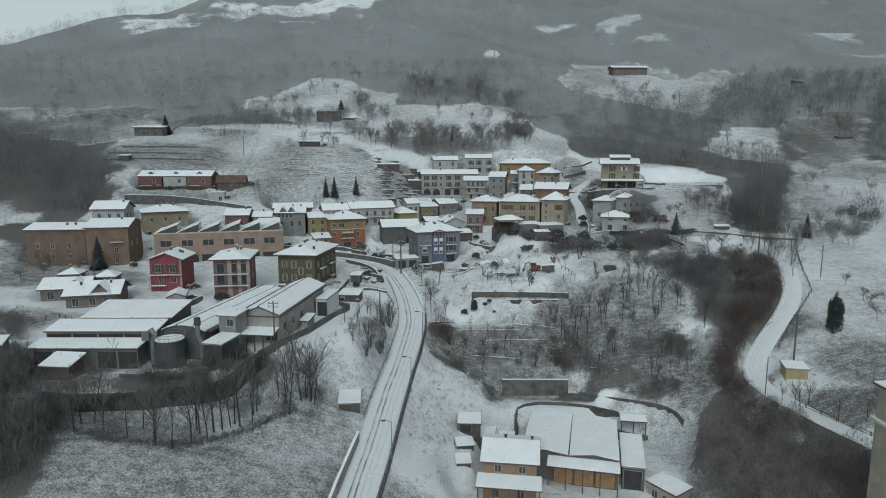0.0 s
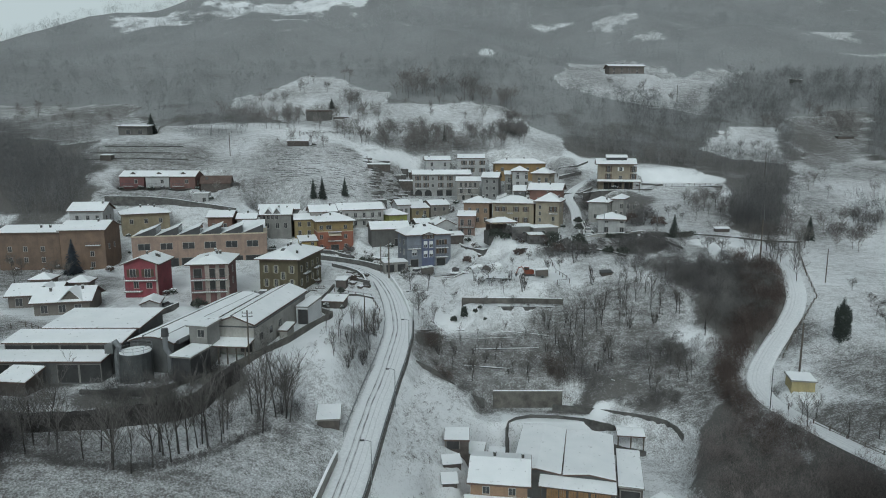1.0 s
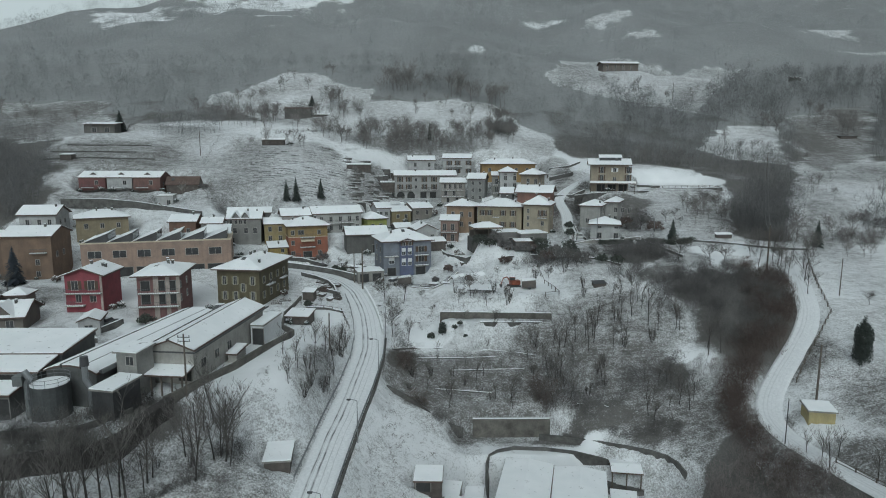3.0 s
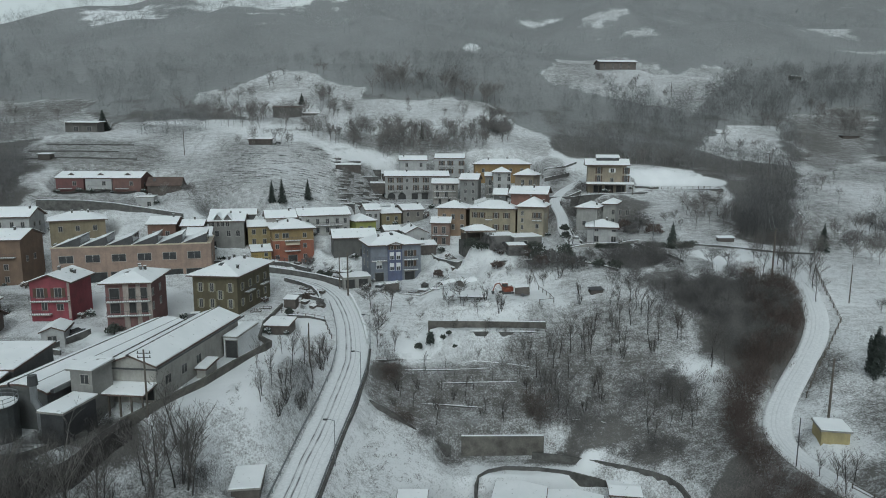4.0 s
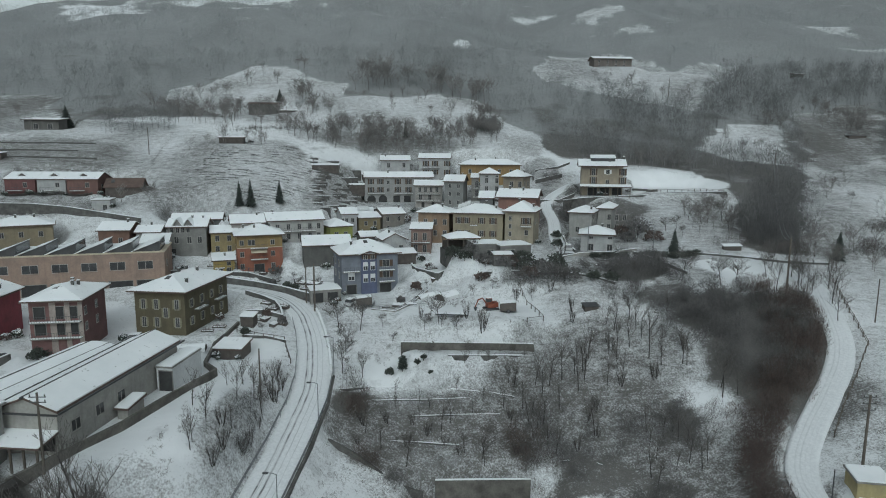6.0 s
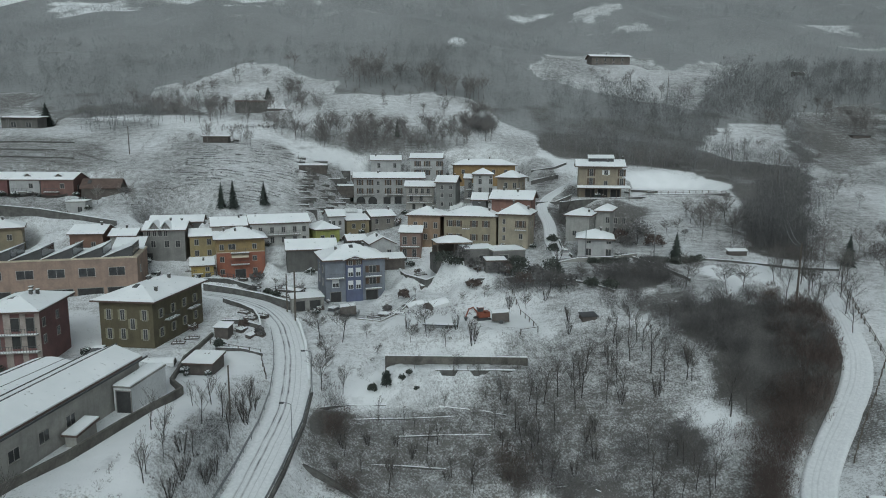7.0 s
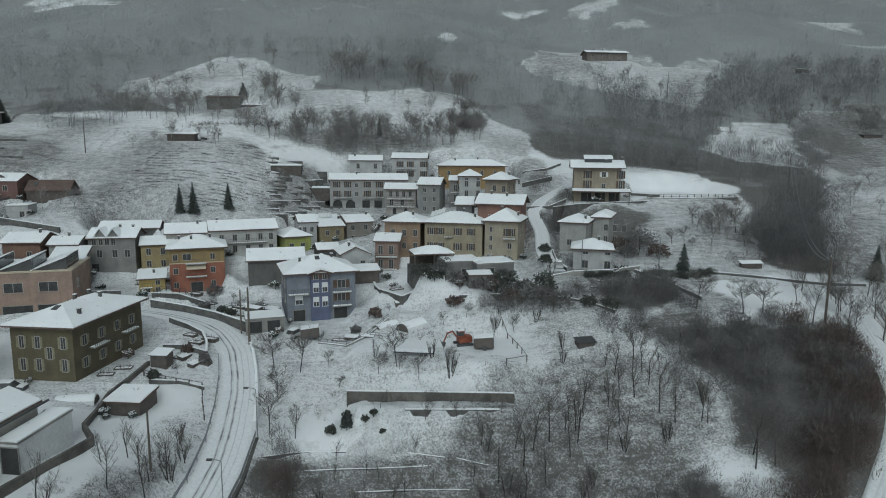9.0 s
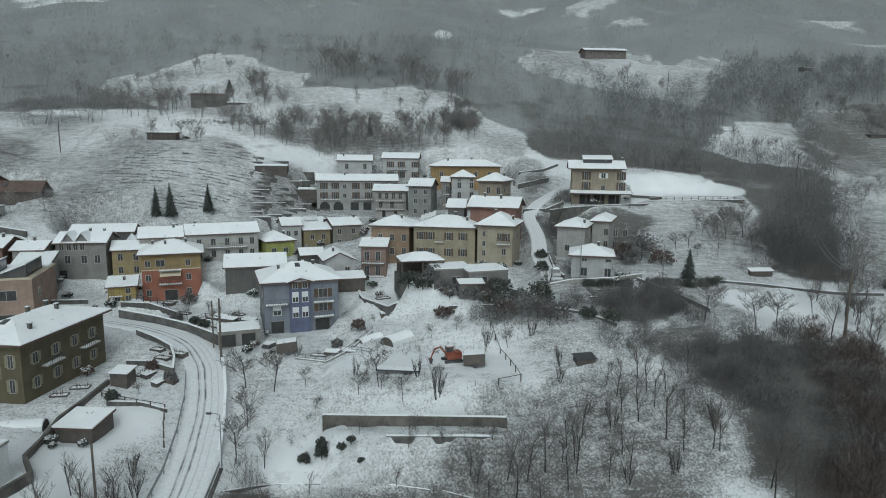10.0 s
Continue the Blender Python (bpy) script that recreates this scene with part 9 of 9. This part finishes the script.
def hill_trees():
    """Trees of the hedgerows and copses on the hill, past counting: x and y of four corners, number, size."""
    rng = random.Random(99)
    shapes = []
    for kind, n in (("spread", 0), ("spread", 1), ("big", 0), ("big", 1), ("big", 2)):
        k = KINDS[kind]
        v, f = limbs_geo(grow(random.Random(f"hill{kind}{n}"), 8.0, k["spread"], 3, (10, 5, 3), k["upright"], reach=k.get("reach", 1.0)), 0.03, 2)
        f = np.array(f)
        shapes.append((np.array(v), np.concatenate([f[:, [0, 1, 2]], f[:, [0, 2, 3]]])))
    out = []
    for (ax, ay), (bx, by), (cx, cy), (dx, dy), count, size in (
            ((-104, 318), (-59, 303), (-57, 290), (-98, 304), 34, 0.95), ((-24, 298), (30, 296), (30, 281), (-22, 276), 150, 0.9), ((-47, 328), (-38, 328), (-38, 320), (-46, 320), 14, 0.95),
            ((31, 314), (44, 318), (39, 286), (29, 286), 26, 0.95), ((-90, 318), (-20, 312), (-18, 302), (-80, 302), 40, 0.9), ((-60, 298), (-22, 290), (-20, 280), (-34, 278), 34, 0.95),
            ((-98, 330), (-84, 340), (-70, 338), (-84, 322), 9, 0.85), ((-20, 336), (40, 330), (44, 344), (-16, 350), 46, 1.4), ((-24, 330), (40, 326), (50, 300), (-20, 316), 14, 0.9),
            ((-72, 340), (-44, 342), (-44, 366), (-74, 368), 7, 1.0), ((-205, 320), (-150, 322), (-146, 296), (-190, 296), 16, 0.9), ((-72, 264), (-40, 270), (-44, 278), (-74, 276), 10, 0.8),
            ((86, 372), (160, 376), (164, 356), (104, 350), 12, 0.9), ((160, 292), (210, 330), (196, 342), (160, 330), 30, 1.0), ((124, 282), (160, 282), (160, 300), (126, 306), 8, 0.8), ((194, 316), (206, 318), (206, 326), (196, 324), 16, 0.9),
            ((132, 222), (176, 226), (176, 250), (134, 246), 16, 0.85), ((80, 265), (106, 263), (106, 269), (82, 272), 16, 0.8), ((78, 200), (98, 204), (104, 230), (84, 226), 14, 0.85), ((100, 184), (120, 180), (126, 200), (108, 204), 14, 0.85),
            ((-24, 242), (-10, 244), (-10, 266), (-28, 264), 14, 0.5), ((-80, 226), (-60, 228), (-62, 234), (-82, 232), 8, 0.6)):
        for _ in range(count):
            u, v = rng.random(), rng.random()
            x = (ax * (1 - u) + bx * u) * (1 - v) + (dx * (1 - u) + cx * u) * v
            y = (ay * (1 - u) + by * u) * (1 - v) + (dy * (1 - u) + cy * u) * v
            out.append((x, y, height(x, y), size * rng.uniform(0.65, 1.25), rng.uniform(0.9, 1.15)))
    merged("hedgerow_trees", "bare trees of hedgerows and copses on the hill", "trees", shapes, np.array(out), twig_mat("hill_twigs", (0.24, 0.225, 0.215)), 77)


hill_trees()


# vine rows across the hill field: short dead tufts along each row, with gaps
def vine_rows():
    rng = np.random.default_rng(88)
    out = []
    for k in range(26):
        y0 = 229.0 + 1.75 * k
        x = np.arange(-66 + 0.25 * k, -23.5 - 0.22 * k, 0.42)
        y = y0 + 0.10 * (x + 50) * 0.6 + 0.25 * value_noise(x / 6, x * 0 + k, 91)
        keep = (value_noise(x / 3.1, x * 0 + k * 1.7, 92) + 0.5 * value_noise(x / 11, x * 0 + y0 / 9, 93) > 0.10) & (rng.uniform(0, 1, len(x)) < 0.8)
        out.append(np.stack([x[keep], y[keep] + rng.normal(0, 0.08, keep.sum())], -1))
    xy = np.concatenate(out)
    return np.column_stack([xy, shaped(xy[:, 0], xy[:, 1]), rng.uniform(0.45, 0.85, len(xy)), rng.uniform(0.4, 0.7, len(xy))])


merged("vine_rows", "dead growth along snowed rows of a steep vineyard", "vineyard", VINES, vine_rows(), twig_mat("dead_vines", (0.085, 0.08, 0.072)), 57)


# ---- small garden shrubs round the houses ----
def shrub_mesh(seed, snow):
    rng = random.Random(seed)
    vs, fs = [], []
    for _ in range(70 if snow else 170):
        a, b = rng.uniform(0, 2 * math.pi), math.acos(rng.uniform(0.45 if snow else -0.4, 1))
        k = rng.uniform(0.6, 1.05) * (1 + 0.2 * math.sin(3 * a + seed))
        p = Vector((k * math.sin(b) * math.cos(a), k * math.sin(b) * math.sin(a), 0.75 + 0.8 * k * math.cos(b) + (0.06 if snow else 0)))
        d = Vector((rng.uniform(-0.5, 0.5), rng.uniform(-0.5, 0.5), 1)).normalized() if snow else Vector((rng.uniform(-1, 1), rng.uniform(-1, 1), rng.uniform(-1, 1))).normalized()
        u = d.orthogonal().normalized() * rng.uniform(0.12, 0.26)
        v = d.cross(u).normalized() * rng.uniform(0.12, 0.26)
        n = len(vs)
        vs += [tuple(p - u), tuple(p - v), tuple(p + u), tuple(p + v)]
        fs.append((n, n + 1, n + 2, n + 3))
    return vs, fs


SHRUBS = [(mesh_of("crown", shrub_mesh(k, False), (EVERGREEN, DARKBRUSH, NEEDLES, EVERGREEN, RUSSET)[k]), mesh_of("snow", shrub_mesh(k, True), SNOW)) for k in range(5)]
SHRUB_STEM = mesh_of("stem", tube([(0, 0, -0.4), (0, 0, 0.7)], 0.08, 5), BARK)


def clear_spot(x, y, gap):
    for s in SITES:
        a = math.radians(s["yaw"])
        dx, dy = x - s["at"][0], y - s["at"][1]
        u, v = dx * math.cos(a) + dy * math.sin(a), -dx * math.sin(a) + dy * math.cos(a)
        if -gap < u < s["w"] + gap and -gap < v < s["d"] + gap:
            return False
    for line, half, _ in ROADS:
        for (x0, y0, _z), (x1, y1, _w) in zip(line, line[1:]):
            dx, dy = x1 - x0, y1 - y0
            t = min(1, max(0, ((x - x0) * dx + (y - y0) * dy) / (dx * dx + dy * dy)))
            if math.hypot(x - x0 - t * dx, y - y0 - t * dy) < half + gap:
                return False
    return True


def garden_shrubs():
    rng = random.Random(31)
    for s in SITES:
        if not (150 < s["at"][1] < 275 and -130 < s["at"][0] < 80):
            continue
        a = math.radians(s["yaw"])
        for _ in range(3):
            u, v = rng.uniform(-2.5, s["w"] + 2.5), rng.uniform(-4.5, -1.0)
            if rng.random() < 0.35:
                u, v = s["w"] + rng.uniform(1, 3), rng.uniform(0, s["d"])
            x, y = s["at"][0] + u * math.cos(a) - v * math.sin(a), s["at"][1] + u * math.sin(a) + v * math.cos(a)
            if not clear_spot(x, y, 0.7):
                continue
            k, r = rng.randrange(5), rng.uniform(0.45, 1.0)
            root = base("shrub", "small evergreen garden shrub dusted with snow" if k != 4 else "small russet garden shrub dusted with snow", "shrub", pose(x, y, height(x, y), 0, 0, rng.uniform(0, 360)) @ Matrix.Scale(r, 4), "garden shrubs")
            part("stem", SHRUB_STEM, None, root)
            part("crown", SHRUBS[k][0], None, root)
            part("snow", SHRUBS[k][1], None, root, "snow caught in the leaves")


garden_shrubs()
